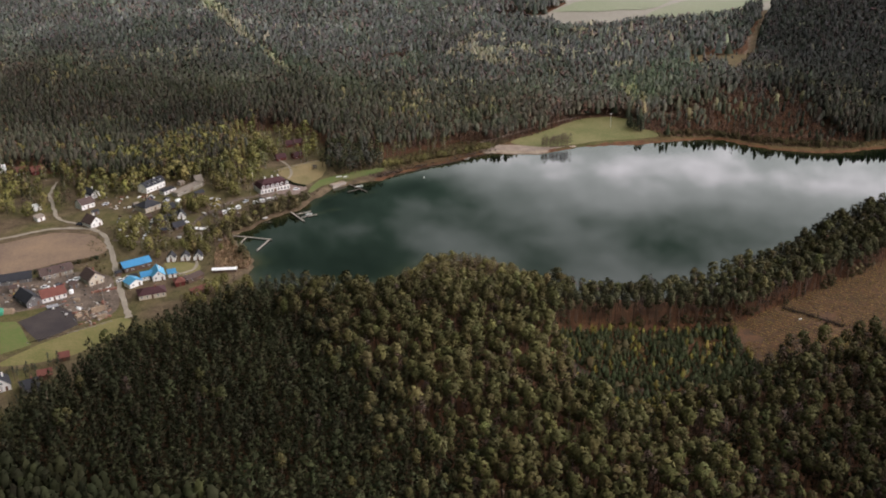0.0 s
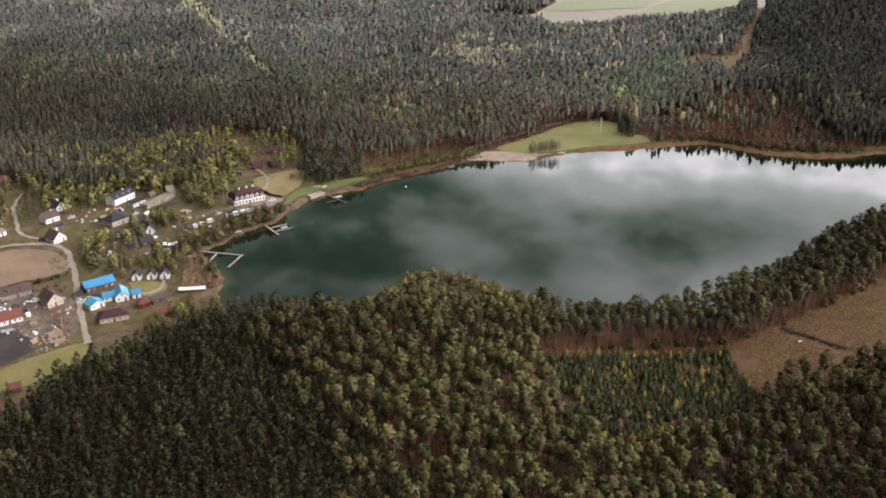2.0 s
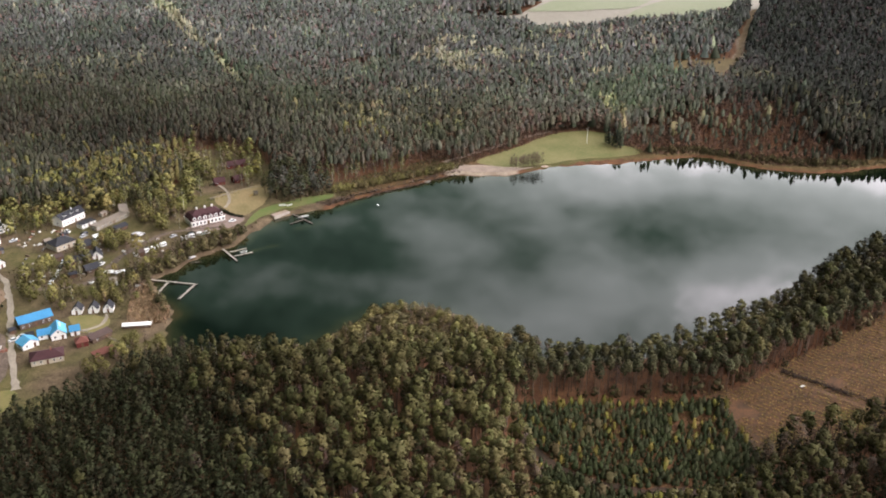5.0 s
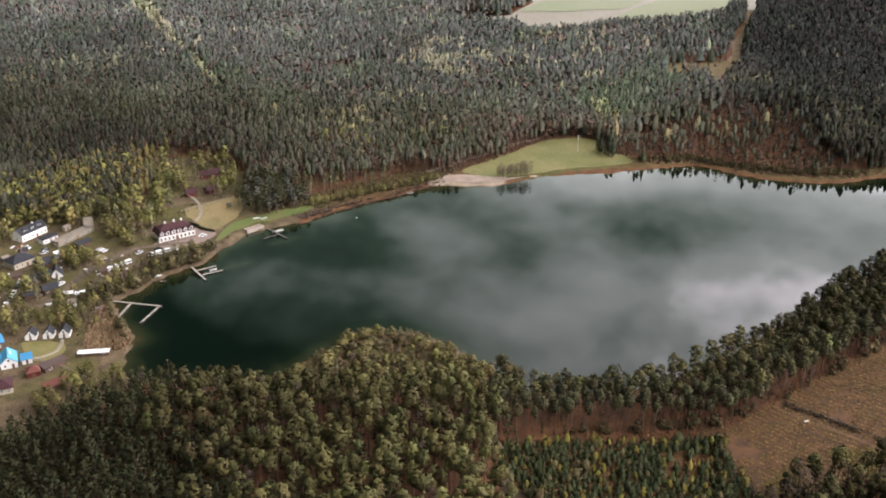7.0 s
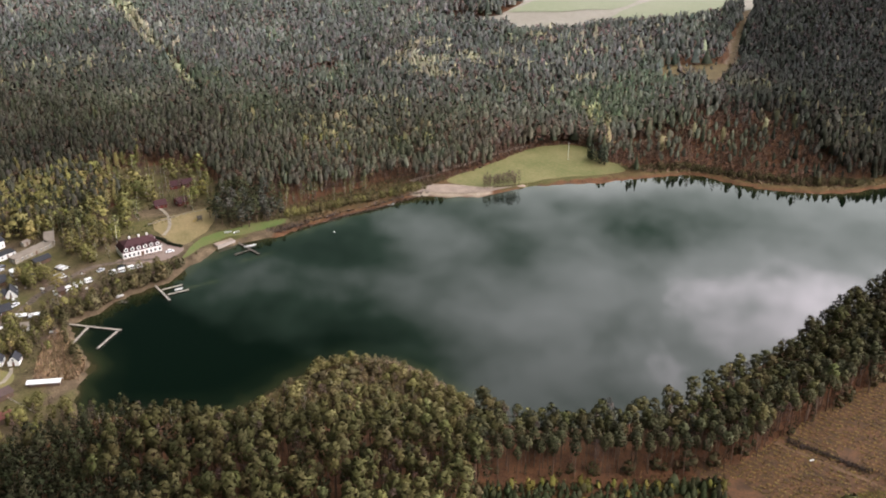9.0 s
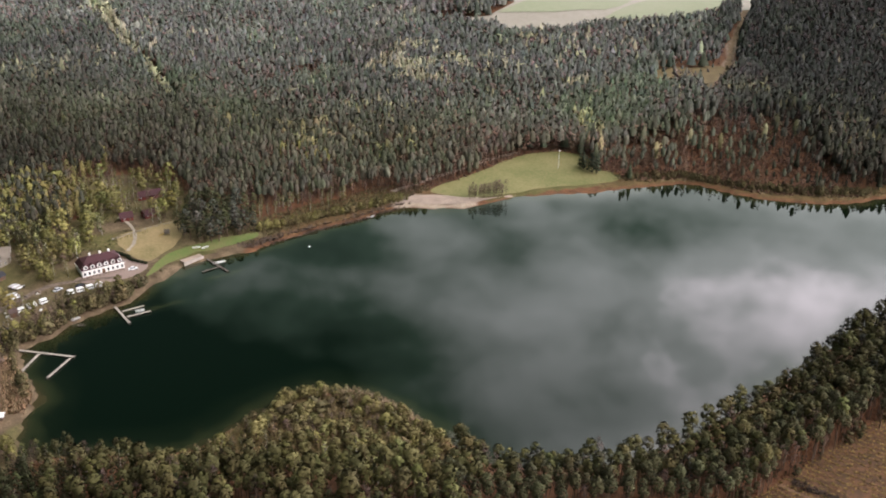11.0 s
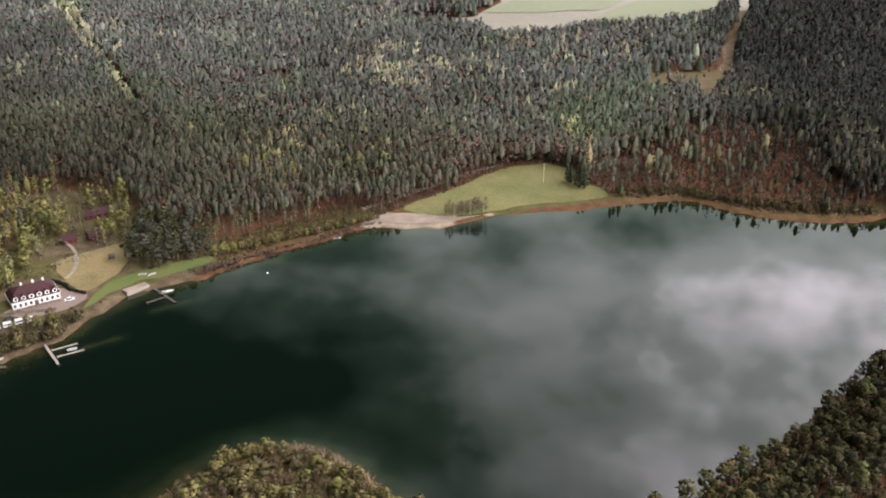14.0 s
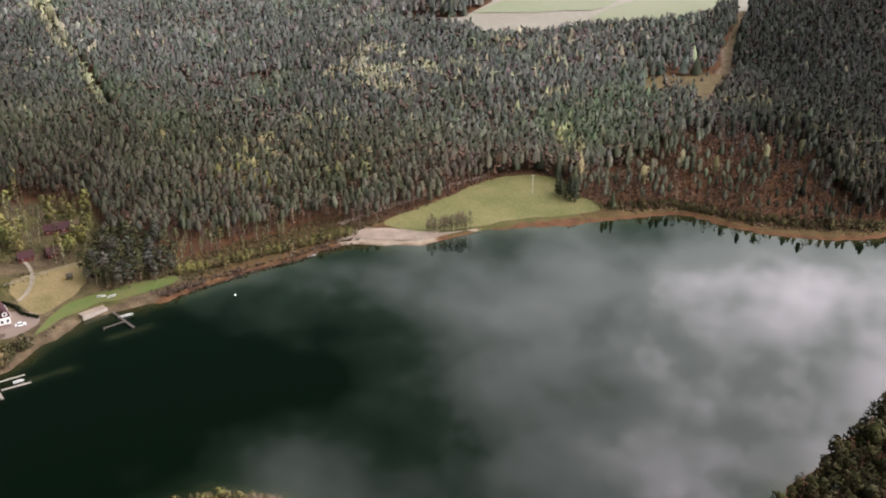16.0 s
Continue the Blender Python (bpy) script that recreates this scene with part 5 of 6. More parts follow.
WHITE_CAR = paint("white_car_paint", (0.8, 0.8, 0.8), 0.25, 0.97)
SILVER_CAR = paint("silver_car_paint", (0.5, 0.51, 0.53), 0.3, 0.95)
DARK_CAR = paint("dark_car_paint", (0.03, 0.03, 0.04), 0.25, 0.9)
for x, y, d, m, t in ((-308, 390, 40, WHITE_CAR, "white car parked in the farmyard"), (-306.5, 393.5, 40, WHITE_CAR, "white van parked in the farmyard"), (-305, 397, 40, SILVER_CAR, "silver car parked in the farmyard"),
                      (-317, 381, 20, WHITE_CAR, "white car parked beside the barn"), (-302, 454, 110, WHITE_CAR, "white car parked along the hedge"),
                      (-303.8, 460, 110, SILVER_CAR, "silver car parked along the hedge"), (-306, 466, 110, WHITE_CAR, "white car parked along the hedge"),
                      (-308.5, 472, 110, DARK_CAR, "dark car parked along the hedge"), (-311, 478, 110, WHITE_CAR, "white car parked along the hedge"),
                      (-351, 462, 10, DARK_CAR, "dark car on the sandy road"), (-283, 398, 60, WHITE_CAR, "white car in the blue-roofed yard"), (-281, 402, 30, SILVER_CAR, "silver car in the blue-roofed yard")):
    car(x, y, d, m, t)


def caravan(x, y, deg, long, label):
    root = new("caravan")
    root.matrix_basis = pose(x, y, float(height([(x, y)])[0]) + 0.12, 0, 0, deg)
    tagged(root, label, "caravan", "caravans by the shore")
    bm = boxes((-long / 2, long / 2, -1.0, 1.0, 0.45, 2.25, 0.12))
    part("body", bm, WHITE_ROOF, root)
    for i in (-1, 0, 1):
        part("window", boxes((i * long * 0.28 - 0.4, i * long * 0.28 + 0.4, -1.03, -0.92, 1.25, 1.8)), GLASS, root)
    for s in (-1, 1):
        bm = bmesh.new()
        bmesh.ops.create_cone(bm, cap_ends=True, segments=12, radius1=0.33, radius2=0.33, depth=0.2, matrix=pose(0, s * 0.98, 0.33, 90))
        part("wheel", bm, RUBBER, root)
    part("drawbar", boxes((long / 2, long / 2 + 1.2, -0.06, 0.06, 0.45, 0.55)), METAL, root)


for x, y, d, l in ((-274, 500, 62, 3.6), (-271.5, 505, 58, 4.2), (-269, 510, 60, 3.4), (-262, 521, 50, 3.2), (-259, 524.5, 45, 3.4), (-256, 528, 50, 3.2), (-253, 531, 55, 3.0)):
    caravan(x, y, d, l, "white touring caravan parked near the shore")


def tent(x, y, deg, long, wide, label):
    root = place("canopy_tent", x, y, deg, label, "tent")
    bm = bmesh.new()
    for s in (-1, 1):
        slab(bm, [(-long / 2, s * wide / 2, 2.1), (long / 2, s * wide / 2, 2.1), (long / 2, 0, 3.0), (-long / 2, 0, 3.0)], 0.06)
    bmesh.ops.recalc_face_normals(bm, faces=bm.faces)
    part("canopy", bm, WHITE_ROOF, root)
    for sx in (-1, 1):
        for sy in (-1, 1):
            part("pole", boxes((sx * long * 0.48 - 0.04, sx * long * 0.48 + 0.04, sy * wide * 0.48 - 0.04, sy * wide * 0.48 + 0.04, 0, 2.1)), METAL, root)


tent(-278, 470, 25, 5, 3.5, "white canopy tent on the campsite")
tent(-272.5, 471.5, 35, 5, 3.5, "white canopy tent on the campsite")


def boat(x, y, deg, long, mat, label, z=None):
    root = new("boat")
    zz = float(height([(x, y)])[0]) if z is None else z
    root.matrix_basis = pose(x, y, zz, 0, 0, deg)
    tagged(root, label, "boat", "small boats")
    bm = bmesh.new()
    rings = []
    for s, w, k in ((-0.5, 0.75, 0.0), (-0.2, 0.9, 0.0), (0.2, 0.8, 0.05), (0.42, 0.35, 0.15), (0.5, 0.04, 0.25)):
        ring = [(s * long, -w, 0.55 + k), (s * long, -w * 0.6, k * 0.5), (s * long, w * 0.6, k * 0.5), (s * long, w, 0.55 + k)]
        rings.append([bm.verts.new(p) for p in ring])
    for a, b in zip(rings, rings[1:]):
        for i in range(3):
            bm.faces.new((a[i], b[i], b[i + 1], a[i + 1]))
    bm.faces.new(rings[0])
    bmesh.ops.solidify(bm, geom=bm.faces[:], thickness=0.06)
    part("hull", bm, mat, root)
    for s in (-0.3, 0.05):
        part("thwart", boxes((s * long - 0.15, s * long + 0.15, -0.75, 0.75, 0.34, 0.40)), WOOD, root)


for x, y, d, l, m, t, z in ((-228, 583, 30, 4.0, WHITE_CAR, "white rowing boat upturned on the lawn", None), (-223.5, 584, 60, 4.0, WHITE_CAR, "white rowing boat on the lawn", None),
                            (-210.5, 570.5, 40, 4.5, WHITE_CAR, "white boat moored at the pier", 0.02), (-209, 572, 42, 4.5, WHITE_CAR, "white boat moored at the pier", 0.02),
                            (-223, 515.5, 45, 4.0, WHITE_CAR, "white boat moored at the forked jetty", 0.02), (-256, 462, 10, 4.5, WHITE_CAR, "white boat drawn up on the bank", None),
                            (-241.5, 497, 10, 3.8, DARK_WOOD, "grey rowing boat in dark water", 0.02), (-152.5, 646.5, 20, 4.0, WHITE_CAR, "pale rowing boat at the reedy bank", 0.02),
                            (-246, 500, 50, 4.0, WHITE_CAR, "white boat lying on the bank", None)):
    boat(x, y, d, l, m, t, z)


def buoy(x, y):
    bm = bmesh.new()
    bmesh.ops.create_icosphere(bm, subdivisions=2, radius=0.5)
    for v in bm.verts:
        v.co.z = v.co.z * 0.8 + 0.15
    me = bpy.data.meshes.new("buoy")
    bm.to_mesh(me), bm.free()
    me.materials.append(WHITE_CAR)
    ob = new("buoy", me)
    ob.location = (x, y, 0)
    tagged(ob, "white round buoy floating near the bank", "buoy")


buoy(-172, 600)


# ---------- farm clutter ----------
def stack_of_logs(x, y, deg, long, rows_, label):
    root = place("log_pile", x, y, deg, label, "log pile")
    r = np.random.default_rng(int(abs(x)))
    for k in range(rows_):
        for i in range(rows_ - k + 2):
            bm = bmesh.new()
            bmesh.ops.create_cone(bm, cap_ends=True, segments=8, radius1=0.34, radius2=0.28, depth=long * r.uniform(0.85, 1.0), matrix=pose(0, (i - (rows_ - k + 1) / 2) * 0.66, 0.3 + k * 0.55, 0, 90))
            part("log", bm, LOG, root)


stack_of_logs(-275, 365, 44, 7, 4, "big pile of cut logs in the yard")
stack_of_logs(-269, 359, 50, 5, 3, "small pile of cut logs")
stack_of_logs(-317, 352, 20, 5, 4, "log pile beside the green tank")


def brick_stack():
    root = place("brick_stack", -285, 385.5, 38, "long low stack of reddish bricks beside the road", "bricks")
    for i in range(9):
        part("pallet_load", boxes((-6.4 + i * 1.45, -5.2 + i * 1.45, -0.6, 0.6, 0, 0.75 + 0.2 * (i % 3))), BRICK, root)


def sacks():
    root = place("sack_pile", -286, 364, 10, "heap of white sacks on the dirt", "sacks")
    r = np.random.default_rng(4)
    for i in range(7):
        bm = bmesh.new()
        bmesh.ops.create_icosphere(bm, subdivisions=2, radius=0.7, matrix=pose(r.uniform(-1.4, 1.4), r.uniform(-0.9, 0.9), 0.4 + 0.4 * (i > 4)) @ Matrix.Diagonal((1.2, 0.8, 0.6, 1)))
        part("sack", bm, WHITE_ROOF, root)


def tank(x, y, mat, label, radius=1.8, long=0.0):
    root = place("tank", x, y, 30, label, "tank")
    bm = bmesh.new()
    bmesh.ops.create_cone(bm, cap_ends=True, segments=20, radius1=radius, radius2=radius, depth=1.6, matrix=pose(0, 0, 0.8))
    part("drum", bm, mat, root)
    bm = bmesh.new()
    bmesh.ops.create_uvsphere(bm, u_segments=20, v_segments=8, radius=radius, matrix=pose(0, 0, 1.6) @ Matrix.Diagonal((1, 1, 0.45, 1)))
    part("dome", bm, mat, root)


def trailer():
    root = place("farm_trailer", -299, 362, 47, "grey flatbed farm trailer beside the cottage", "trailer")
    part("bed", boxes((-2.8, 2.8, -1.1, 1.1, 0.8, 1.0)), METAL, root)
    part("side", boxes((-2.8, 2.8, -1.1, -1.04, 1.0, 1.5)), METAL, root)
    part("side", boxes((-2.8, 2.8, 1.04, 1.1, 1.0, 1.5)), METAL, root)
    part("drawbar", boxes((2.8, 4.2, -0.08, 0.08, 0.7, 0.82)), METAL, root)
    for sx in (-1.4, -0.4):
        for s in (-1, 1):
            bm = bmesh.new()
            bmesh.ops.create_cone(bm, cap_ends=True, segments=12, radius1=0.42, radius2=0.42, depth=0.3, matrix=pose(sx, s * 0.95, 0.42, 90))
            part("wheel", bm, RUBBER, root)


def tractor():
    root = place("tractor", -324, 367, 70, "yellow tractor parked in the yard", "tractor")
    part("bonnet", boxes((0.1, 1.9, -0.45, 0.45, 0.8, 1.5, 0.06)), YELLOW_PAINT, root)
    part("cab", boxes((-1.2, 0.2, -0.75, 0.75, 0.9, 2.6, 0.12)), GLASS, root)
    part("cab_roof", boxes((-1.25, 0.25, -0.8, 0.8, 2.6, 2.72)), YELLOW_PAINT, root)
    for sx, rad in ((-0.7, 0.85), (1.4, 0.5)):
        for s in (-1, 1):
            bm = bmesh.new()
            bmesh.ops.create_cone(bm, cap_ends=True, segments=14, radius1=rad, radius2=rad, depth=0.35, matrix=pose(sx, s * 0.85, rad, 90))
            part("wheel", bm, RUBBER, root)


brick_stack(), sacks(), trailer(), tractor()
tank(-300, 379, WHITE_CAR, "white round tank in the yard", 1.2)
tank(-321, 350, GREEN_PAINT, "green domed tank at the field edge", 2.6)


# ---------- clutter of the holiday village ----------
def kayak_rack(x, y, deg):
    root = place("kayak_rack", x, y, deg, "wooden rack of pale kayaks behind the shore", "boat rack")
    for i in range(2):
        part("trestle", boxes((-2.2 + i * 4.4, -2.05 + i * 4.4, -3.2, 3.2, 0, 0.8)), DARK_WOOD, root)
    for i in range(6):
        v, f = tube([(-2.6, 0, 0), (-1.6, 0, 0), (0, 0, 0), (1.6, 0, 0), (2.6, 0, 0)], [1, 1, 1, 1, 1], 8)
        radii = np.repeat([0.03, 0.25, 0.33, 0.25, 0.03], 8)
        along = np.repeat([-2.6, -1.6, 0, 1.6, 2.6], 8)
        ring = v - np.c_[along, np.zeros((len(v), 2))]
        bm = bmesh.new()
        vs = [bm.verts.new((along[k], ring[k][1] * radii[k] - 2.8 + i * 1.1, 1.0 + ring[k][0] * radii[k] * 0.7)) for k in range(len(v))]
        for t in f:
            bm.faces.new([vs[k] for k in t])
        part("kayak", bm, (WHITE_CAR, WOOD, SILVER_CAR)[i % 3], root)


kayak_rack(-291, 521, 75), kayak_rack(-286, 512, 60)


def small_shed(x, y, deg, w, d, h, wall, roof, label):
    house("shed", x, y, deg, w, d, h, h * 0.35, "mono" if (int(abs(x)) % 2) else "x", wall, roof, label, 1, chimney=False, over=0.25, category="shed")


for x, y, d, w, wall, roof, t in ((-330, 506, 65, 4, BROWN_WOOD, GREY_ROOF, "small brown shed with a dark roof"), (-334, 496, 60, 3.5, GREY_WALL, TAN_ROOF, "small grey shed with a felt roof"),
                                  (-315, 478, 50, 4, BROWN_WOOD, BROWN_ROOF, "small brown shed beside the hedge"), (-296, 461, 40, 4.5, BROWN_WOOD, GREY_ROOF, "brown hut with a dark roof"),
                                  (-309, 507, 70, 3.5, WHITE, WHITE_ROOF, "small white kiosk by the lane"), (-297, 503, 60, 4, BROWN_WOOD, GREY_ROOF, "small dark hut by the lane"),
                                  (-326, 540, 76, 4, BEIGE, TAN_ROOF, "small beige shed with a tan roof"), (-346, 545, 70, 4, BROWN_WOOD, GREY_ROOF, "dark shed behind the villa"),
                                  (-275, 494, 45, 3.5, BROWN_WOOD, BROWN_ROOF, "small brown hut near the shore"), (-271, 459, 30, 3.5, WHITE, TAN_ROOF, "small white hut among trees"),
                                  (-352, 478, 60, 4, GREY_WALL, GREY_ROOF, "grey garden shed beside the house"), (-349, 470, 60, 3, BROWN_WOOD, TAN_ROOF, "small garden shed with a tan roof"),
                                  (-288, 402, 50, 3, BROWN_WOOD, GREY_ROOF, "small dark shed in the yard"), (-277, 399, 40, 3.5, GREY_WALL, GREY_ROOF, "grey shed between blue roofs"),
                                  (-331, 371, 40, 4, BEIGE, BROWN_ROOF, "small beige outbuilding in the farmyard"), (-303, 383, 50, 3.5, GREY_WALL, BROWN_ROOF, "low farm shed beside the vans")):
    small_shed(x, y, d, w, 3.0, 2.2, wall, roof, t)

for x, y, d, m, t in ((-322, 515, 70, DARK_CAR, "dark car parked by the garage"), (-320, 511, 70, SILVER_CAR, "silver car parked by the garage"), (-333, 515, 160, WHITE_CAR, "white car parked before the villa"),
                      (-312, 385, 50, DARK_CAR, "dark car parked in the farmyard"), (-262, 529, 50, DARK_CAR, "dark car parked by the terrace"), (-270, 523, 70, SILVER_CAR, "silver car parked by the lane"),
                      (-289, 480, 80, WHITE_CAR, "white car parked by a cabin"), (-355, 496, 60, SILVER_CAR, "silver car beside the white house"), (-247, 552, 40, WHITE_CAR, "white van on the terrace")):
    car(x, y, d, m, t)

for x, y, d in ((-292, 372, 30), (-281, 357, 70), (-313, 375, 20), (-327, 356, 60), (-334, 380, 40)):
    stack_of_logs(x, y, d, 3.2, 2, "low stack of logs in the farmyard")


def debris(name, loop, count, seed, mats, label):
    """Boards, crates and rubble lying about, too many to count."""
    r = np.random.default_rng(seed)
    loop = np.array(loop, float)
    p = r.uniform(loop.min(0), loop.max(0), (count * 3, 2))
    p = p[inside(loop, p)][:count]
    for hx, hy, hr in HOUSES:
        p = p[np.hypot(p[:, 0] - hx, p[:, 1] - hy) > hr * 0.55]
    corner = np.array([(x, y, z) for z in (0, 1) for y in (-0.5, 0.5) for x in (-0.5, 0.5)])
    quad = np.array([(0, 2, 3, 1), (4, 5, 7, 6), (0, 1, 5, 4), (1, 3, 7, 5), (3, 2, 6, 7), (2, 0, 4, 6)])
    V, F, M = [], [], []
    for i, (c, z) in enumerate(zip(p, height(p))):
        w = corner * (r.uniform(0.6, 2.8), r.uniform(0.3, 1.1), r.uniform(0.25, 0.8))
        a = r.random() * 6.283
        V.append(np.c_[w[:, 0] * math.cos(a) - w[:, 1] * math.sin(a) + c[0], w[:, 0] * math.sin(a) + w[:, 1] * math.cos(a) + c[1], w[:, 2] + z + 0.08])
        F.append(quad + 8 * i)
        M.append(np.full(6, r.integers(0, len(mats))))
    me = mesh_from(name, np.concatenate(V), np.concatenate(F), mats, np.concatenate(M))
    tagged(new(name, me), label, "clutter", kind="stuff")


debris("yard_clutter", [(-345, 372), (-320, 398), (-298, 404), (-284, 394), (-266, 366), (-280, 352), (-300, 362), (-325, 348)], 110, 81, [WOOD, DARK_WOOD, BRICK, GREY_WALL, LOG, WHITE], "boards, crates and rubble lying about the farmyard")
debris("sawn_timber", [(-285, 359), (-277, 376), (-266, 362), (-265, 353), (-272, 347)], 60, 82, [LOG, LOG, WOOD, BRICK], "sawn timber and offcuts round the log piles")
debris("camp_clutter", [(-322, 452), (-300, 447), (-284, 456), (-270, 462), (-262, 500), (-270, 522), (-300, 512), (-345, 520), (-352, 500)], 110, 83, [WOOD, DARK_WOOD, WHITE, GREY_WALL, BROWN_WOOD], "crates, benches and garden things among the cabins")
debris("building_rubble", [(-359, 502), (-353, 518), (-340, 520), (-330, 510), (-331, 495), (-340, 484), (-350, 490)], 45, 84, [TAN_ROOF, LOG, BRICK, WHITE], "pale sand heaps and building rubble by the villa")


# ---------- fences, hedges, poles ----------
def fence(line, label, high=1.1, step=3.0, mat=None):
    p = resample(line, step, False)
    root = place("fence", p[0][0], p[0][1], 0, label, "fence")
    base = root.matrix_basis.translation
    zs = height(p) - base.z
    q = p - p[0]
    for i, (c, z) in enumerate(zip(q, zs)):
        part("post", boxes((c[0] - 0.09, c[0] + 0.09, c[1] - 0.09, c[1] + 0.09, z - 0.3, z + high)), mat or WOOD, root)
    for i in range(len(q) - 1):
        for k in (0.5, 0.92):
            bm = bmesh.new()
            a, b = q[i], q[i + 1]
            slab(bm, [(a[0], a[1], zs[i] + high * k), (b[0], b[1], zs[i + 1] + high * k), (b[0] + 0.06, b[1] + 0.06, zs[i + 1] + high * k), (a[0] + 0.06, a[1] + 0.06, zs[i] + high * k)], 0.14)
            part("rail", bm, mat or WOOD, root)


fence([(-276, 582), (-264, 601), (-250, 616)], "pale wooden rail fence round the play meadow", 1.2)
fence([(-262, 413), (-244, 411), (-226, 404)], "weathered wooden garden fence", 1.2)
fence([(-287, 386), (-268, 362)], "grey wooden fence along the road", 1.2)
fence([(-300, 402), (-312, 411)], "wooden fence behind the farm", 1.2)
fence([(-288, 327), (-275, 340), (-262, 356)], "wire fence on wooden posts beside the field", 1.1, 4)


def pole(x, y, high, label, arm=True, mat=None):
    root = place("utility_pole", x, y, 20, label, "utility pole", "poles on the far bank")
    v, f = tube([(0, 0, -0.5), (0, 0, high * 0.5), (0, 0, high)], [0.17, 0.14, 0.10], 8)
    bm = bmesh.new()
    vs = [bm.verts.new(c) for c in v]
    for t in f:
        bm.faces.new([vs[i] for i in t])
    part("mast", bm, mat or METAL, root)
    if arm:
        part("cross_arm", boxes((-0.9, 0.9, -0.08, 0.08, high - 0.7, high - 0.55)), mat or METAL, root)
        for s in (-0.8, 0.8):
            part("insulator", boxes((s - 0.07, s + 0.07, -0.07, 0.07, high - 0.55, high - 0.3)), WHITE_CAR, root)


pole(-58, 749, 12, "pale concrete utility pole in the meadow", True, WHITE)
pole(-140, 702, 12, "pale concrete utility pole beside the track", True, WHITE)


def playground():
    root = place("climbing_frame", -251, 595, 30, "dark wooden climbing frame on the play meadow", "climbing frame")
    for sx in (-1.2, 1.2):
        for sy in (-1, 1):
            part("post", boxes((sx - 0.1, sx + 0.1, sy - 0.1, sy + 0.1, 0, 2.6)), DARK_WOOD, root)
    part("deck", boxes((-1.3, 1.3, -1.1, 1.1, 1.2, 1.35)), DARK_WOOD, root)
    bm = bmesh.new()
    for s in (-1, 1):
        slab(bm, [(-1.5, s * 1.3, 2.5), (1.5, s * 1.3, 2.5), (1.5, 0, 3.3), (-1.5, 0, 3.3)], 0.1)
    bmesh.ops.recalc_face_normals(bm, faces=bm.faces)
    part("roof", bm, DARK_WOOD, root)
    bm = bmesh.new()
    slab(bm, [(-1.3, -0.4, 1.3), (-1.3, 0.4, 1.3), (-4.0, 0.4, 0.2), (-4.0, -0.4, 0.2)], 0.08)
    part("slide", bm, YELLOW_PAINT, root)


playground()

# ---------- single trees ----------
def tree_meshes(kind, seed, tint, detail):
    tv, tf, cv, cf, cn = tree_shape(SHAPE_OF.get(kind, kind), seed, detail)
    trunk = mesh_from("trunk", tv, tf, [BARK_PALE if kind == "birch" else BARK])
    crown = mesh_from("crown", cv, cf, [FOLIAGE], smooth=True)
    crown.normals_split_custom_set_from_vertices(cn.astype(np.float32))
    at = crown.attributes.new("tint", "FLOAT_COLOR", "POINT")
    at.data.foreach_set("color", np.tile(np.array([*tint, 1.0], np.float32), len(cv)))
    return trunk, crown


TREE_LIBRARY = {}


def single_tree(name, kind, x, y, high, wide, seed, label, group, detail=1.3, z=None):
    r = random.Random(seed)
    v, c = seed % 4, (seed // 4) % 3
    key = (kind, v, c, detail)
    if key not in TREE_LIBRARY:
        q = np.random.default_rng(900 + v * 7 + c * 31 + len(kind))
        tint = np.array(TINTS[kind]) * (0.72, 0.95, 1.15)[c] * (1 + q.normal(0, 0.03, 3))
        TREE_LIBRARY[key] = tree_meshes(kind, 500 + v * 13 + c, tint, detail)
    trunk, crown = TREE_LIBRARY[key]
    root = new(name)
    z = float(height([(x, y)])[0]) if z is None else z
    root.matrix_basis = pose(x, y, z, 0, 0, r.uniform(0, 360)) @ Matrix.Diagonal((high * wide, high * wide, high, 1))
    tagged(root, label, "tree", group)
    for n, me in (("trunk", trunk), ("crown", crown)):
        ob = new(n, me)
        ob.parent = root


def grove(loop, step, seed, mix, low, top, name, label, group, clear=1.0, wide=1.0, keep=1.0):
    r = np.random.default_rng(seed)
    p = scatter(*np.array(loop)[:, 0].min() + np.array([0, np.ptp(np.array(loop)[:, 0])]), *np.array(loop)[:, 1].min() + np.array([0, np.ptp(np.array(loop)[:, 1])]), step, seed)
    ok = inside(loop, p) & (bank(p) > 1.5) & (r.random(len(p)) < keep)
    for line, w in ROADS:
        ok &= line_gap(line, p) > w
    for hx, hy, hr in HOUSES:
        ok &= np.hypot(p[:, 0] - hx, p[:, 1] - hy) > hr * clear
    p = p[ok]
    kinds = choose(r, len(p), **mix)
    zs = height(p)
    for (x, y), kind, z in zip(p, kinds, zs):
        single_tree(name if kind != "birch" else "birch_tree", kind, x, y, r.uniform(low, top), wide, int(r.integers(0, 1000)), label if kind != "birch" else "slender birch with fresh yellow-green leaves", group, z=z)


def copse(name, loop, step, seed, mix, low, top, label, keep=1.0, clear=1.0, widths=1.0):
    """A joined clump of many trees."""
    r = np.random.default_rng(seed)
    loop = np.array(loop, float)
    (x0, y0), (x1, y1) = loop.min(0), loop.max(0)
    p = scatter(x0, x1, y0, y1, step, seed)
    ok = inside(loop, p) & (bank(p) > 1.5) & (r.random(len(p)) < keep)
    for line, w in ROADS:
        ok &= line_gap(line, p) > w
    for hx, hy, hr in HOUSES:
        ok &= np.hypot(p[:, 0] - hx, p[:, 1] - hy) > hr * clear
    p = p[ok]
    forest(name, p, choose(r, len(p), **mix), r.uniform(low, top, len(p)), 0.9, label, seed, widths=widths, variants=6)


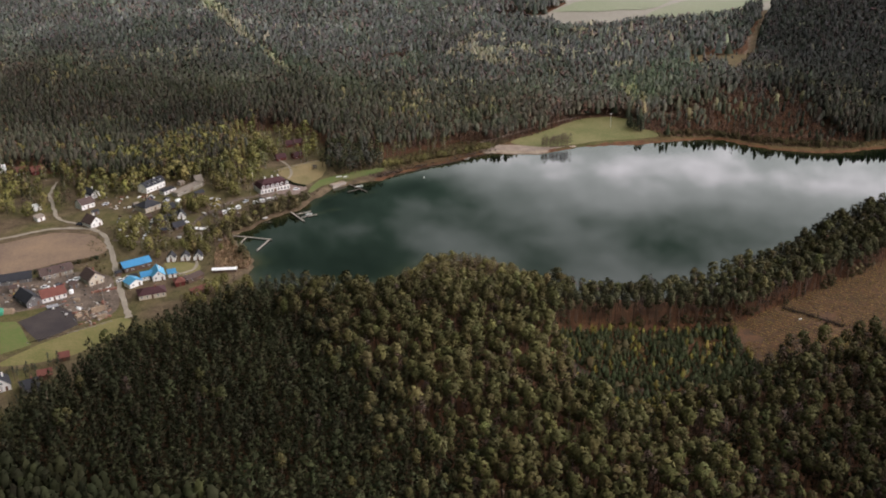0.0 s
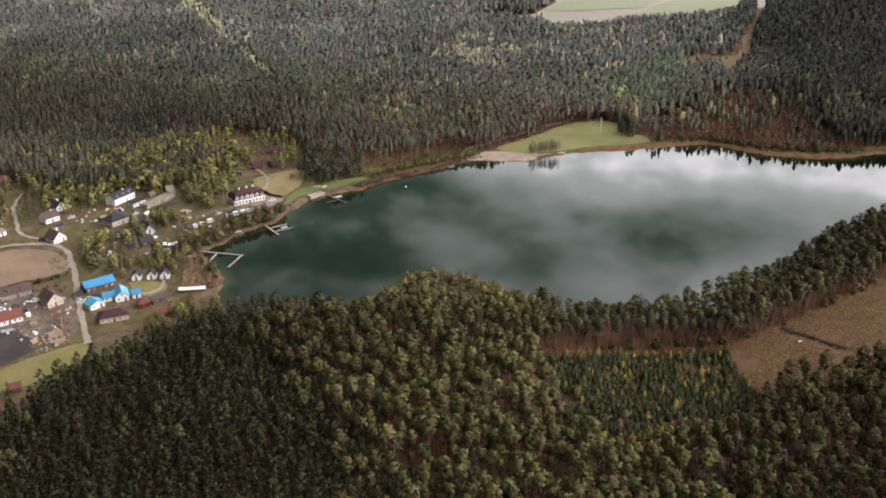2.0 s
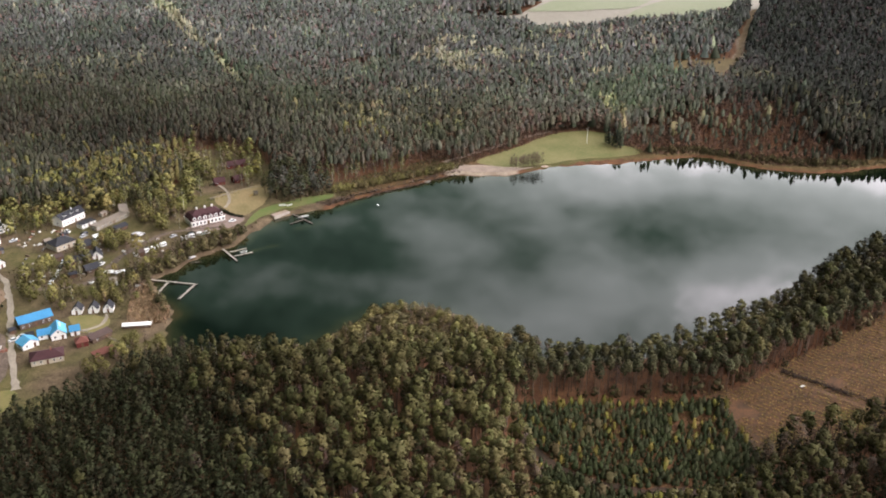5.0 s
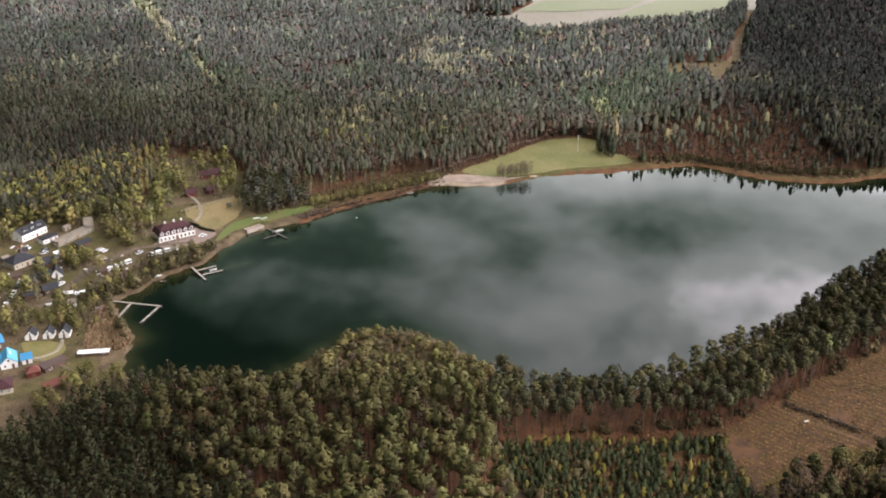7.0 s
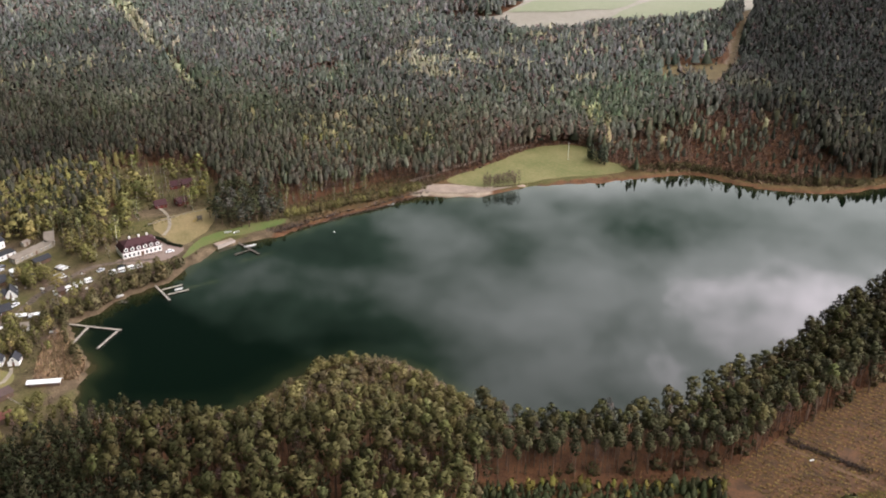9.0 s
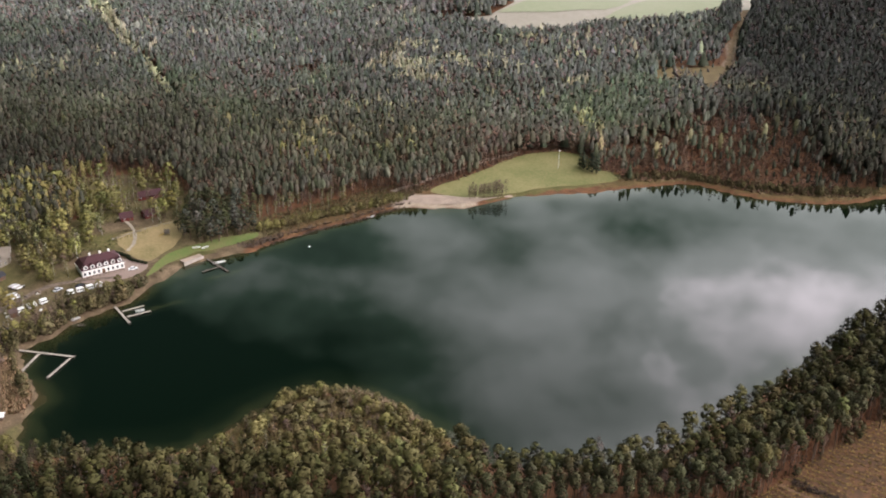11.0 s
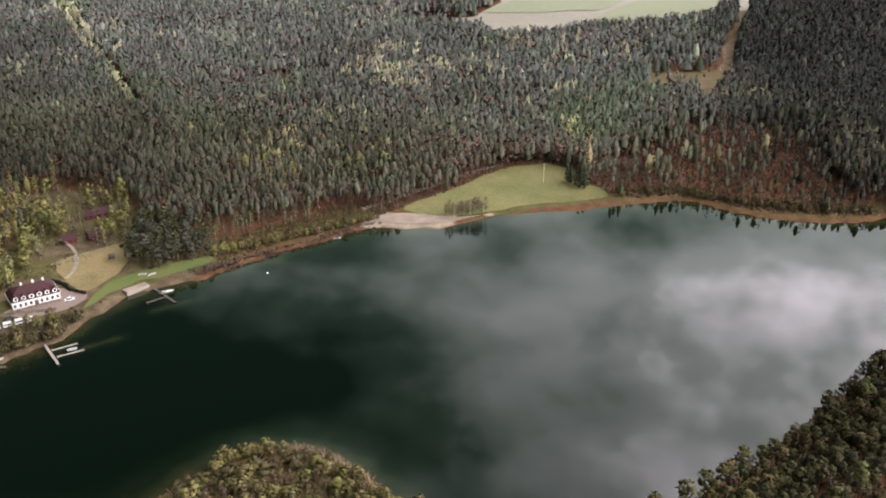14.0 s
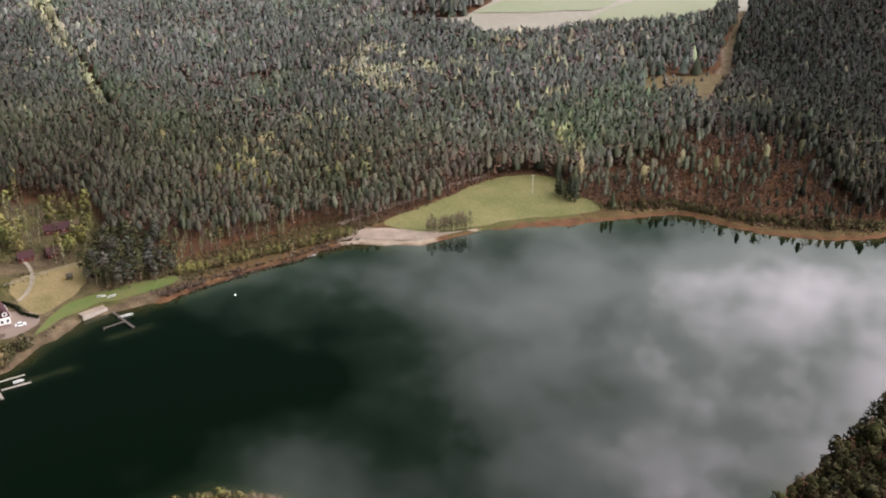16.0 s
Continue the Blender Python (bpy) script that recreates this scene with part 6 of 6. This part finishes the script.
ROADS = [([(-440, 385), (-405, 412), (-384, 430), (-364, 453), (-341, 459), (-326, 451), (-304, 424), (-281, 393), (-256, 362)], 4.5),
         ([(-338, 460), (-369, 466), (-401, 502), (-412, 526)], 3.5),
         ([(-318, 446), (-300, 447), (-284, 456), (-283, 473), (-285, 495), (-278, 525), (-268, 534)], 4.0)]
grove([(-322, 452), (-300, 432), (-282, 436), (-262, 440), (-256, 460), (-262, 500), (-300, 512), (-318, 480)], 5.2, 201, dict(broad=1.0, birch=0.5, bare=0.5), 4, 11, "broadleaf_tree", "rounded tree with yellow-green spring leaves", "trees of the holiday village", 1.25, keep=0.72)
copse("lane_wood", [(-440, 455), (-400, 462), (-378, 470), (-372, 500), (-345, 505), (-335, 550), (-400, 560), (-500, 520)], 5.4, 202, dict(broad=0.8, birch=0.4, dark_pine=1.2, bare=0.4), 8, 13, "leafy yellow-green trees above the upper lane", keep=0.8)
grove([(-262, 476), (-252, 484), (-246, 504), (-238, 520), (-248, 530), (-262, 508)], 4.5, 203, dict(bare=1.0, broad=0.6), 5, 8, "lakeside_tree", "thin brownish tree just coming into leaf", "trees along the shore")
copse("hotel_wood", [(-345, 545), (-300, 555), (-275, 552), (-280, 590), (-292, 605), (-300, 640), (-350, 640)], 5.0, 204, dict(birch=1.0, broad=0.5, pine=0.15), 9, 15, "tall yellow-green birches and broadleaf trees behind the hotel", keep=0.5, widths=1.25)
copse("park_trees", PARK, 6.4, 205, dict(birch=1.0, broad=0.5, bare=0.7), 6, 12, "sparse spring trees round the red cabins")
grove([(-246, 594), (-252, 622), (-243, 642), (-218, 636), (-206, 610), (-217, 594), (-230, 588)], 4.4, 206, dict(dark_pine=1.0, pine=0.6), 8, 15, "conifer", "dark dense conifer in a lakeside clump", "conifer clump by the lawn", 0.8, 1.75)
grove([(-224, 414), (-206, 402), (-221, 366), (-240, 378), (-236, 402)], 5.0, 207, dict(broad=1.0, bare=0.8), 5, 9, "broadleaf_tree", "yellow-green tree at the village edge", "trees near the boathouse")
grove([(-256, 436), (-246, 448), (-252, 460), (-264, 456), (-266, 440)], 4.0, 208, dict(bare=1.0, broad=0.3), 5, 8, "lakeside_tree", "brown leafless tree beside the cabins", "trees along the shore")
grove([(-228, 634), (-212, 622), (-196, 632), (-180, 652), (-160, 680), (-190, 680)], 5.0, 209, dict(birch=1.0, bare=0.8), 6.5, 10, "birch_tree", "birch at the edge of the dark forest", "birches by the far bank", keep=0.8, wide=1.3)
grove([(-282, 296), (-262, 316), (-252, 300), (-256, 280), (-282, 275)], 5.0, 210, dict(spruce=1.0, bare=0.6), 4, 8, "garden_conifer", "dark garden conifer near the houses", "garden trees", 0.9)
grove([(-335, 560), (-304, 573), (-286, 560), (-270, 536), (-272, 526), (-298, 536), (-327, 542)], 5.0, 215, dict(birch=1.0, broad=0.6, bare=0.3), 7, 12, "broadleaf_tree", "slender yellow-green tree beside the hotel", "trees beside the hotel", keep=0.75)
grove([(-306, 505), (-302, 516), (-287, 506), (-292, 493)], 4.5, 216, dict(broad=1.0), 7, 9, "broadleaf_tree", "broad yellow-green tree near the cabins", "trees of the holiday village", 0.8)
grove([(-300, 404), (-286, 424), (-270, 440), (-252, 434), (-276, 424), (-292, 400)], 5.0, 211, dict(broad=0.8, spruce=0.6), 4, 7, "garden_tree", "small dark garden tree", "garden trees", keep=0.6)
grove([(-330, 402), (-303, 420), (-296, 404), (-316, 402)], 4.0, 212, dict(bush=1.0, bare=0.6), 1.6, 2.8, "garden_bush", "low brown garden bush behind the farm", "farm bushes", 0.7)


def bush_row(line, width, step, low, top, seed, name, label, group, mix, wide=1.1):
    r = np.random.default_rng(seed)
    p = np.concatenate([wobble(resample(line, step, False), 0.5, seed) + r.uniform(-1, 1, 2) * width * k for k in (0.0, 0.5, 1.0)])
    p += r.uniform(-0.5, 0.5, p.shape) * step
    p = p[bank(p) > 0.6]
    kinds = choose(r, len(p), **mix)
    zs = height(p)
    for (x, y), kind, z in zip(p, kinds, zs):
        single_tree(name, kind, x, y, r.uniform(low, top), wide, int(r.integers(0, 1000)), label, group, z=z)


TINTS["willow"] = (0.178, 0.152, 0.062)
SHAPE_OF["willow"] = "broad"
TINTS["shore_leaf"] = (0.098, 0.084, 0.038)
SHAPE_OF["shore_leaf"] = "broad"
TINTS["hedge"] = (0.030, 0.036, 0.018)
SHAPE_OF["hedge"] = "bush"
TINTS["tan_alder"] = (0.230, 0.165, 0.098)
SHAPE_OF["tan_alder"] = "birch"
bush_row([(-203, 612), (-187, 627), (-170, 643), (-152, 660), (-142, 672)], 3.0, 2.0, 3.4, 5.6, 301, "willow_bush", "yellow-green willow bush on the bank", "willows along the far bank", dict(willow=1.0, bush=0.2), 1.0)
bush_row([(-142, 447), (-134, 456), (-124, 464), (-112, 468), (-99, 467), (-88, 462), (-76, 453), (-66, 447)], 2.5, 2.3, 3.6, 6.4, 302, "willow_bush", "rounded yellow-green willow bush on the point", "willows on the point", dict(willow=1.0, tan_alder=0.7, birch=0.5), 1.25)
bush_row([(-103, 684), (-92, 689), (-80, 694), (-70, 698), (-49, 707)], 0.6, 1.8, 6.0, 11.0, 303, "slim_alder", "slim leafless alder at the water's edge", "alders on the far bank", dict(bare=1.0))
bush_row([(-10, 738), (20, 748), (45, 740), (75, 735), (100, 735), (130, 744)], 5.0, 2.6, 1.8, 4.6, 304, "bank_bush", "brownish bush on the far bank", "bushes on the far bank", dict(shore_leaf=1.0, bush=0.7, bare=0.6))
bush_row([(-14, 743), (20, 753), (46, 746), (76, 741), (102, 741), (132, 750)], 2.0, 2.4, 1.6, 3.8, 313, "bank_bush", "brownish bush on the far bank", "bushes on the far bank", dict(shore_leaf=1.0, bush=0.5, bare=0.8))
bush_row([(-43, 752), (-38, 746), (-32, 744)], 1.0, 3.0, 9.0, 14.0, 305, "spruce_tree", "dark tall spruce beside the meadow", "spruces beside the meadow", dict(spruce=1.0), 1.1)
bush_row([(-268, 564), (-266, 567), (-261, 566.5), (-257, 564), (-253, 561), (-249, 560), (-244, 559)], 0.3, 0.9, 1.3, 1.7, 306, "hedge_bush", "low dark clipped hedge bush by the terrace", "hedge by the terrace", dict(hedge=1.0), 0.9)
bush_row([(-280, 303), (-274, 305), (-270, 308)], 0.3, 2.6, 2.5, 3.5, 307, "cypress", "small dark columnar cypress", "cypresses in the garden", dict(spruce=1.0), 1.2)


bush_row([(-150, 424), (-142, 440), (-135, 452), (-127, 462), (-119, 467)], 1.2, 1.6, 2.4, 3.6, 311, "pale_shrub", "pale tan leafless shrub along the point's edge", "pale shrubs on the point", dict(tan_alder=1.0, willow=0.25), 2.2)
grove([(-156, 414), (-146, 430), (-137, 442), (-118, 452), (-104, 436), (-132, 420), (-144, 412)], 4.4, 214, dict(willow=1.0, birch=0.8, tan_alder=0.4, bare=0.4), 4.0, 8.5, "young_tree", "yellow-green young tree at the base of the point", "young trees on the point", keep=0.8, wide=1.3)
grove([(-140, 440), (-128, 456), (-112, 464), (-90, 462), (-72, 448), (-62, 434), (-84, 434), (-104, 434)], 3.6, 213, dict(bush=0.4, tan_alder=0.5, bare=0.8, willow=1.0, birch=0.5), 2.8, 6.0, "point_bush", "brownish bush in the middle of the point", "bushes on the point", keep=0.95, wide=1.6)
bush_row([(-228, 443), (-246, 460.5), (-255.5, 472), (-251, 486), (-245, 505), (-236, 520), (-232, 534)], 2.2, 2.4, 4.0, 7.5, 308, "shore_shrub", "dark brownish shrub hanging over the water", "shrubs along the village shore", dict(bush=0.9, bare=0.7, shore_leaf=0.7), 1.0)
def bank_shrubs():
    r = np.random.default_rng(91)
    p = scatter(-264, -226, 462, 540, 2.1, 92)
    d = bank(p)
    p = p[(d > 0.3) & (d < 6) & (p[:, 0] < -228) & ~((p[:, 1] < 474) & (p[:, 0] > -257))]
    kinds = choose(r, len(p), shore_leaf=1.0, bush=0.8, bare=0.8)
    forest("bank_shrubs", p, kinds, r.uniform(2.5, 5.5, len(p)), 0.9, "dark brownish shrubs crowding the village bank", 93, shade=np.full(len(p), 0.75))


bank_shrubs()
grove([(-268, 436), (-258, 444), (-257, 470), (-258, 478), (-252, 484), (-246, 504), (-238, 520), (-233, 536), (-243, 536), (-252, 520), (-260, 500), (-268, 478), (-272, 452)], 3.9, 217, dict(bare=1.0, shore_leaf=1.0, broad=0.35, birch=0.2), 4.5, 8.5, "lakeside_tree", "olive-brown tree crowding the dark village shore", "trees along the shore", keep=0.85, wide=1.0)
copse("villa_wood", [(-345, 545), (-318, 552), (-300, 560), (-290, 552), (-296, 570), (-330, 600), (-380, 600), (-400, 560)], 4.6, 218, dict(broad=0.6, birch=0.3, dark_pine=1.6, bare=0.5), 8, 14, "mixed wood of broadleaf trees and pines behind the villa", keep=0.85)
bush_row([(-309, 425), (-316, 417), (-324, 407), (-334, 395)], 1.5, 2.2, 1.4, 2.6, 312, "garden_bush", "low brown garden bush behind the farm", "farm bushes", dict(bush=0.6, hedge=0.6, bare=0.6))
# ---------- tall pines at the edge of the clearing, one by one ----------
TINTS["edge_pine"] = (0.072, 0.067, 0.034)
SHAPE_OF["edge_pine"] = "tall_pine"


def edge_pines():
    r = np.random.default_rng(15)
    line = [(-56, 408), (-42, 413), (-10, 421), (30, 434), (48, 456), (85, 497), (124, 540)]
    count = 0
    for k, inset in enumerate((-5.5, -1.5, 2.5, 6.5, 10.0)):
        p = resample(line, 4.7, False)
        p = p + r.uniform(-2.0, 2.0, p.shape)
        d = np.gradient(p, axis=0)
        d /= np.linalg.norm(d, axis=1)[:, None]
        p = p + np.stack([-d[:, 1], d[:, 0]], 1) * inset
        p = p[(bank(p) > 2.5)]
        zs = height(p)
        for (x, y), z in zip(p, zs):
            kind = "edge_pine" if r.random() < 0.94 else "bare"
            single_tree("pine_tree", kind, x, y, r.uniform(13.5, 17.5), r.uniform(0.9, 1.2), int(r.integers(0, 1000)), "tall pine with a bare reddish trunk at the clearing", "pines at the clearing's edge", detail=1.6, z=z)
            count += 1
    print("edge pines", count)


edge_pines()


# ---------- low growth ----------
def blades(name, xy, high, wide, tint, label, seed, spread=0.25, per=3, category="plants", lean=1.1):
    """Upright thin blades in clumps, joined."""
    r = np.random.default_rng(seed)
    base = np.repeat(xy, per, 0) + r.normal(0, spread, (len(xy) * per, 2))
    n = len(base)
    z = height(base)
    a = r.random(n) * 6.283
    h = high * r.uniform(0.6, 1.2, n)
    ux, uy = np.cos(a) * wide, np.sin(a) * wide
    lx, ly = -np.sin(a) * h * lean, np.cos(a) * h * lean
    v = np.stack([np.c_[base[:, 0] - ux, base[:, 1] - uy, z - 0.1], np.c_[base[:, 0] + ux, base[:, 1] + uy, z - 0.1], np.c_[base[:, 0] + lx, base[:, 1] + ly, z + h]], 1).reshape(-1, 3)
    f = np.arange(3 * n).reshape(-1, 3)
    face = np.cross(v[f[:, 1]] - v[f[:, 0]], v[f[:, 2]] - v[f[:, 0]])
    f = np.where(face[:, 2:] < 0, f[:, ::-1], f)
    me = mesh_from(name, v, f, [FOLIAGE], smooth=True)
    up = np.repeat(np.c_[r.normal(0, 0.4, (n, 2)), np.ones(n)], 3, 0)
    me.normals_split_custom_set_from_vertices((up / np.linalg.norm(up, axis=1)[:, None]).astype(np.float32))
    t = np.array(tint) * np.exp(r.normal(0, 0.25, (n, 1))) * (1 + r.normal(0, 0.06, (n, 3)))
    at = me.attributes.new("tint", "FLOAT_COLOR", "POINT")
    at.data.foreach_set("color", np.repeat(np.c_[t, np.ones(n)], 3, 0).astype(np.float32).ravel())
    return tagged(new(name, me), label, category, kind="stuff")


def low_growth():
    r = np.random.default_rng(16)
    p = scatter(-258, -222, 424, 466, 0.65, 1)
    p = p[inside([(-249, 440), (-254, 452), (-256, 464), (-248, 460), (-238, 452), (-227, 440), (-224, 430), (-232, 426), (-242, 426)], p) & (bank(p) > -2.5)]
    blades("reed_bed", p, 1.8, 0.24, (0.34, 0.220, 0.135), "dry reddish-tan reed bed beside the jetty", 61, lean=0.5)
    q = resample([(-205, 590), (-196, 600), (-178, 619), (-163, 635), (-150, 652), (-138, 665)], 0.8, False)
    q = np.concatenate([q + r.normal(0, 2.4, q.shape) for _ in range(7)])
    blades("bank_reeds", q, 1.0, 0.4, (0.105, 0.072, 0.058), "dark brown dead reeds along the far bank", 62)
    q = resample([(-112, 471), (-100, 472), (-92, 468), (-84, 463), (-74, 456)], 0.6, False)
    q = np.concatenate([q + r.normal(0, 1.2, q.shape) for _ in range(4)])
    blades("point_reeds", q, 1.6, 0.2, (0.30, 0.20, 0.14), "tan dead reeds at the tip of the point", 63)
    q = np.concatenate([resample([(-20, 736), (10, 744), (38, 744), (54, 735), (107, 732), (150, 754)], 0.9, False) + r.normal(0, 1.8, 2) for _ in range(4)])
    q += r.normal(0, 1.3, q.shape)
    q = q[bank(q) > 0]
    blades("shore_grass", q, 0.9, 0.3, (0.18, 0.135, 0.078), "dry yellowish grass along the far bank", 64)
    # rows of grass and seedlings on the clearing
    a = math.atan2(-28, 52)
    d, n = np.array((math.cos(a), math.sin(a))), np.array((-math.sin(a), math.cos(a)))
    u, v = np.meshgrid(np.arange(-150, 170, 0.6), np.arange(-110, 130, 2.7))
    p = np.array((80, 480)) + u.ravel()[:, None] * d + v.ravel()[:, None] * n
    p = p + r.normal(0, 0.28, p.shape) + n * (patches(p, 14, 26) * 0.9)[:, None]
    p = p[inside(CLEARING, p)]
    p = p[(r.random(len(p)) < 0.75) & (patches(p, 9, 3) > -1.2)]
    blades("clearing_grass", p, 0.5, 0.42, (0.215, 0.145, 0.052), "rows of tan grass tufts on the clearing", 65, 0.26, 6)
    blades("clearing_brash", p + n * 1.3 + r.normal(0, 0.25, p.shape), 0.4, 0.3, (0.048, 0.028, 0.018), "dark twigs and stumps between the grass rows", 75, 0.45, 4)
    q = scatter(40, 150, 384, 450, 1.0, 19)
    q = q[inside([(44, 386), (60, 396), (91, 414), (140, 442), (118, 440), (84, 430), (62, 418), (46, 400)], q) & (patches(q, 6, 23) > -0.3)]
    blades("clearing_moss", q, 0.45, 0.45, (0.150, 0.125, 0.036), "yellow-green grass on the side of the clearing", 73, 0.5, 6)
    q = scatter(-62, 52, 312, 436, 1.25, 20)
    q = q[(inside(PLANT, q) | (line_gap(PLANT, q, True) < 5)) & ~inside(CLEARING, q) & (line_gap(LANE, q) > 2.4) & (patches(q, 9, 24) > -0.6)]
    blades("plantation_grass", q, 0.6, 0.4, (0.130, 0.080, 0.034), "ochre grass between the young trees", 74, 0.5, 3)
    q = resample([(46, 458), (54, 455), (59, 451), (68, 448), (76, 443), (84, 439), (98, 430)], 0.5, False)
    q = np.concatenate([q + r.normal(0, 0.9, q.shape) for _ in range(5)])
    q = q[(patches(q, 3.5, 25) > -0.6)]
    blades("brushwood", q, 0.9, 0.34, (0.045, 0.030, 0.024), "dark line of brushwood across the clearing", 66)
    q = scatter(30, 46, 386, 408, 0.9, 9)
    q = q[inside([(36, 406), (46, 390), (42, 384), (33, 400)], q)]
    blades("brush_heap", q, 1.0, 0.4, (0.10, 0.07, 0.055), "heaps of dark brushwood beside the plantation", 67)
    # undergrowth of shrubs below the tall pines and in the red wood
    q = scatter(-60, 130, 404, 560, 1.7, 10)
    q = q[(bank(q) > 1) & ~inside(CLEARING, q) & ~inside(PLANT, q) & (q[:, 1] < 424 + np.maximum(q[:, 0], -20) * 1.1)]
    # rusty bracken colour, lowered by a quarter for the pines' shade
    blades("pine_undergrowth", q, 0.8, 0.34, (0.115, 0.050, 0.026), "rusty brown bracken below the pines", 68, 0.5)
    q = scatter(-40, 190, 728, 838, 2.2, 11)
    q = q[inside(RED_WOOD, q) & (bank(q) > 4)]
    blades("red_undergrowth", q, 1.3, 0.7, (0.125, 0.068, 0.048), "rusty brown scrub on the far bank", 69, 0.7)
    q = scatter(-190, -40, 680, 800, 2.2, 12)
    q = q[~inside(MEADOW, q) & (bank(q) > 14) & (line_gap([(-150, 684), (-132, 712), (-117, 733), (-106, 752), (-88, 772), (-55, 785)], q) < 16)]
    t = scatter(-232, -130, 590, 700, 1.6, 27)
    d = bank(t)
    t = t[(d > 7) & (d < 30) & ~inside(MEADOW, t) & ~inside([(-240, 545), (-224, 596), (-203, 610), (-196, 604), (-225, 565), (-232, 545)], t) & (line_gap([(-150, 684), (-132, 712)], t) > 4)]
    blades("bank_scrub", t, 1.0, 0.5, (0.105, 0.082, 0.040), "olive-brown grass and scrub behind the willows", 76, 0.7, 4)
    blades("edge_scrub", q, 1.0, 0.6, (0.125, 0.078, 0.055), "brown scrub at the far forest edge", 70, 0.7)
    q = scatter(-330, -200, 430, 640, 2.6, 13)
    q = q[inside(VILLAGE, q) & (bank(q) > 2)]
    for line, w in ROADS:
        q = q[line_gap(line, q) > w]
    q = q[(patches(q, 8, 5) > 0.1) & ~inside([(-280, 560), (-243, 540), (-200, 604), (-254, 616)], q)]
    blades("village_grass", q, 0.8, 0.6, (0.095, 0.080, 0.036), "rough dry grass and low shrubs in the village", 71, 0.8)
    q = scatter(-158, -62, 415, 470, 1.0, 14)
    q = q[inside([(-146, 428), (-136, 452), (-112, 466), (-92, 462), (-74, 450), (-62, 432), (-100, 430), (-140, 412), (-156, 414)], q) & (bank(q) > 0.5)]
    blades("point_grass", q, 0.9, 0.5, (0.170, 0.125, 0.060), "tan dry grass on the point", 72, 0.6)


low_growth()


def felled_log():
    root = place("felled_log", 64, 442, 30, "pale felled birch log on the clearing", "log")
    v, f = tube([(-1.6, 0, 0.4), (0, 0.05, 0.42), (1.6, 0, 0.4)], [0.42, 0.4, 0.36], 8)
    bm = bmesh.new()
    vs = [bm.verts.new((x, y + 0.0, z)) for x, y, z in np.c_[v[:, 0] * 0 + np.repeat([-0.9, 0, 0.9], 8), v[:, 1] * 0.8, 0.3 + 0.8 * (v[:, 0] - np.repeat([-1.6, 0, 1.6], 8))]]
    for t in f:
        bm.faces.new([vs[i] for i in t])
    bm.faces.new(vs[:8]), bm.faces.new(vs[-8:])
    bmesh.ops.recalc_face_normals(bm, faces=bm.faces)
    part("stem", bm, WHITE, root)


felled_log()
